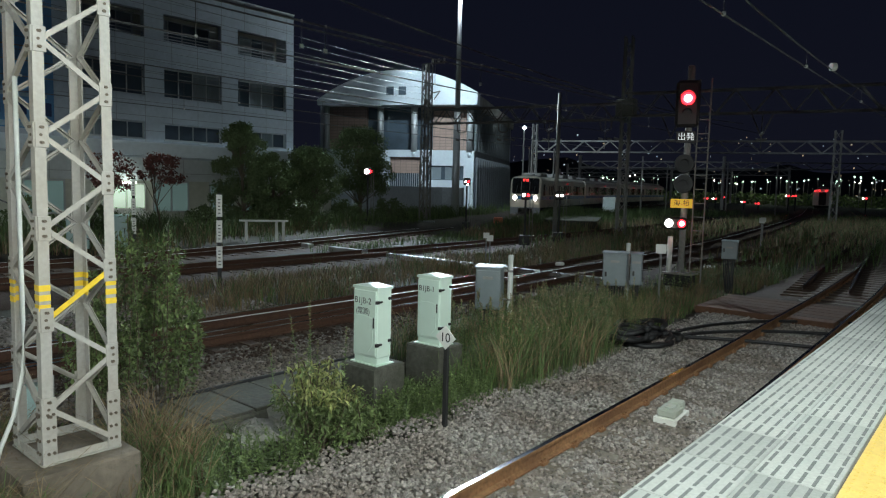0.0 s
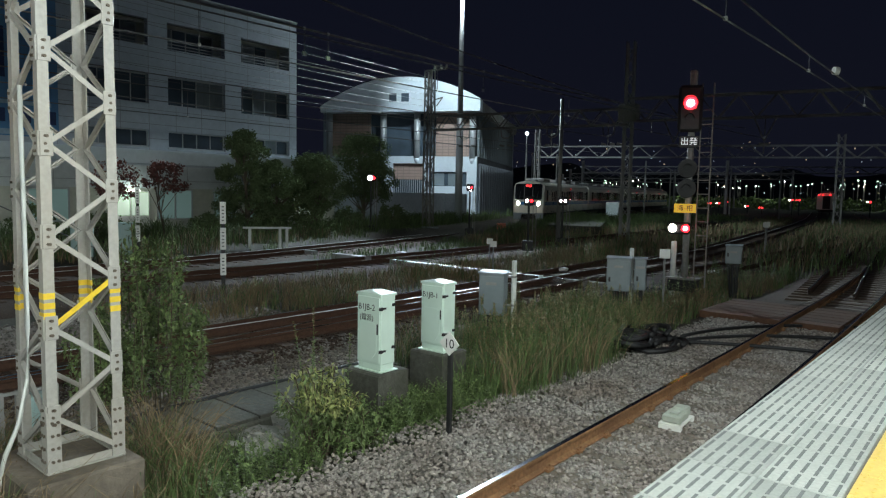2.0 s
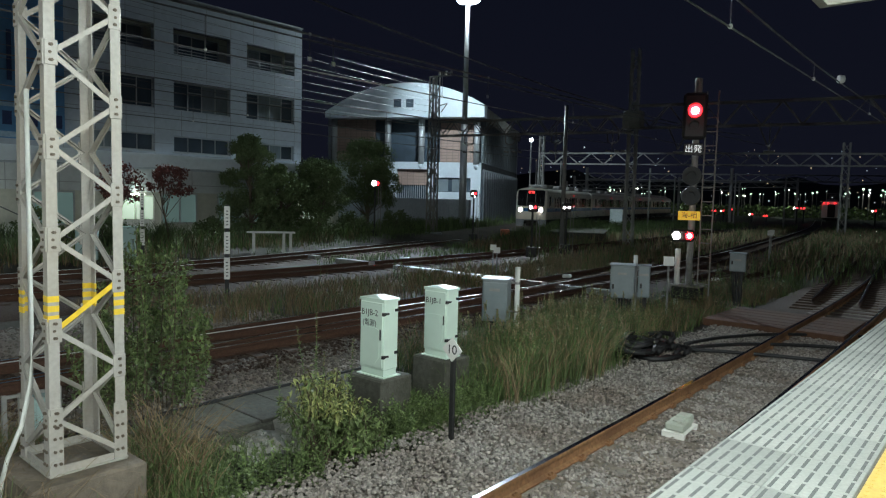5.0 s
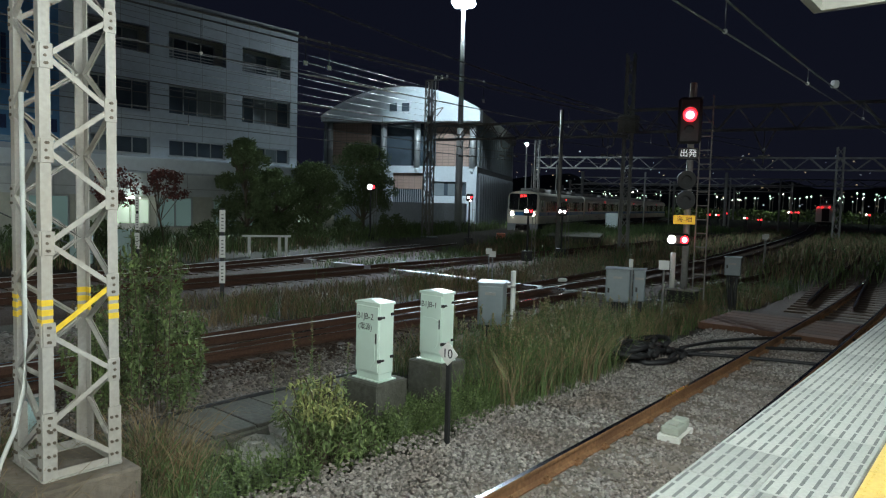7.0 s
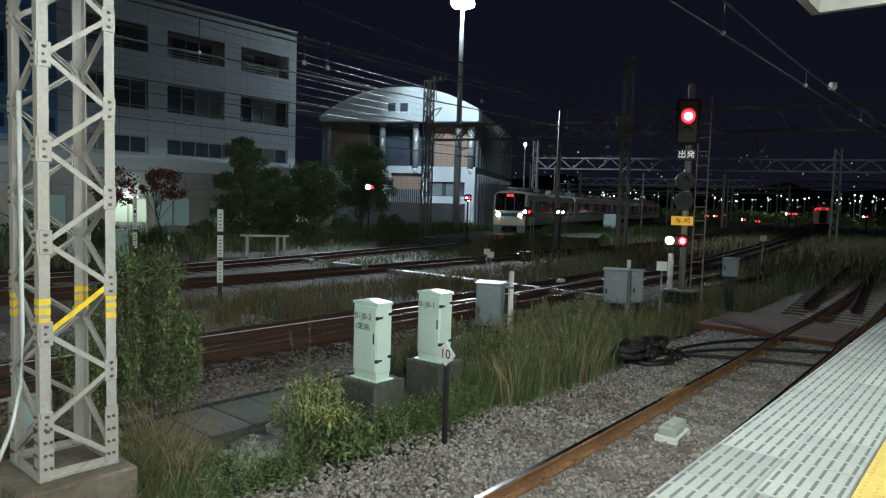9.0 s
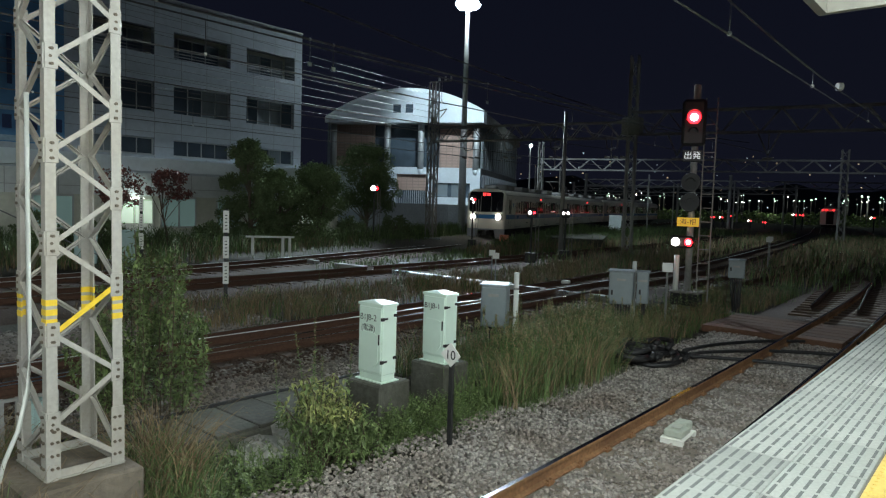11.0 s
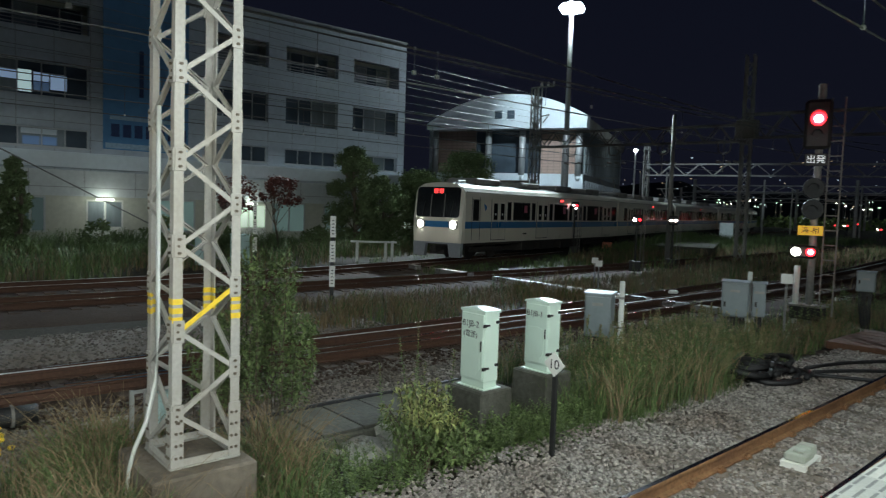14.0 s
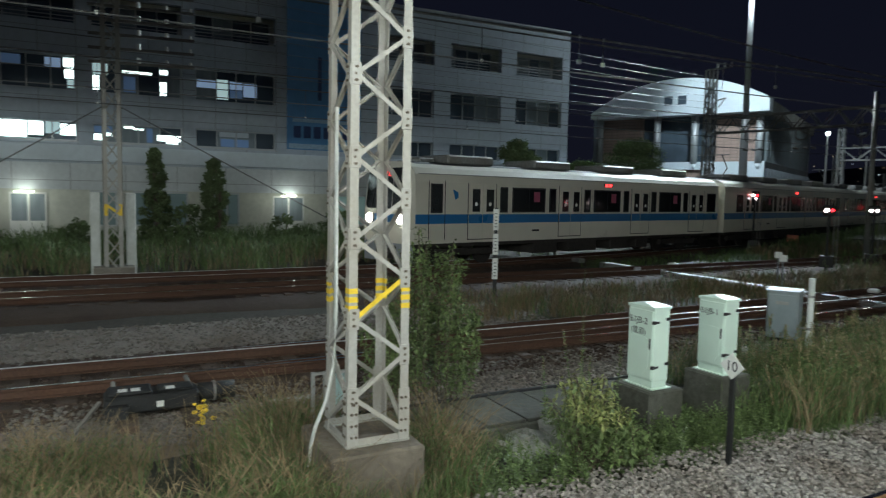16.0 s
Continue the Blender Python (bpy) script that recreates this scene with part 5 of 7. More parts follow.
def overhead_line(x, y1, zc, zm, sag, r, gaps, label, messenger=None):
    t = thing("overhead_line", label=label, category="overhead line", group="overhead lines")
    y0 = -24.0
    part("contact_wire", Mesh().tube(sagging(x, zc, 0.02, y0, y1), r, 5), M_WIRE, t)
    part("messenger_wire", Mesh().tube([(x, y, messenger(y)) for y in spaced([(y0, y1, 1.5)])] if messenger else sagging(x, zm, sag, y0, y1), r * 1.15, 5), M_WIRE, t)
    part("end_insulator", Mesh().cyl((x, y1 - 0.1, zm), (x, y1 + 0.3, zm + 0.1), 0.06, n=8), M_WHITE, t)
    part("end_rod", Mesh().bar((x, y1, zc), (x, y1, 7.1), 0.04, 0.04), M_DARKSTEEL, t)
    for y in gaps:
        u = (y - y0) / (y1 - y0)
        top, low = messenger(y) if messenger else zm - sag * 4 * u * (1 - u), zc - 0.08 * u * (1 - u)
        d = part("dropper", Mesh().cyl((x, y, low), (x, y, top), r * 0.5, n=5), M_WIRE, t)
        part("clamp", Mesh().ball((x, y, low + 0.01), 0.032, 8, 5), M_WHITE, d)
    return t


near_line = overhead_line(-2.85, 40.2, 4.84, 5.3, 0.16, 0.011, (-6, -1, 4, 8.5, 12.7, 18, 24, 31), "contact and messenger wire over the near track", lambda y: 5.06 + 0.0033 * (y - 15) ** 2 * (1 if y < 15 else 0.13))
part("round_insulator", Mesh().cyl((-2.87, 14.7, 5.12), (-2.80, 14.76, 5.12), 0.075, n=14), M_WHITE, near_line, "round white insulator")
overhead_line(-10.5, 38.3, 5.05, 5.85, 0.25, 0.014, (-12, -6, 0, 6, 12, 18, 24, 30), "contact and messenger wire over the middle track")
overhead_line(-18.5, 36.3, 5.1, 6.1, 0.3, 0.015, (-12, -6, 0, 6, 12, 18, 24, 30), "contact and messenger wire over a far track")
overhead_line(-21.8, 35.5, 5.1, 6.25, 0.3, 0.015, (-12, -6, 0, 6, 12, 18, 24, 30), "contact and messenger wire over the train's track")
wire("feeder_wire", [(-10.5, y, 6.38 - 0.075 * (y - 8) + 0.0024 * (y - 8) ** 2) for y in range(-4, 38, 3)], 0.018, "dark feeder wire above the yard")
fd = thing("feeder_line", label="thick pale feeder cable with thin hanger rods above the yard", category="overhead line", group="overhead lines")
part("feeder_cable", Mesh().tube(sagging(-18.0, 8.0, 0.13, -20, 36.3), 0.035, 6), M_GALV2, fd)
for y, z in ((3.72, 7.87), (13.98, 7.89), (14.97, 7.89), (23.58, 7.92)):
    part("hanger_rod", Mesh().cyl((-18.0, y, z - 0.8), (-18.0, y, z), 0.013, n=6), M_WIRE, fd)
    part("clip", Mesh().ball((-18.0, y, z), 0.055, 8, 5), M_WHITE, fd, "pale clip")
    part("marker_plate", Mesh().box(-18.02, -17.98, y - 0.07, y + 0.07, z - 0.87, z - 0.74), M_WHITE, fd, "small white marker plate")
for i in range(8):
    a, b = Vector((-23.3, 2.0 - 0.1 * i, 6.6 + i * 0.42)), Vector((-30.0, 33.5, 7.5 + i * 0.38))
    wire("aerial_cable", [a.lerp(b, k / 14) - Vector((0, 0, 0.5 * (k / 14) * (1 - k / 14))) for k in range(15)], 0.009, "aerial cable strung along the yard")
for i in range(5):
    wire("aerial_cable", [(-23.3, -25, 6.9 + i * 0.6), (-23.3, 0.4, 6.6 + i * 0.6)], 0.018, "aerial cable strung along the yard")
wire("guy_wire", [(-23.3, 0.2, 5.2), (-22.6, -7.5, 0)], 0.02, "stay wire of a lattice mast")
wire("guy_wire", [(-23.3, 0.6, 5.2), (-22.6, 10.5, 0)], 0.02, "stay wire of a lattice mast")
# ---- departure signal ----
sg = thing("colour_light_signal", (-6.64, 17.68, 0), 0, "tall signal mast showing red with a lit departure sign", "railway signal")
part("mast", Mesh().cyl((0, 0, -0.2), (0, 0, 5.85), 0.085, n=14), M_GALV2, sg, smooth=True)
part("finial", Mesh().box(-0.08, 0.08, -0.08, 0.08, 5.5, 5.95, c=0.03), M_GALV2, sg)
TOCAM = 20.3
head = part("signal_head", Mesh().box(-0.30, 0.30, -0.10, 0.04, 4.35, 5.55, pose(0, -0.15, 0, 0, 0, TOCAM), c=0.08), M_BLACK, sg, "black signal head")
def lens(parent, z, r, m, name="lens", x=0.0):
    p = pose(0, -0.15, 0, 0, 0, TOCAM)
    part(name, Mesh().cyl(p @ Vector((x, -0.10, z)), p @ Vector((x, -0.125, z)), r, n=20), m, parent, "lit lens" if m in (M_RED, M_WHITELIGHT) else "dark lens")
    hood = Mesh()
    for i in range(9):
        a = math.pi * (i / 8)
        b = math.pi * ((i + 1) / 8)
        if i < 8:
            q = [p @ Vector((x + math.cos(t) * (r + 0.02), yy, z + math.sin(t) * (r + 0.02))) for t, yy in ((a, -0.10), (b, -0.10), (b, -0.32), (a, -0.32))]
            q2 = [p @ Vector((x + math.cos(t) * (r + 0.03), yy, z + math.sin(t) * (r + 0.03))) for t, yy in ((a, -0.10), (b, -0.10), (b, -0.32), (a, -0.32))]
            hood.add(q + q2, [(0, 1, 2, 3), (7, 6, 5, 4), (0, 3, 7, 4), (1, 5, 6, 2), (2, 6, 7, 3)])
    part("hood", hood, M_BLACK, parent)
    if m == M_RED:
        part("core", Mesh().cyl(p @ Vector((x, -0.125, z)), p @ Vector((x, -0.129, z)), r * 0.62, n=16), M_REDCORE, parent, "hot centre of the lit lens")
lens(head, 5.08, 0.165, M_RED)
lens(head, 4.70, 0.09, M_GASKET)
nm = part("name_board", Mesh().box(-0.24, 0.24, -0.06, 0.0, 3.95, 4.25, pose(0, -0.15, 0, 0, 0, TOCAM), c=0.01), M_BLACK, sg, "dark departure board")
lettering("lit_sign_text", "出発", 0.21, glow("lit_characters", (0.9, 0.95, 0.95), 0.5), nm, pose(0, -0.15, 0, 0, 0, TOCAM) @ Matrix.Translation((0, -0.065, 4.1)) @ Matrix.Rotation(radians(90), 4, "X"), "white characters")
p_ = pose(0, -0.15, 0, 0, 0, TOCAM)
head2 = part("lower_head", Mesh().cyl(p_ @ Vector((0, 0.04, 3.42)), p_ @ Vector((0, -0.10, 3.42)), 0.25, 0.235, n=24).cyl(p_ @ Vector((0, 0.04, 2.90)), p_ @ Vector((0, -0.099, 2.90)), 0.25, 0.235, n=24), M_BLACK, sg, "unlit black round signal heads")
lens(head2, 3.42, 0.09, M_GASKET)
lens(head2, 2.9, 0.09, M_GASKET)
yb = part("yellow_board", Mesh().box(-0.27, 0.27, -0.03, 0.0, 2.27, 2.50, pose(0, -0.2, 0, 0, 0, TOCAM), c=0.004), glow("lit_yellow_board", (1.0, 0.55, 0.03), 0.35), sg, "yellow route board with black characters")
lettering("board_text", "海-相", 0.17, M_BLACK, yb, pose(0, -0.2, 0, 0, 0, TOCAM) @ Matrix.Translation((0, -0.034, 2.385)) @ Matrix.Rotation(radians(90), 4, "X"))
hd3 = part("shunt_head", Mesh().box(-0.42, 0.14, -0.06, 0.06, 1.70, 2.02, pose(0, -0.15, 0, 0, 0, TOCAM), c=0.05), M_BLACK, sg, "low shunting signal head")
lens(hd3, 1.86, 0.105, M_WHITELIGHT, "lens", -0.30)
lens(hd3, 1.86, 0.10, M_RED, "lens", 0.02)
part("side_pipe", Mesh().cyl((-0.28, -0.1, -0.2), (-0.28, -0.1, 1.5), 0.07, n=12), M_WHITEPOLE, sg, smooth=True)
part("control_box", Mesh().box(-0.36, 0.36, -0.25, 0.15, 0.20, 0.52, c=0.02), M_BLACK, sg, "dark equipment box")
part("platform_grating", Mesh().box(-0.4, 0.4, -0.3, 0.2, 0.52, 0.56), M_DARKSTEEL, sg)
ld = Mesh()
for i in range(14):
    ld.bar((0.2, 0.1, 0.6 + i * 0.36), (0.5, 0.1, 0.6 + i * 0.36), 0.025, 0.025)
ld.bar((0.2, 0.1, 0.3), (0.2, 0.1, 5.6), 0.03, 0.03).bar((0.5, 0.1, 0.3), (0.5, 0.1, 5.6), 0.03, 0.03)
part("ladder", ld, M_DARKSTEEL, sg)
point_lamp("red_glow", (-6.1, 16.6, 5.0), 3, (1.0, 0.03, 0.08), 0.1)

def small_signal(place, turn, h, lights, label):
    t = thing("shunting_signal", place, turn, label, "railway signal", "small signals")
    part("post", Mesh().cyl((0, 0, -0.1), (0, 0, h), 0.05, n=10), M_BLACK, t)
    hd = part("head", Mesh().box(-0.22, 0.22, -0.08, 0.08, h - 0.22, h + 0.22, c=0.06), M_BLACK, t)
    for x, z, m, r in lights:
        part("lens", Mesh().cyl((x, -0.08, h + z), (x, -0.10, h + z), r, n=12), m, hd, "lit lens")
    part("ladder", Mesh().bar((0.2, 0, 0.2), (0.2, 0, h), 0.03, 0.03).bar((0.34, 0, 0.2), (0.34, 0, h), 0.03, 0.03).bar((0.2, 0, h * 0.5), (0.34, 0, h * 0.5), 0.03, 0.03).bar((0.2, 0, h * 0.75), (0.34, 0, h * 0.75), 0.03, 0.03), M_DARKSTEEL, t)
    part("relay_case", Mesh().box(-0.25, 0.25, -0.2, 0.2, 0.1, 0.55, c=0.02), M_BLACK, t)
    return t


small_signal((-28.7, 27.1, 0.15), 46, 3.28, ((-0.06, 0.0, M_PINKLIGHT, 0.15), (0.13, 0.0, M_RED, 0.10)), "small signal showing white and red lights")
small_signal((-25.4, 32.2, 0), 38, 3.0, ((-0.08, 0.0, M_PINKLIGHT, 0.06), (0.1, 0.0, M_RED, 0.06), (0.05, -0.18, M_PINKLIGHT, 0.05)), "small signal on a dark post with a ladder")
small_signal((-17.0, 25.9, 0), 33, 2.37, ((-0.09, 0.0, M_PINKLIGHT, 0.08), (0.12, 0.0, M_RED, 0.06)), "small signal on a dark post showing white and red")
small_signal((-17.0, 28.9, 0), 31, 2.37, ((-0.11, 0.0, M_PINKLIGHT, 0.065), (0.11, 0.0, M_PINKLIGHT, 0.065)), "small signal on a dark post showing two pale lights")
solid("relay_case", Mesh().box(-0.55, 0.55, -0.3, 0.3, 0, 0.45, pose(-28.8, 32.4, 0.0, 0, 0, 40), c=0.03), M_GREYBOX, "pale grey equipment case beside a mast", "equipment case")
solid("relay_case", Mesh().box(-0.3, 0.3, -0.3, 0.3, 0, 0.65, pose(-27.0, 37.8, 0.0, 0, 0, 40), c=0.03), M_ORANGE, "faded orange equipment case beside the track", "equipment case")
# black post with white number plates
def striped_post(place, turn, z0, label):
    t = thing("marker_post", place, turn, label, "marker post", "marker posts")
    part("post", Mesh().box(-0.05, 0.05, -0.03, 0.03, -0.2, z0 + 1.98), M_BLACK, t)
    for k in range(3):
        p = part("plate", Mesh().box(-0.075, 0.075, -0.045, -0.032, z0 + k * 0.68, z0 + k * 0.68 + 0.58, c=0.003), M_WHITE, t, "white plate with dark marks")
        for j in range(5):
            part("mark", Mesh().box(-0.028, 0.028, -0.05, -0.046, z0 + k * 0.68 + 0.08 + j * 0.09, z0 + k * 0.68 + 0.105 + j * 0.09), M_BLACK, p)
    return t


striped_post((-15.96, 9.74, 0), 58, 0.38, "black post with three white plates of dark marks")
striped_post((-23.9, 11.2, 0.1), 64, 0.62, "black post with three white plates of dark marks")
# low fence, crossing strip, small signs
fc = thing("low_fence", (-25.4, 17.7, 0), 55, "low weathered white fence rail on three posts", "fence")
part("top_rail", Mesh().box(-1.05, 1.05, -0.04, 0.04, 0.92, 1.0), M_WHITEPOLE, fc)
for x in (-0.75, 0.55, 0.85):
    part("post", Mesh().box(x - 0.06, x + 0.06, -0.05, 0.05, -0.1, 0.92), M_WHITEPOLE, fc)
cr = thing("trough_crossing", label="long pale cable trough laid across the tracks", category="cable trough")
for a, b in ((-23.0, -22.4), (-21.1, -19.1), (-17.8, -11.25), (-11.0, -10.0), (-9.85, -7.4)):
    part("cover", Mesh().box(a, b, 17.80, 18.10, -0.2, 0.13, c=0.01), M_PLATE, cr)
for x, y in ((-14.5, 19.6), (-13.6, 18.6)):
    ss = thing("small_sign", (x, y, 0), 38, "small white marker plate on a thin post", "sign", "small marker signs")
    part("post", Mesh().cyl((0, 0, -0.1), (0, 0, 0.95), 0.022, n=8), M_GALV2, ss)
    part("plate", Mesh().box(-0.11, 0.11, -0.03, -0.02, 0.85, 1.05), M_WHITE, ss)
for x, y, h in ((-6.31, 15.5, 1.42), (-8.5, 32, 1.6), (-9.5, 36, 1.5)):
    ss = thing("small_sign", (x, y, 0), 24, "small pale plate on a thin post among weeds", "sign", "small marker signs")
    part("post", Mesh().cyl((0, 0, -0.1), (0, 0, h), 0.025, n=8), M_GALV2, ss)
    part("plate", Mesh().box(-0.12, 0.12, -0.035, -0.025, h - 0.2, h + 0.02), M_WHITE, ss)
for x, y in ((-19.8, 20.5), (-10.2, 22.0), (-12.0, 20.5), (-8.0, 24.0)):
    solid("rail_bond_box", Mesh().box(-0.2, 0.2, -0.13, 0.13, 0.0, 0.12, pose(x, y, 0.02, 0, 0, 20), c=0.04), M_WHITE, "small white box between the rails", "track box", "track boxes")
# point machine beside the middle track
pm = thing("point_machine", (-8.72, 0.6, 0), 0, "black point machine with rods beside a track", "point machine")
part("housing", Mesh().box(-0.2, 0.2, -0.62, 0.42, 0.06, 0.27, c=0.03), M_BLACK, pm)
part("cover", Mesh().box(-0.17, 0.17, -0.58, -0.1, 0.272, 0.32, c=0.02), M_BLACK, pm)
part("cover", Mesh().box(-0.15, 0.15, -0.04, 0.36, 0.272, 0.305, c=0.015), M_BLACK, pm)
part("gear_box", Mesh().box(0.2, 0.36, -0.6, -0.36, 0.02, 0.2, c=0.02), M_BLACK, pm)
part("motor", Mesh().cyl((0.0, 0.42, 0.19), (0.0, 0.86, 0.19), 0.11, n=18), M_BLACK, pm, smooth=True)
part("motor_flange", Mesh().cyl((0.0, 0.6, 0.19), (0.0, 0.63, 0.19), 0.125, n=18), M_DARKSTEEL, pm)
for y_, z_ in ((-0.42, 0.324), (-0.28, 0.324), (0.1, 0.309)):
    part("plate", Mesh().box(0.02, 0.14, y_ - 0.05, y_ + 0.05, z_ - 0.003, z_ + 0.003), M_WHITE, pm, "small pale maker's plate")
part("plate", Mesh().box(0.2, 0.206, -0.06, 0.02, 0.12, 0.19), M_WHITE, pm, "small pale maker's plate")
part("wedge_bar", Mesh().bar((0.1, -0.66, 0.22), (0.55, -0.95, -0.02), 0.04, 0.03), M_GALV2, pm)
part("rod", Mesh().cyl((-0.2, -0.5, 0.12), (-1.3, -0.5, 0.1), 0.03).cyl((-0.2, 0.4, 0.12), (-1.3, 0.4, 0.1), 0.03), M_DARKSTEEL, pm)
for y_ in (-0.38, 0.32):
    part("bearer", Mesh().box(-1.0, 0.62, y_ - 0.11, y_ + 0.11, -0.12, 0.058, c=0.008), M_WOODSLEEP, pm)
# yard platform, pale box, far parts
solid("yard_walkway", Mesh().box(-2.0, 2.0, -9, 9, 0, 0.55, pose(-27.4, 49.5, 0, 0, 0, 25), c=0.03), M_DARKCONC, "low concrete walkway between far tracks", "walkway")
solid("lit_cabinet", Mesh().box(-0.7, 0.7, -0.5, 0.5, 0, 1.9, pose(-36.3, 73.0, 0.0, 0, 0, 30), c=0.05), mat("pale_lit_cabinet", (0.75, 0.9, 0.82), 0.5), "pale green equipment cabinet lit by the floodlight", "cabinet")
for x, y, h in ((-25.2, 11.2, 1.15), (-25.4, 9.9, 1.2)):
    tc_ = thing("teal_cabinet", (x, y, 0.15), 65, "pale teal steel cabinet below the office building", "cabinet", "teal cabinets")
    part("body", Mesh().box(-0.36, 0.36, -0.25, 0.25, 0, h, c=0.02), M_TEAL, tc_)
    part("door", Mesh().box(-0.32, 0.32, -0.27, -0.25, 0.08, h - 0.06, c=0.006), M_TEAL, tc_)
    part("lid", Mesh().box(-0.39, 0.39, -0.29, 0.28, h, h + 0.04, c=0.01), M_TEAL, tc_)
    part("handle", Mesh().box(0.22, 0.25, -0.3, -0.27, h * 0.45, h * 0.6), M_BLACK, tc_)
# ---- the train ----
CAR, HALF = 19.6, 1.42
SECTION = [(-1.40, 0.86), (-1.42, 1.3), (-1.42, 2.95), (-1.38, 3.2), (-1.24, 3.42), (-0.95, 3.56), (-0.5, 3.63), (0, 3.65), (0.5, 3.63), (0.95, 3.56), (1.24, 3.42), (1.38, 3.2), (1.42, 2.95), (1.42, 1.3), (1.40, 0.86)]
DOORS = (-6.55, -1.75, 3.05, 7.75)


def side_window(t, s, y, w, z0=1.97, z1=2.80, split=False):
    x = s * (HALF + 0.004)
    fr = part("window", Mesh().box(min(x, x + s * 0.012), max(x, x + s * 0.012), y - w / 2 - 0.05, y + w / 2 + 0.05, z0 - 0.05, z1 + 0.05, c=0.003), M_GASKET, t)
    xs = x + s * 0.012
    n = 2 if split else 1
    for i in range(n):
        a, b = y - w / 2 + w * i / n + 0.012, y - w / 2 + w * (i + 1) / n - 0.012
        part("pane", Mesh().box(min(xs, xs + s * 0.006), max(xs, xs + s * 0.006), a, b, z0, z1), M_TRAINGLASS, fr, "dark tinted pane")


def side_door(t, s, y):
    x = s * (HALF + 0.002)
    for k in (-1, 1):
        a, b = (y - 0.66, y - 0.01) if k < 0 else (y + 0.01, y + 0.66)
        leaf = part("door_leaf", Mesh().box(min(x, x + s * 0.02), max(x, x + s * 0.02), a, b, 1.0, 2.92, c=0.006), M_CREAM, t)
        xs = x + s * 0.02
        part("door_glass", Mesh().box(min(xs, xs + s * 0.006), max(xs, xs + s * 0.006), a + 0.17, b - 0.12, 1.95, 2.75), M_TRAINGLASS, leaf, "dark door window")
        part("sticker", Mesh().cyl((xs + s * 0.006, (a + b) / 2 + 0.02, 2.22), (xs + s * 0.008, (a + b) / 2 + 0.02, 2.22), 0.07, n=12), M_WHITE, leaf, "round white door sticker")
        part("door_stripe", Mesh().box(min(xs, xs + s * 0.003), max(xs, xs + s * 0.003), a, b, 1.54, 1.86), M_BLUE, leaf, "blue stripe")
    part("door_gap", Mesh().box(min(x, x + s * 0.004), max(x, x + s * 0.004), y - 0.70, y - 0.665, 0.98, 2.95).box(min(x, x + s * 0.004), max(x, x + s * 0.004), y + 0.665, y + 0.70, 0.98, 2.95).box(min(x, x + s * 0.006), max(x, x + s * 0.006), y - 0.70, y + 0.70, 0.955, 0.985), M_GASKET, t)


def bogie(t, y):
    b = part("bogie", Mesh().box(-1.05, -0.85, y - 1.5, y + 1.5, 0.38, 0.62, c=0.03).box(0.85, 1.05, y - 1.5, y + 1.5, 0.38, 0.62, c=0.03).box(-0.9, 0.9, y - 0.25, y + 0.25, 0.4, 0.75), M_UNDER, t)
    for yy in (y - 1.05, y + 1.05):
        part("wheelset", Mesh().cyl((-0.62, yy, 0.43), (-0.5, yy, 0.43), 0.43, n=20).cyl((0.5, yy, 0.43), (0.62, yy, 0.43), 0.43, n=20).cyl((-0.6, yy, 0.43), (0.6, yy, 0.43), 0.08, n=10), M_UNDER, b)


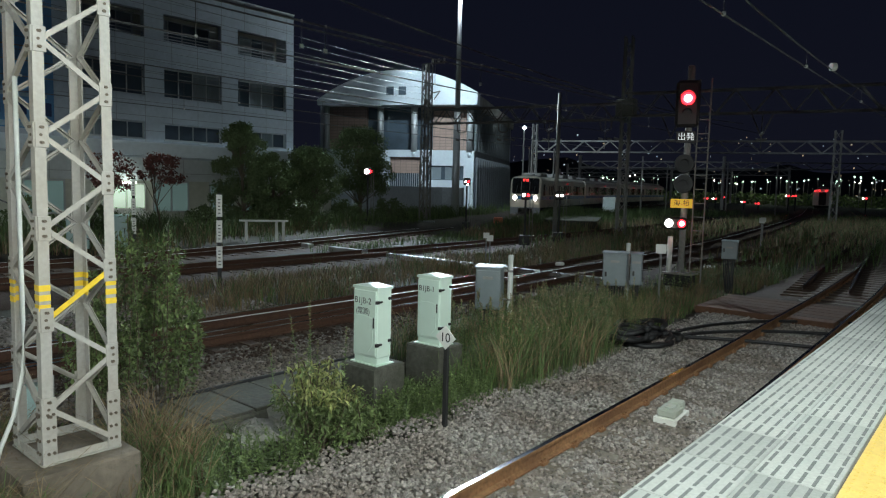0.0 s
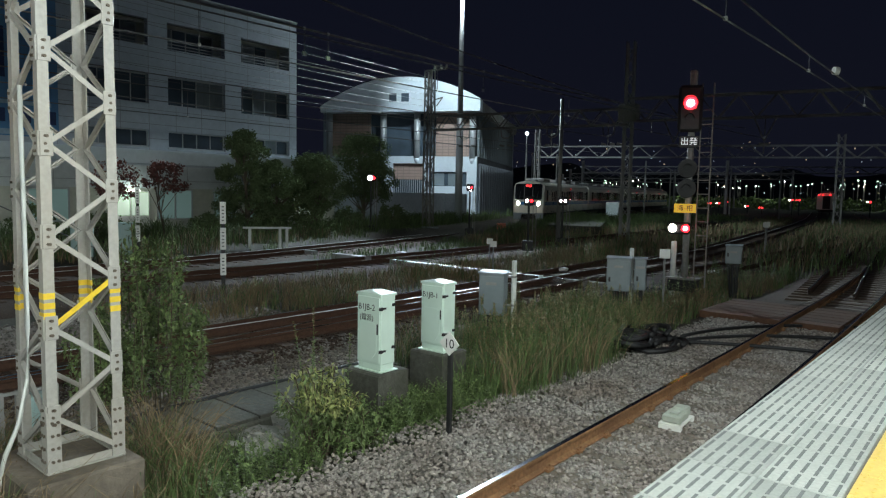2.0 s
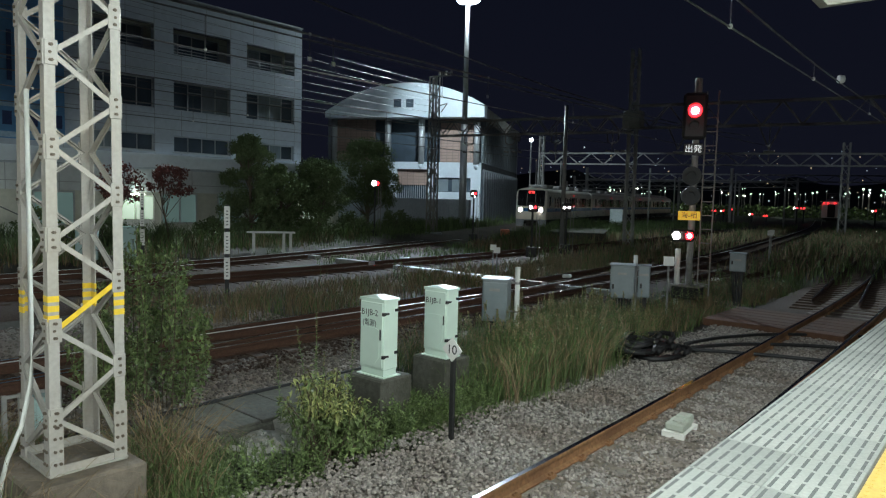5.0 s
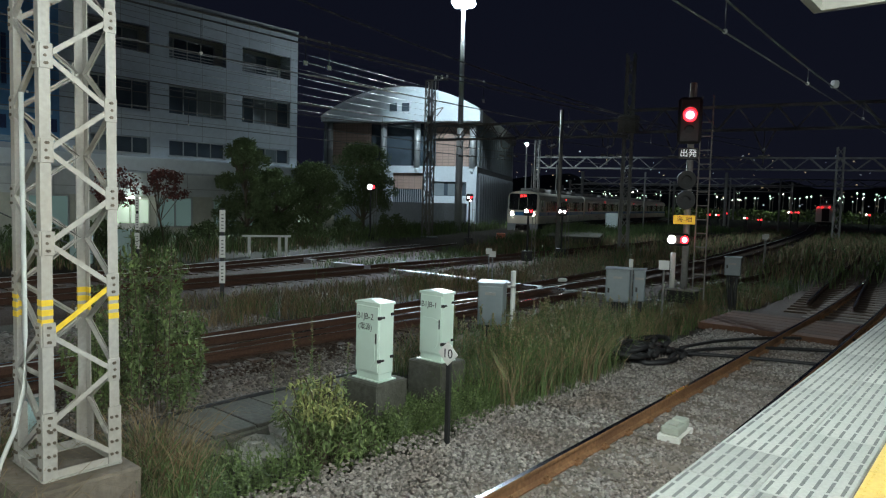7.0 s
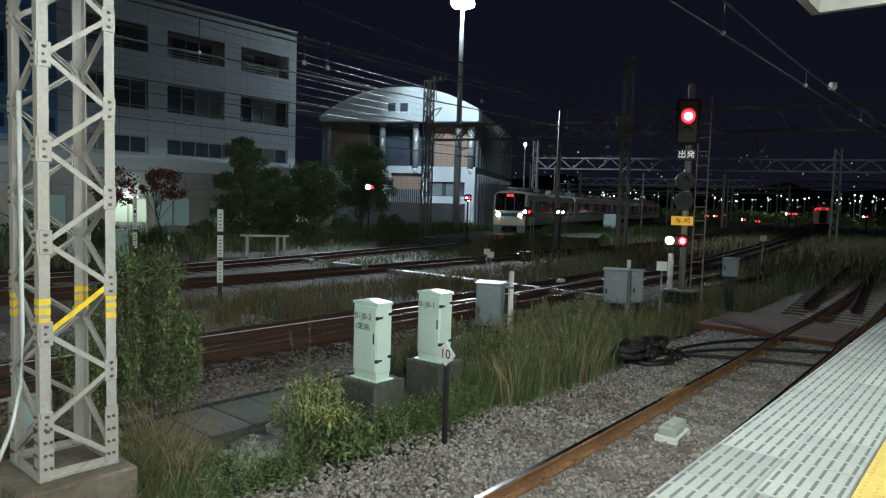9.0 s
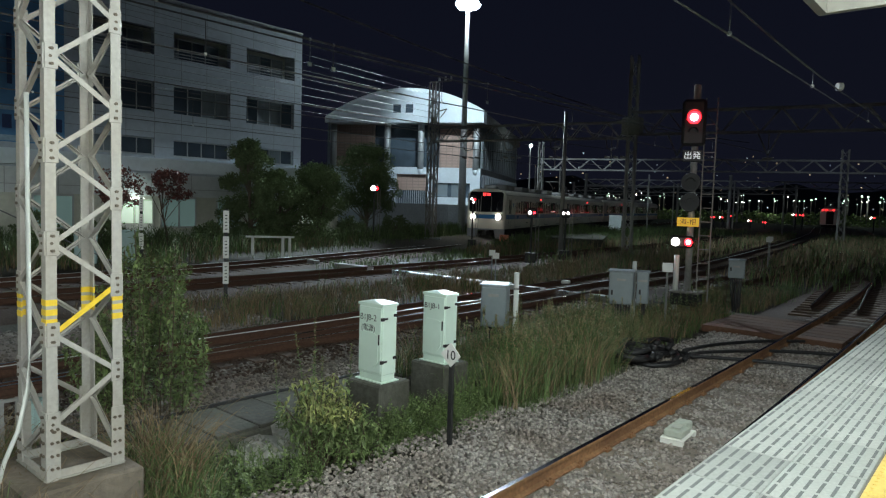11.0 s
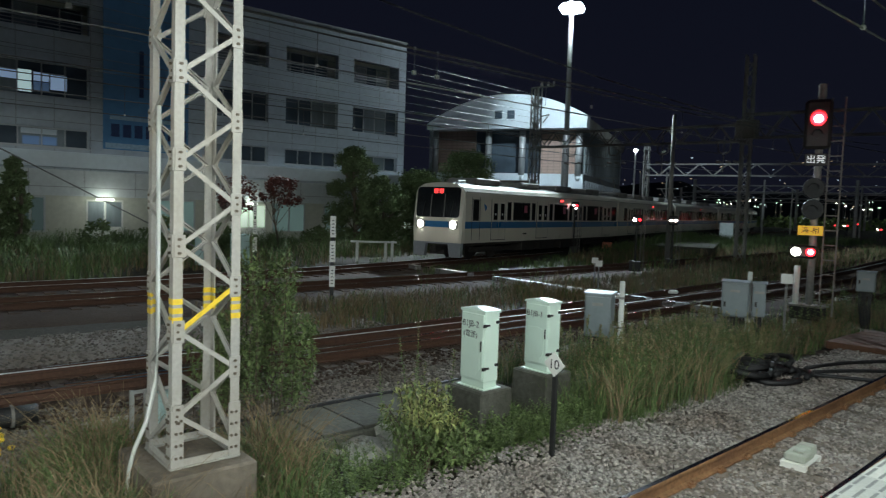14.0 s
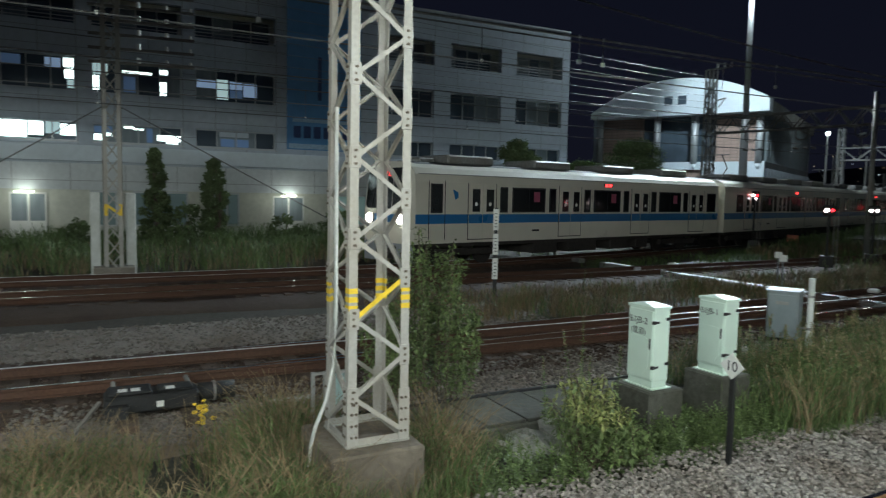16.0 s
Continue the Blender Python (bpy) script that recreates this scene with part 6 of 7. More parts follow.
def carriage(cab):
    t = thing("train_car", label="ivory commuter train car with a blue stripe, headlights lit" if cab else "ivory commuter train car with a blue stripe and dark windows", category="train car", group="cars of the train")
    y0, y1 = -CAR / 2, CAR / 2
    part("body", Mesh().prism(SECTION, y0 + (0.25 if cab else 0), y1, 1), M_CREAM, t)
    for s in (-1, 1):
        x = s * (HALF + 0.001)
        st = Mesh()
        cuts = sorted([y0 + (0.25 if cab else 0.02)] + [q for d in DOORS for q in (d - 0.70, d + 0.70)] + [y1 - 0.02])
        for a, b in zip(cuts[::2], cuts[1::2]):
            st.box(min(x, x + s * 0.004), max(x, x + s * 0.004), a, b, 1.54, 1.86)
        part("stripe", st, M_BLUE, t, "blue waist stripe")
        for d in DOORS:
            side_door(t, s, d)
        for a, b in zip(DOORS, DOORS[1:]):
            c = (a + b) / 2
            side_window(t, s, c, 1.72, split=True)
            xp = s * (HALF + 0.0225)
            part("poster", Mesh().box(min(xp, xp + s * 0.002), max(xp, xp + s * 0.002), c + 0.25, c + 0.58, 2.32, 2.70), M_POSTER, t, "pink poster in the window")
            side_window(t, s, c - 1.33, 0.30)
            side_window(t, s, c + 1.33, 0.30)
        side_window(t, s, DOORS[-1] + 1.35, 0.75)
        if cab:
            side_window(t, s, y0 + 1.15, 0.42, 1.95, 2.85)
            x2 = s * (HALF + 0.003)
            part("cab_door_line", Mesh().box(min(x2, x2 + s * 0.004), max(x2, x2 + s * 0.004), y0 + 0.80, y0 + 0.83, 1.0, 3.0).box(min(x2, x2 + s * 0.004), max(x2, x2 + s * 0.004), y0 + 1.5, y0 + 1.53, 1.0, 3.0), M_GASKET, t)
            part("emblem", Mesh().prism([(y0 + 1.86, 2.72), (y0 + 2.1, 2.62), (y0 + 2.12, 2.45), (y0 + 1.98, 2.36)], s * HALF, s * (HALF + 0.006), 0), M_BLUE, t, "small blue emblem")
        else:
            side_window(t, s, DOORS[0] - 1.35, 0.75)
        xx = s * (HALF + 0.006)
        ds = part("destination_sign", Mesh().box(min(xx, xx - s * 0.02), max(xx, xx + s * 0.006), DOORS[1] + 2.15, DOORS[1] + 2.75, 2.98, 3.12), M_GASKET, t)
        part("led", Mesh().box(min(xx, xx + s * 0.010), max(xx, xx + s * 0.010), DOORS[1] + 2.22, DOORS[1] + 2.42, 2.99, 3.11).box(min(xx, xx + s * 0.010), max(xx, xx + s * 0.010), DOORS[1] + 2.48, DOORS[1] + 2.68, 2.99, 3.11), M_LED, ds, "red lit sign")
        part("vent", Mesh().box(min(x, x + s * 0.008), max(x, x + s * 0.008), DOORS[1] - 2.2, DOORS[1] - 1.8, 1.2, 1.27), M_GASKET, t)
        part("rain_gutter", Mesh().box(min(s * 1.36, s * 1.41), max(s * 1.36, s * 1.41), y0 + 0.4, y1, 3.2, 3.235), M_GALV, t)
    part("roof", Mesh().prism([(-0.95, 3.56), (-0.5, 3.64), (0, 3.66), (0.5, 3.64), (0.95, 3.56), (0.9, 3.575), (0.5, 3.665), (0, 3.685), (-0.5, 3.665), (-0.9, 3.575)], y0 + 0.6, y1 - 0.1, 1), M_ROOF, t)
    for y in (-6.6, -2.2, 2.2, 6.6):
        ac = part("air_conditioner", Mesh().box(-0.85, 0.85, y - 1.1, y + 1.1, 3.62, 3.95, c=0.06), M_GALV2, t)
        part("grille", Mesh().box(-0.5, 0.5, y - 0.7, y + 0.7, 3.95, 3.965), M_ROOF, ac)
    part("underframe", Mesh().box(-1.25, 1.25, y0 + 0.5, y1 - 0.3, 0.72, 0.9), M_UNDER, t)
    for y, w in ((-2.9, 1.4), (-0.6, 1.8), (1.9, 1.3), (3.6, 0.9)):
        part("equipment_case", Mesh().box(-1.2, 1.2, y - w / 2, y + w / 2, 0.32, 0.74, c=0.03), M_UNDER, t)
    for y in (-6.8, 6.8):
        bogie(t, y)
    part("gangway", Mesh().box(-0.55, 0.55, y1, y1 + 0.2, 0.95, 3.1), M_UNDER, t)
    if not cab:
        part("gangway", Mesh().box(-0.55, 0.55, y0 - 0.2, y0, 0.95, 3.1), M_UNDER, t)
        return t
    # cab front: slightly raked, with a wide black window and rounded corners
    def front(z):
        return y0 + 0.02 + max(0, z - 1.9) * 0.10
    fm_ = Mesh()
    rows = [(0.86, 1.34), (1.3, 1.38), (1.95, 1.38), (2.9, 1.36), (3.2, 1.30), (3.42, 1.15), (3.58, 0.8)]
    for z, w in rows:
        fm_.v += [(-HALF * w / 1.38, y0 + 0.26, z), (-w, front(z) + 0.05, z), (-w + 0.12, front(z), z), (w - 0.12, front(z), z), (w, front(z) + 0.05, z), (HALF * w / 1.38, y0 + 0.26, z)]
    for j in range(len(rows) - 1):
        fm_.f += [(j * 6 + i, j * 6 + i + 1, j * 6 + i + 7, j * 6 + i + 6) for i in range(5)]
    k = (len(rows) - 1) * 6
    fm_.f += [tuple(range(k, k + 6)), (5, 4, 3, 2, 1, 0)]
    fr = part("cab_front", fm_, M_CREAM, t)
    def face(outline, d0, d1):
        m = Mesh().prism(outline, d0, d1, 1)
        m.v = [(x, y + front(z), z) for x, y, z in m.v]
        return m
    def rounded(x0, x1, z0, z1, r):
        o = []
        for cx, cz, a in ((x1 - r, z1 - r, 0), (x0 + r, z1 - r, 90), (x0 + r, z0 + r, 180), (x1 - r, z0 + r, 270)):
            o += [(cx + r * math.cos(radians(a + d)), cz + r * math.sin(radians(a + d))) for d in (0, 30, 60, 90)]
        return o
    ws = part("windscreen", face(rounded(-1.22, 1.22, 2.02, 3.42, 0.16), -0.012, 0.02), M_TRAINGLASS, fr, "wide black windscreen")
    part("door_frame", face([(-0.36, 2.04), (-0.33, 2.04), (-0.33, 3.05), (-0.36, 3.05)], -0.02, -0.011), M_GASKET, ws)
    part("pillar", face([(-0.40, 2.05), (-0.36, 2.05), (-0.36, 3.1), (-0.40, 3.1)], -0.03, -0.011), M_GALV2, ws)
    part("pillar", face([(0.36, 2.05), (0.40, 2.05), (0.40, 3.1), (0.36, 3.1)], -0.03, -0.011), M_GALV2, ws)
    part("wiper", face([(-0.85, 2.1), (-0.82, 2.1), (-0.72, 2.75), (-0.75, 2.75)], -0.04, -0.025), M_BLACK, ws)
    part("wiper", face([(0.75, 2.1), (0.78, 2.1), (0.88, 2.75), (0.85, 2.75)], -0.04, -0.025), M_BLACK, ws)
    ds = part("destination_sign", face([(-0.34, 3.12), (0.34, 3.12), (0.34, 3.36), (-0.34, 3.36)], -0.022, -0.011), M_GASKET, ws)
    for cx in (-0.155, 0.155):
        for dx, z0_, z1_, w_ in ((0, 3.30, 3.335, 0.11), (0, 3.22, 3.25, 0.09), (-0.08, 3.14, 3.31, 0.018), (0.08, 3.14, 3.31, 0.018), (0, 3.14, 3.165, 0.05)):
            part("led", face([(cx + dx - w_, z0_), (cx + dx + w_, z0_), (cx + dx + w_, z1_), (cx + dx - w_, z1_)], -0.03, -0.021), M_LED, ds, "red lit stroke")
    part("front_stripe", face([(-0.66, 1.56), (0.66, 1.56), (0.66, 1.84), (-0.66, 1.84)], -0.006, 0.02), M_BLUE, fr, "blue stripe")
    for s in (-1, 1):
        hl = part("headlight", face(rounded(s * 0.92 - 0.24, s * 0.92 + 0.24, 1.52, 1.86, 0.1), -0.04, 0.02), M_GASKET, fr, "headlight in a dark housing")
        part("lens", Mesh().ball((s * 0.92, front(1.67) - 0.04, 1.69), 0.175, 16, 10, (1, 0.55, 1)), M_HEAD, hl, "glaring headlight", smooth=True)
    sk = part("front_skirt", face([(-1.32, 0.20), (-0.72, 0.20), (-0.62, 0.78), (0.62, 0.78), (0.72, 0.20), (1.32, 0.20), (1.36, 0.86), (-1.36, 0.86)], 0.03, 0.22), M_TRAINGREY, t, "grey front skirt")
    part("coupler", Mesh().box(-0.16, 0.16, y0 - 0.25, y0 + 0.6, 0.42, 0.72, c=0.04).box(-0.42, 0.42, y0 + 0.12, y0 + 0.3, 0.3, 0.5), M_UNDER, t)
    part("roof_box", Mesh().box(-0.35, 0.35, y0 + 1.2, y0 + 1.9, 3.66, 3.82, c=0.04), M_GALV2, t)
    return t


lead = carriage(True)
second = carriage(False)
pant = part("pantograph_base", Mesh().box(-0.75, 0.75, -8.6, -7.6, 3.68, 3.78), M_ROOF, second)
part("pantograph_arm", Mesh().bar((-0.5, -8.2, 3.8), (-0.35, -7.2, 4.3), 0.04, 0.04).bar((0.5, -8.2, 3.8), (0.35, -7.2, 4.3), 0.04, 0.04).bar((-0.35, -7.2, 4.3), (-0.5, -8.3, 4.95), 0.04, 0.04).bar((0.35, -7.2, 4.3), (0.5, -8.3, 4.95), 0.04, 0.04).bar((-0.85, -8.3, 4.97), (0.85, -8.3, 4.97), 0.08, 0.05), M_DARKSTEEL, second)
TRAIN = [lead, second, copy_thing(second, pose(0, 0, 0)), copy_thing(second, pose(0, 0, 0))]

# place along the train's track by running length
_ys = [-60 + 0.25 * i for i in range(960)]
_s = [0.0]
for a, b in zip(_ys, _ys[1:]):
    _s.append(_s[-1] + math.hypot(b - a, line_train(b) - line_train(a)))


def on_track(s):
    y = float(np.interp(s, _s, _ys))
    return Vector((line_train(y), y, 0.158))


FRONT_Y = [(0, 50.1), (3.0, 50.1), (4.0, 50.0), (5.0, 49.7), (6.0, 49.2), (7.0, 48.4), (8.0, 47.0), (9.0, 44.8), (10.0, 41.7), (11.0, 37.4), (12.0, 31.9), (12.5, 29.2), (13.0, 26.2), (13.5, 23.2), (14.0, 20.2), (14.5, 17.3), (15.0, 14.4), (15.5, 11.5), (16.0, 8.7)]


def motions():
    for i, car in enumerate(TRAIN):
        rows = []
        for k in range(33):
            t = k * 0.5
            s = float(np.interp(lerp(FRONT_Y, t), _ys, _s)) + CAR / 2 + i * (CAR + 0.42)
            a, b = on_track(s - 6.8), on_track(s + 6.8)
            d = b - a
            c = (a + b) / 2
            rows.append((t, pose(c.x, c.y, c.z, 0, 0, math.degrees(math.atan2(-d.x, d.y)))))
        walk(car, rows)
# ---- stones, grass, weeds, trees ----
def stuff_object(name, v, f, material, label, category):
    me = bpy.data.meshes.new(name)
    me.from_pydata(v, [], f)
    me.materials.append(material)
    return tagged(new(name, me), label, category, kind="stuff")


def stones(name, spots, size, seed, label):
    """Angular stones: a crumpled octahedron-like lump each."""
    r = random.Random(seed)
    base = [(1, 0, 0.1), (0.3, 0.9, 0), (-0.8, 0.6, 0.1), (-0.9, -0.5, 0), (0.2, -1, 0.05), (0.35, 0.25, 0.8), (-0.4, -0.2, 0.75), (0, 0, -0.6)]
    faces = [(0, 1, 5), (1, 2, 5), (2, 6, 5), (2, 3, 6), (3, 4, 6), (4, 0, 5), (4, 5, 6), (1, 0, 7), (2, 1, 7), (3, 2, 7), (4, 3, 7), (0, 4, 7)]
    v, f = [], []
    for x, y, z in spots:
        s = size * r.uniform(0.55, 1.35)
        a, b = r.uniform(0, 6.28), r.uniform(-0.7, 0.7)
        ca, sa, cb, sb = math.cos(a), math.sin(a), math.cos(b), math.sin(b)
        k = len(v)
        for p in base:
            px, py, pz = (c * s * r.uniform(0.7, 1.25) for c in p)
            py, pz = py * cb - pz * sb, py * sb + pz * cb
            v.append((x + px * ca - py * sa, y + px * sa + py * ca, z + pz))
        f += [tuple(i + k for i in q) for q in faces]
    return stuff_object(name, v, f, M_STONE, label, "ballast stones")


rng = random.Random(3)
spots = []
while len(spots) < 40000:
    y = 1.8 + 15 * rng.random() ** 1.35
    x = rng.uniform(-5.15, -1.35)
    u = abs(x - line_near(y))
    sl = (y - 1.2) % 0.62
    if u < 0.98 and (sl < 0.13 or sl > 0.49) and rng.random() < 0.66:
        continue
    if abs(u - 0.565) < 0.085:
        continue
    if x < -4.75 and rng.random() < (-4.75 - x) * 1.6:
        continue
    spots.append((x, y, -0.010 + rng.uniform(-0.012, 0.016)))
stones("ballast_stones", spots, 0.0225, 4, "loose grey and brown crushed stones of the near track")
spots = [(rng.uniform(-9.55, -7.62), -1 + 11 * rng.random(), -0.055 + rng.uniform(-0.01, 0.025)) for _ in range(9000)]
spots += [(rng.uniform(-14.7, -11.5), rng.uniform(-3, 9), -0.06 + rng.uniform(-0.01, 0.025)) for _ in range(5000)]
o = stones("ballast_stones", spots, 0.033, 8, "loose grey-brown crushed stones between the tracks")
o.data.materials.clear()
o.data.materials.append(M_STONE_DARK)
spots = [(line_a(y) + rng.uniform(-1.6, 1.6), y, -0.03 + rng.uniform(-0.01, 0.02)) for y in (rng.uniform(-2, 14) for _ in range(6000))]
o = stones("ballast_stones", spots, 0.033, 9, "rust-brown crushed stones of the middle track")
o.data.materials.clear()
o.data.materials.append(M_RUSTBED)


def blades(name, spots, h, w, lean, material, seed, label, category="grass"):
    """Curved tapering grass blades."""
    r = random.Random(seed)
    v, f = [], []
    for x, y, k in spots:
        z = ground_height(x, y) - 0.02
        hh = h * k * r.uniform(0.55, 1.2)
        a, l = r.uniform(0, 6.28), lean * r.uniform(0.2, 1.3) * hh
        dx, dy = math.cos(a), math.sin(a)
        b = r.uniform(0, 3.14)
        sx, sy = math.cos(b) * w / 2, math.sin(b) * w / 2
        i = len(v)
        v += [(x - sx, y - sy, z), (x + sx, y + sy, z), (x - sx * 0.8 + dx * l * 0.3, y - sy * 0.8 + dy * l * 0.3, z + hh * 0.6), (x + sx * 0.8 + dx * l * 0.3, y + sy * 0.8 + dy * l * 0.3, z + hh * 0.6), (x - sx * 0.5 + dx * l * 0.72, y - sy * 0.5 + dy * l * 0.72, z + hh * (0.95 - 0.1 * lean)), (x + sx * 0.5 + dx * l * 0.72, y + sy * 0.5 + dy * l * 0.72, z + hh * (0.95 - 0.1 * lean)), (x + dx * l * 1.25, y + dy * l * 1.25, z + hh * (1.0 - 0.32 * lean))]
        f += [(i, i + 1, i + 3, i + 2), (i + 2, i + 3, i + 5, i + 4), (i + 4, i + 5, i + 6)]
    return stuff_object(name, v, f, material, label, category)


def field(n, x0, x1, y0, y1, r, tuft=5, spread=0.12, keep=None, k=1.0):
    out = []
    while len(out) < n:
        x, y = r.uniform(x0, x1), r.uniform(y0, y1)
        d = noise.noise((x * 0.9, y * 0.9, 7)) * 0.7 + 0.5
        if d < r.uniform(0.2, 0.85) or (keep and not keep(x, y)):
            continue
        kk = k * (0.5 + 0.85 * max(0.1, min(1, d)))
        out += [(x + r.gauss(0, spread), y + r.gauss(0, spread), kk) for _ in range(tuft)]
    return out


r = random.Random(21)
clear = lambda x, y: math.hypot(x + 4.68, y - 5.65) > 0.3 and not (-6.2 < x < -5.2 and 1.6 < y < 2.6) and not (-6.5 < x < -5.6 and 5.4 < y < 6.3)
near_strip = lambda x, y: clear(x, y) and x < -4.9 - 0.25 * noise.noise((y * 0.9, 0, 2)) and not (-7.5 < x < -6.6 and y > 2.8 and r.random() < 0.96) and not (x < -5.6 and 3.7 < y < 5.2 and r.random() < 0.8)
blades("green_grass", field(9000, -6.6, -4.7, -2.0, 8.5, r, keep=near_strip, k=0.55), 0.42, 0.009, 0.7, M_GRASS, 31, "green grass and low weeds along the cable trough")
blades("dry_grass", field(4800, -7.35, -4.95, -3.0, 3.2, r, tuft=9, spread=0.08, keep=clear, k=0.85), 0.84, 0.009, 0.85, M_STRAW, 32, "dry straw-coloured grass round the mast footing")
blades("green_grass", field(9500, -7.2, -4.85, -3.0, 3.0, r, tuft=8, spread=0.08, keep=clear, k=0.8), 0.66, 0.012, 0.6, M_GRASS, 33, "green grass round the mast footing")
blades("dry_grass", field(4600, -7.2, -4.85, 7.3, 13.5, r, tuft=14, spread=0.07, keep=lambda x, y: x < -4.75 - 0.12 * (y - 7.3) * (1 if y > 10.5 else 0.2), k=0.95), 0.78, 0.009, 0.6, M_STRAWPALE, 34, "tall dry grass along the ballast")
blades("green_grass", field(5200, -7.2, -4.9, 7.0, 13.5, r, tuft=9, spread=0.09, keep=lambda x, y: x < -4.8 - 0.12 * (y - 7.3) * (1 if y > 10.5 else 0.2), k=0.95), 0.8, 0.010, 0.45, M_GRASS, 35, "tall green grass along the ballast")
blades("dry_grass", field(3200, -7.6, -5.6, 13.5, 24, r, tuft=12, spread=0.08, k=0.8), 0.55, 0.014, 0.5, M_STRAW, 36, "tall dry grass round the signal mast")
blades("green_grass", field(2600, -7.6, -5.4, 13.5, 26, r, tuft=12, spread=0.1, k=0.8), 0.5, 0.016, 0.5, M_GRASS, 37, "tall green weeds round the signal mast")
blades("dry_grass", field(9000, -16.2, -12.4, 6, 32, r, k=0.8), 0.55, 0.016, 0.5, M_STRAW, 38, "dry grass between the tracks")
blades("green_grass", field(6000, -16.2, -12.2, 8, 40, r, k=0.7), 0.5, 0.018, 0.5, M_GRASS, 39, "green weeds between the tracks")
far_keep = lambda x, y: abs(x - line_train(y)) > 2.6 and abs(x - line_c(y)) > 1.7 and abs(x - line_a(y)) > 1.5
blades("dry_grass", field(12000, -24, -6, 28, 85, r, spread=0.3, keep=far_keep, k=1.0), 0.65, 0.035, 0.4, M_STRAW, 40, "far dry grass in the yard")
blades("green_grass", field(12000, -40, -4, 26, 95, r, spread=0.3, keep=far_keep, k=1.0), 0.7, 0.04, 0.4, M_GRASS, 41, "far green weeds in the yard")
blades("green_grass", field(14000, -31, -24.2, -14, 42, r, spread=0.2, keep=far_keep, k=1.0), 0.75, 0.03, 0.5, M_GRASS, 42, "tall weeds below the office building")
blades("dry_grass", field(5000, -28, -23.8, -14, 34, r, spread=0.2, keep=far_keep, k=0.9), 0.6, 0.025, 0.5, M_STRAW, 43, "dry grass below the office building")


blades("green_grass", field(6000, -31, -21, 17, 40, r, spread=0.2, keep=lambda x, y: abs(x - line_train(y)) > 1.7 and abs(x - line_c(y)) > 1.5, k=0.8), 0.42, 0.022, 0.5, M_GRASS, 45, "low weeds beside the curving track")
blades("green_grass", field(9000, -35, -24.5, 33, 56, r, spread=0.25, keep=far_keep, k=1.0), 0.7, 0.03, 0.5, M_GRASS, 44, "green weeds round the floodlight mast")


def leaf(v, f, p, d, n, size, wide=0.38):
    """A pointed leaf of two folded faces, from p along d."""
    s = d.cross(n)
    s = s.normalized() * size * wide if s.length > 1e-5 else Vector((size * wide, 0, 0))
    up = s.cross(d).normalized() * size * 0.10
    i = len(v)
    v += [tuple(p), tuple(p + d * size * 0.5 + s + up), tuple(p + d * size), tuple(p + d * size * 0.5 - s + up), tuple(p + d * size * 0.5)]
    f += [(i, i + 1, i + 4), (i + 1, i + 2, i + 4), (i, i + 4, i + 3), (i + 4, i + 2, i + 3)]


def rand_dir(r, up=0.0):
    d = Vector((r.gauss(0, 1), r.gauss(0, 1), r.gauss(up, 1)))
    return d.normalized()


def stems(name, spots, height, leaves, size, material, seed, label, stem_material=None, plume=None, wide=0.2, droop=-0.2, spread=0.0):
    """Upright weeds: a thin stem with narrow leaves all along it."""
    r = random.Random(seed)
    v, f, sv = [], [], Mesh()
    pv, pf = [], []
    for x, y in spots:
        h = height * r.uniform(0.65, 1.2)
        z = ground_height(x, y) - 0.02
        tilt = Vector((r.gauss(0, 0.09 + spread), r.gauss(0, 0.09 + spread), 1))
        top = Vector((x, y, z)) + tilt * h
        sv.cyl((x, y, z), top, 0.006, 0.002, n=4, caps=False)
        for k in range(leaves):
            u = (k + r.random()) / leaves
            p = Vector((x, y, z)).lerp(top, 0.08 + 0.92 * u)
            a = k * 2.4 + r.uniform(-0.4, 0.4)
            d = Vector((math.cos(a), math.sin(a), droop + 0.9 * u)).normalized()
            leaf(v, f, p, d, Vector((0, 0, 1)), size * r.uniform(0.6, 1.2) * (1.1 - 0.5 * u), wide)
        if plume:
            for k in range(26):
                p = top - tilt * h * 0.16 * r.random()
                leaf(pv, pf, p, rand_dir(r, 0.6), Vector((0, 0, 1)), size * 0.35, 0.4)
    stuff_object(name, v, f, material, label, "weeds")
    stuff_object(name + "_stalks", sv.v, sv.f, stem_material or M_GRASS, "thin stalks of tall weeds", "weeds")
    if plume:
        stuff_object(name + "_plumes", pv, pf, plume, "feathery tops of tall weeds", "weeds")


r = random.Random(77)
tall = []
while len(tall) < 400:
    x, y = r.uniform(-7.0, -4.9), r.uniform(7.4, 12.6)
    if x < -4.7 - 0.11 * max(0, y - 8.5) and noise.noise((x, y, 9)) > -0.25:
        tall.append((x, y))
stems("tall_weeds", tall, 0.98, 60, 0.075, M_LEAF_MID, 51, "tall leafy weeds beside the ballast", plume=M_STRAWPALE)
stems("tall_weeds", [(r.uniform(-7.6, -5.8), r.uniform(14.5, 24)) for _ in range(60)], 0.85, 34, 0.12, M_LEAF_MID, 52, "tall leafy weeds round the signal mast")
stems("low_weeds", [(x, y) for x, y in ((r.uniform(-5.75, -4.95), r.uniform(3.0, 8.2)) for _ in range(260)) if math.hypot(x + 4.68, y - 5.65) > 0.42], 0.34, 18, 0.07, M_LEAF_MID, 53, "leafy green weeds below the relay boxes", wide=0.32, spread=0.25)
stems("tall_weeds", [(r.uniform(-15.8, -12.6), r.uniform(12, 34)) for _ in range(90)], 0.75, 26, 0.10, M_LEAF_MID, 54, "weeds between the tracks")
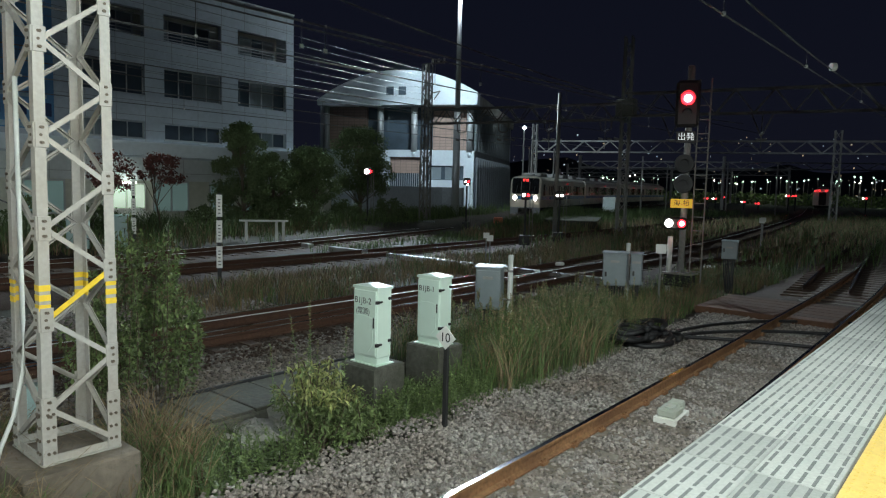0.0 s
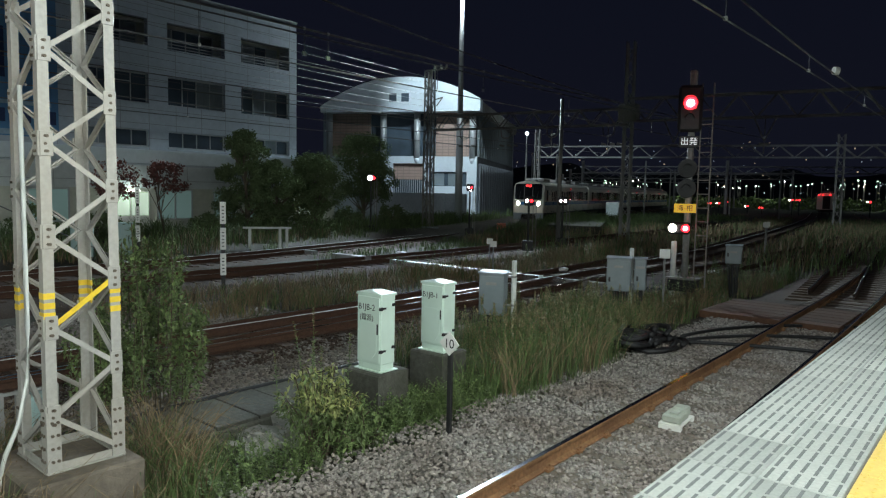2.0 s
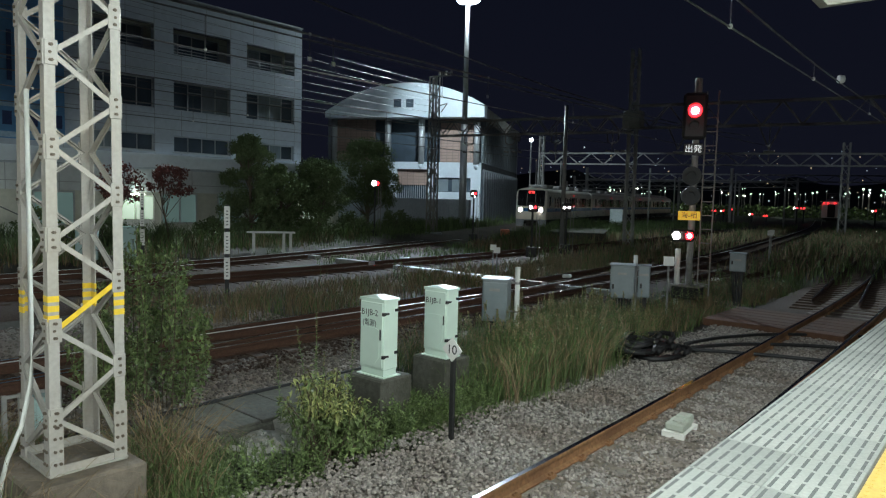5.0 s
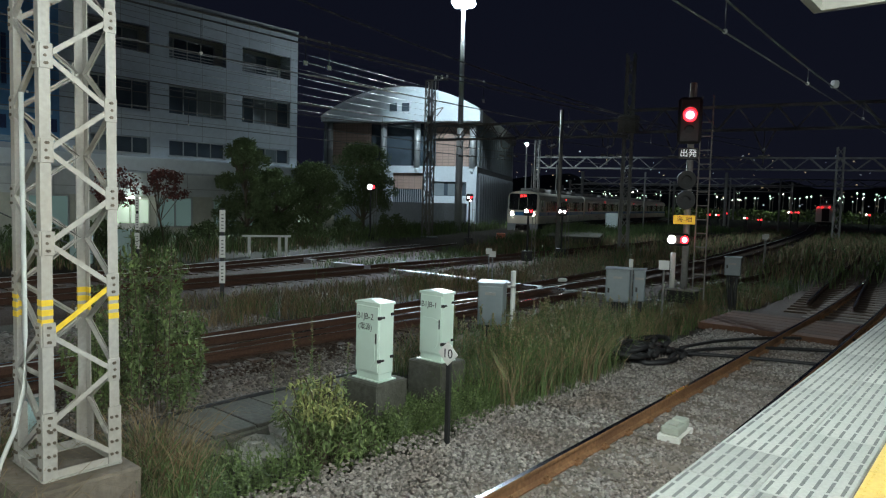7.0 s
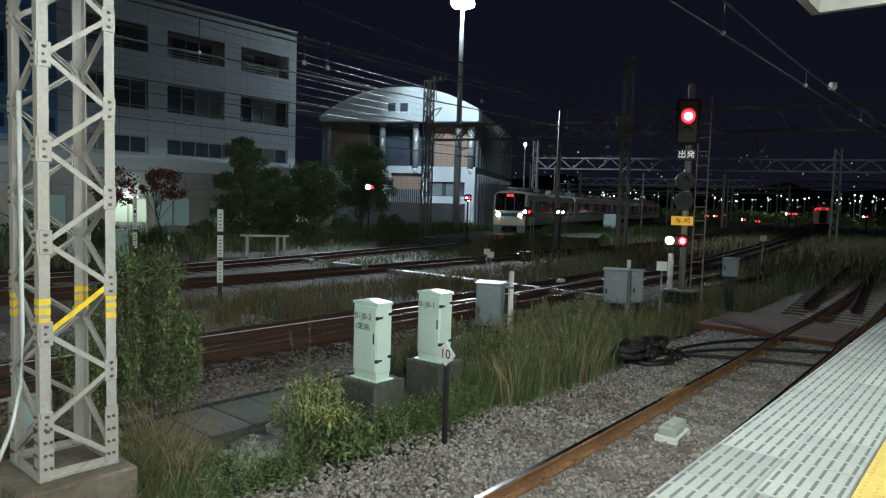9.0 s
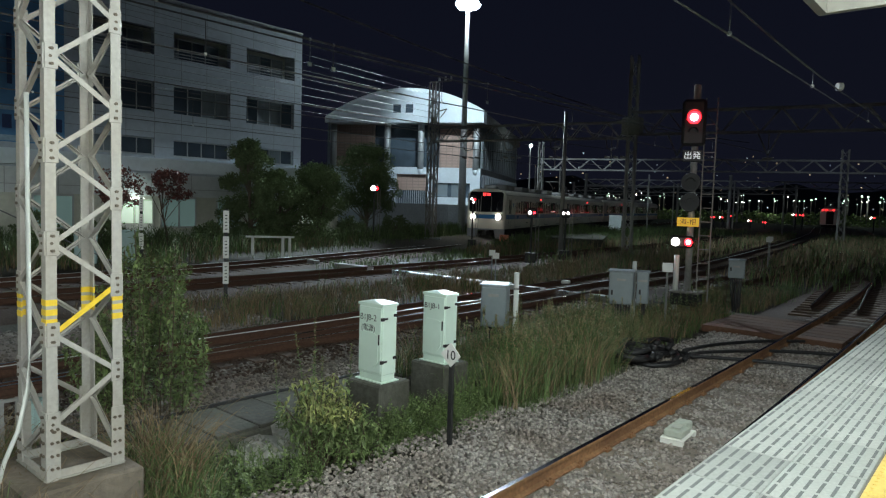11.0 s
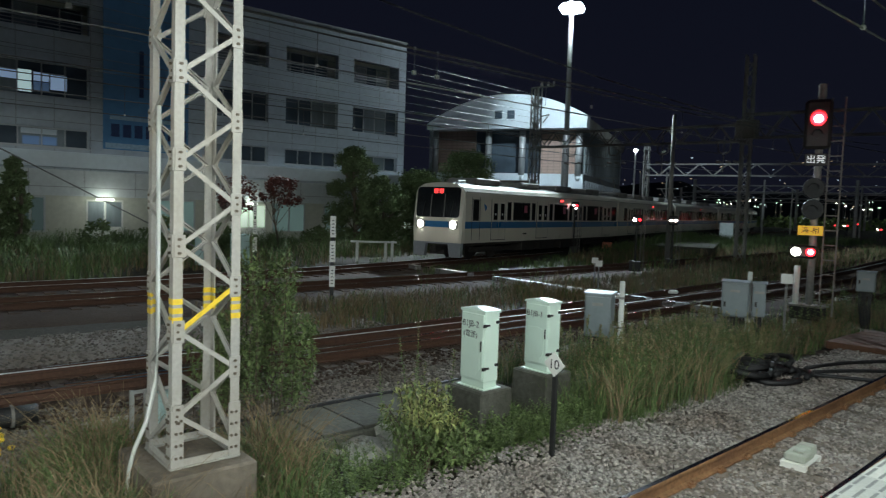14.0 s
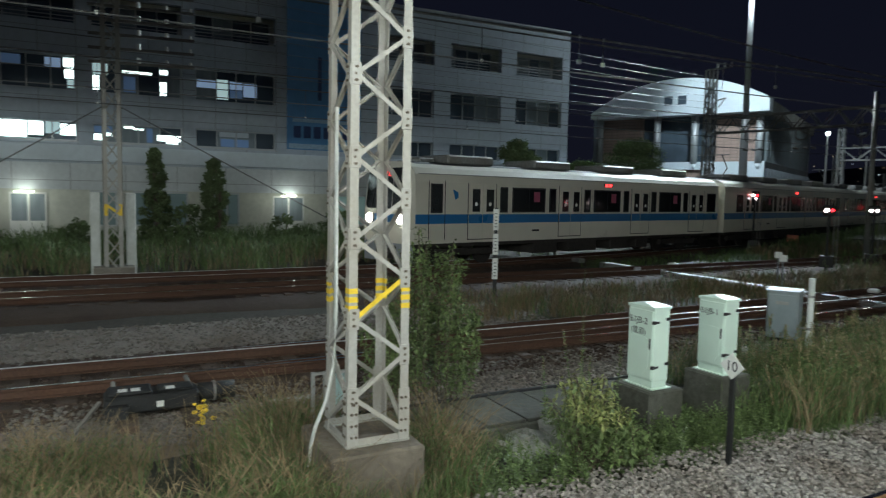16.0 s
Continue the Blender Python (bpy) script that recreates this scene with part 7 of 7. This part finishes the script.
stems("tall_weeds", [(-6.35 + r.gauss(0, 0.06), 5.1 + r.gauss(0, 0.1)) for _ in range(3)] + [(-6.0 + r.gauss(0, 0.3), 4.9 + r.gauss(0, 0.2)) for _ in range(3)], 1.35, 60, 0.07, M_LEAF_MID, 55, "single tall weeds beside a relay box", plume=M_STRAW)


stems("low_weeds", [(r.uniform(-6.6, -5.4), r.uniform(5.05, 5.42)) for _ in range(40)] + [(r.uniform(-5.62, -5.3), r.uniform(5.3, 8.0)) for _ in range(120)], 0.36, 20, 0.07, M_LEAF_MID, 57, "leafy green weeds round the concrete bases", wide=0.3, spread=0.2)


def shrub(name, place, stalks, height, radius, leaves, size, material, seed, label, top_material=None, wide=0.36, narrow=False, crown=0.12, droop=-0.15):
    t = thing(name, place, 0, label, "shrub")
    r = random.Random(seed)
    twig = Mesh()
    v, f, tv, tf = [], [], [], []
    for s in range(stalks):
        a, q = r.uniform(0, 6.28), radius * r.random() ** 0.5
        base = Vector((math.cos(a) * q * (0.8 if narrow else 0.25), math.sin(a) * q * (0.8 if narrow else 0.25), 0))
        h = height * r.uniform(0.6, 1.0)
        tip = Vector((math.cos(a) * q, math.sin(a) * q, h * (1 - 0.35 * (q / radius) ** 2)))
        mid = base.lerp(tip, 0.5) + Vector((r.gauss(0, 0.05), r.gauss(0, 0.05), 0.05))
        twig.tube([base - Vector((0, 0, 0.1)), mid, tip], 0.006, 5)
        for k in range(leaves):
            u = crown + (1 - crown) * r.random() ** 0.75
            p = (base.lerp(mid, u * 2) if u < 0.5 else mid.lerp(tip, u * 2 - 1)) + Vector((r.gauss(0, 0.035), r.gauss(0, 0.035), r.gauss(0, 0.03)))
            d = rand_dir(r, droop)
            if top_material and p.z > height * 0.5 and r.random() < 0.75:
                leaf(tv, tf, p, d, Vector((0, 0, 1)), size * r.uniform(0.6, 1.2), wide)
            else:
                leaf(v, f, p, d, Vector((0, 0, 1)), size * r.uniform(0.6, 1.2), wide)
    part("stem", twig, M_BARK, t)
    for vv, ff, mm, nm in ((v, f, material, "foliage"), (tv, tf, top_material, "young_foliage")):
        if vv:
            me = bpy.data.meshes.new(nm)
            me.from_pydata(vv, [], ff)
            me.materials.append(mm)
            part(nm, me, mm, t)
    return t


shrub("shrub", (-5.38, 4.40, -0.1), 38, 1.10, 0.42, 66, 0.085, M_LEAF_MID, 61, "open shrub with pale yellow-green young leaves", M_LEAF_LIGHT, wide=0.19, crown=0.3, droop=-0.7)
shrub("shrub", (-5.2, 4.75, -0.1), 18, 0.50, 0.42, 46, 0.075, M_LEAF_MID, 62, "low green shrub at the ballast's edge", wide=0.24, droop=-0.4)
shrub("shrub", (-7.85, 3.75, -0.1), 30, 2.5, 0.66, 190, 0.08, M_LEAF_MID, 63, "tall slender shrub of upright leafy stems", narrow=True, wide=0.25)
shrub("shrub", (-7.95, 3.2, -0.1), 14, 1.7, 0.45, 130, 0.075, M_LEAF_MID, 64, "tall slender shrub of upright leafy stems", narrow=True, wide=0.25)
fl = thing("flowering_weed", (-7.75, 0.95, -0.36), 0, "tall weed with a cluster of yellow flowers", "flower")
part("stalk", Mesh().tube([(0, 0, 0), (0.02, 0, 0.4), (0, 0.03, 0.75)], 0.006, 5), M_GRASS, fl)
fr_ = random.Random(9)
for k in range(16):
    p = Vector((fr_.gauss(0, 0.07), fr_.gauss(0, 0.07), 0.58 + fr_.uniform(-0.14, 0.2)))
    part("blossom", Mesh().ball(p, fr_.uniform(0.02, 0.038), 7, 4, (1, 1, 0.7)), M_YELLOW, fl, "yellow blossom")


def tree(name, place, height, radius, trunk, seed, material, label, flat=1.0, low=0.3, clumps=70, leaves=95, size=0.2, cone=False):
    t = thing(name, place, 0, label, "tree", "trees by the office building")
    r = random.Random(seed)
    wood = Mesh()
    bend = [Vector((0, 0, -0.2))]
    for k in range(1, 6):
        bend.append(Vector((bend[-1].x + r.gauss(0, 0.06), bend[-1].y + r.gauss(0, 0.06), height * 0.8 * k / 5)))
    for k in range(5):
        wood.cyl(bend[k], bend[k + 1], trunk * (1 - 0.17 * k), trunk * (1 - 0.17 * (k + 1)), n=9, caps=False)
    centres = []
    for k in range(clumps):
        u = r.random()
        z = height * (low + (1 - low) * u)
        if cone:
            q = radius * (0.35 + 0.65 * (1 - u) ** 0.6) * (1 if u < 0.85 else 0.6)
        else:
            q = radius * math.sqrt(max(0.03, 1 - (2 * u - 0.85) ** 2 / 1.35))
        a = r.uniform(0, 6.28)
        d = q * r.uniform(0.35, 1.0)
        centres.append(Vector((math.cos(a) * d, math.sin(a) * d, z * flat + height * (1 - flat) * 0.9)))
    for c in centres[::4]:
        b = bend[min(4, max(1, int(5 * c.z / height) - 1))]
        wood.cyl(b, c, trunk * 0.28, 0.012, n=5, caps=False)
    part("trunk", wood, M_BARK, t)
    v, f = [], []
    for c in centres:
        s = radius * r.uniform(0.14, 0.27)
        for k in range(leaves):
            o = rand_dir(r) * s * r.random() ** 0.4
            leaf(v, f, c + o, rand_dir(r, -0.2), rand_dir(r), size * r.uniform(0.6, 1.2))
    me = bpy.data.meshes.new("crown")
    me.from_pydata(v, [], f)
    me.materials.append(material)
    part("crown", me, material, t)
    return t


tree("tree", (-29.6, 19.3, 0.4), 5.0, 1.5, 0.13, 1, M_LEAF_DARK, "dark evergreen tree with a dense uneven crown", low=0.1, clumps=110, leaves=210, size=0.115)
tree("tree", (-29.8, 21.3, 0.4), 3.6, 1.5, 0.12, 2, M_LEAF_DARK, "dark round evergreen tree", low=0.12, clumps=90, leaves=210, size=0.115)
tree("tree", (-30.2, 24.2, 0.4), 4.1, 1.75, 0.13, 3, M_LEAF_DARK, "dark leafy tree with a broad crown", low=0.3, clumps=100, leaves=210, size=0.115)
tree("tree", (-32.4, 29.9, 0.4), 5.7, 2.1, 0.15, 4, M_LEAF_DARK, "dark leafy tree with a broad crown", low=0.3, clumps=120, leaves=210, size=0.115)
tree("maple_tree", (-29.6, 15.15, 0.4), 3.3, 1.05, 0.06, 5, M_LEAF_RED, "small maple tree with dark red leaves", low=0.66, clumps=50, leaves=30, size=0.13)
tree("maple_tree", (-29.6, 12.95, 0.4), 3.3, 1.05, 0.06, 6, M_LEAF_RED, "small maple tree with dark red leaves", low=0.55, clumps=50, leaves=30, size=0.13)
tree("cypress_tree", (-29.6, 2.05, 0.4), 3.85, 0.62, 0.08, 7, M_LEAF_DARK, "dark narrow cypress tree", low=0.05, clumps=120, size=0.12, cone=True)
tree("cypress_tree", (-29.6, 4.3, 0.4), 3.5, 0.62, 0.08, 8, M_LEAF_DARK, "dark narrow cypress tree", low=0.05, clumps=120, size=0.12, cone=True)
for i, (x, y, h, w) in enumerate(((-29.2, 3.2, 1.7, 0.9), (-29, 7.2, 1.3, 1.0), (-28.8, 9.6, 1.5, 1.1), (-28.6, 11.8, 1.2, 1.0), (-28.4, 16.6, 1.1, 1.0), (-28.4, 22.6, 1.3, 1.2), (-29.3, 26.0, 1.4, 1.2), (-29.6, 29.6, 1.4, 1.3), (-29.0, -0.5, 1.1, 1.0), (-29.2, -4.4, 1.1, 1.2), (-30.0, -8.5, 1.2, 1.4))):
    tree("hedge_bush", (x, y, 0.3), h, w, 0.04, 70 + i, M_LEAF_DARK, "low dark bush below the office building", low=0.02, clumps=44, leaves=40, size=0.13)
# ---- distance: lamps, parked trains, hill, town lights ----
for i, (x, y, z) in enumerate(((-40.5, 118.3, 1.7), (-39.2, 118.7, 1.7), (-38.0, 119.1, 2.0), (-34.9, 120.0, 1.3), (-32.8, 120.6, 1.1), (-28.5, 121.7, 2.5), (-27.5, 121.9, 2.5), (-17.8, 123.7, 2.4))):
    t = thing("dwarf_signal", (x, y, 0), 10, "low red signal light far along the yard", "railway signal", "distant red signals")
    part("post", Mesh().box(-0.1, 0.1, -0.1, 0.1, 0, z - 0.2), M_BLACK, t)
    part("lens", Mesh().ball((0, 0, z), 0.15, 8, 5), M_REDDIM, t, "red lit lens")
    part("lens", Mesh().ball((-0.42, 0, z), 0.12, 8, 5), M_PINKLIGHT if i % 2 else M_REDDIM, t, "lit lens")
r = random.Random(14)
for i in range(80):
    u = i / 79
    x, y = -112 + 92 * u + r.uniform(-1.2, 1.2), 196 + r.uniform(-14, 40) + 10 * u
    z = 6.4 + r.uniform(-0.7, 1.3)
    t = thing("street_lamp", (x, y, -0.1), 0, "distant street lamp with a greenish white light", "street lamp", "distant street lamps")
    part("pole", Mesh().cyl((0, 0, 0), (0, 0, z), 0.08, n=5), M_DARKSTEEL, t)
    part("lens", Mesh().ball((0, 0, z + 0.15), r.choice((0.11, 0.14, 0.17, 0.24)), 6, 4), M_CITY if r.random() < 0.85 else M_WHITELIGHT, t, "lit lens")
for x, y in ((-98, 206), (-74, 206), (-50, 208), (-28, 212)):
    point_lamp("street_light", (x, y - 14, 6.8), 700, (0.78, 1.0, 0.82), 0.4)
v, f = [], []
for i in range(6500):
    u = r.random()
    x, y = -150 + 145 * u, 188 + r.uniform(-8, 10) + 12 * u
    leaf(v, f, Vector((x, y, r.uniform(0, 2.6 + 0.9 * noise.noise((x * 0.2, 0, 0))))), rand_dir(r), rand_dir(r), r.uniform(0.6, 1.1))
stuff_object("far_hedge", v, f, M_LEAF_MID, "long far hedge below the street lamps", "hedge")
hill = Mesh()
n = 60
for i in range(n + 1):
    a = radians(75 - 100 * i / n)
    d = 620
    h = 26 + 16 * noise.noise((i * 0.21, 1, 5)) + 7 * noise.noise((i * 0.8, 4, 5))
    hill.v += [(-math.sin(a) * d, math.cos(a) * d, -1), (-math.sin(a) * (d + 90), math.cos(a) * (d + 90), h), (-math.sin(a) * (d + 300), math.cos(a) * (d + 300), h * 0.9)]
for i in range(n):
    hill.f += [(i * 3, i * 3 + 3, i * 3 + 4, i * 3 + 1), (i * 3 + 1, i * 3 + 4, i * 3 + 5, i * 3 + 2)]
solid("far_hill", hill, M_HILL, "dark low hill behind the yard at night", "hill", kind="structure", smooth=True)
for mm, cnt, nm in ((M_TOWN, 90, "town_lights"), (M_CITYWARM, 90, "town_lights")):
    q = Mesh()
    for i in range(cnt):
        a = radians(r.uniform(2, 36))
        d = r.uniform(470, 600)
        z = 2 + 42 * r.random() ** 1.5
        s = r.choice((0.18, 0.22, 0.35))
        q.box(-math.sin(a) * d - s, -math.sin(a) * d + s, math.cos(a) * d - s, math.cos(a) * d + s, z, z + 2 * s)
    o = solid(nm, q, mm, "scattered lights of a distant town", "town lights", kind="stuff")
parked = copy_thing(lead, pose(-51.0, 108.5, 0.158, 0, 0, 22))
tagged(parked, "parked ivory train car far along the yard", "train car", "parked train cars")
for x, y, a in ((-26.5, 137, 11), (-30.5, 157, 12)):
    o = copy_thing(second, pose(x, y, 0.158, 0, 0, a))
    tagged(o, "parked ivory train car far along the yard", "train car", "parked train cars")
tl = thing("tail_lights", (-24.9, 127.2, 0.16), 11, "red lights on the end of a parked train", "lamp")
for x, z in ((-0.8, 3.3), (-0.2, 3.3), (0.8, 3.3)):
    part("lens", Mesh().ball((x, -0.1, z), 0.11, 8, 5), M_REDDIM, tl, "red lit lens")
# another train of the same kind, waiting far up the yard
waiting = copy_thing(lead, pose(-62.1 - 0.443 * CAR / 2, 125.5 + 0.897 * CAR / 2, 0.6, 0, 0, 26.3))
tagged(waiting, "ivory commuter train waiting far up the yard", "train")
solid("far_trackbed", Mesh().box(-2.2, 2.2, -11, 11, 0, 0.6, pose(-62.1 - 0.443 * CAR / 2, 125.5 + 0.897 * CAR / 2, 0, 0, 0, 26.3)), M_DARKCONC, "raised dark bed under the far waiting train", "trackbed", kind="structure")

motions()
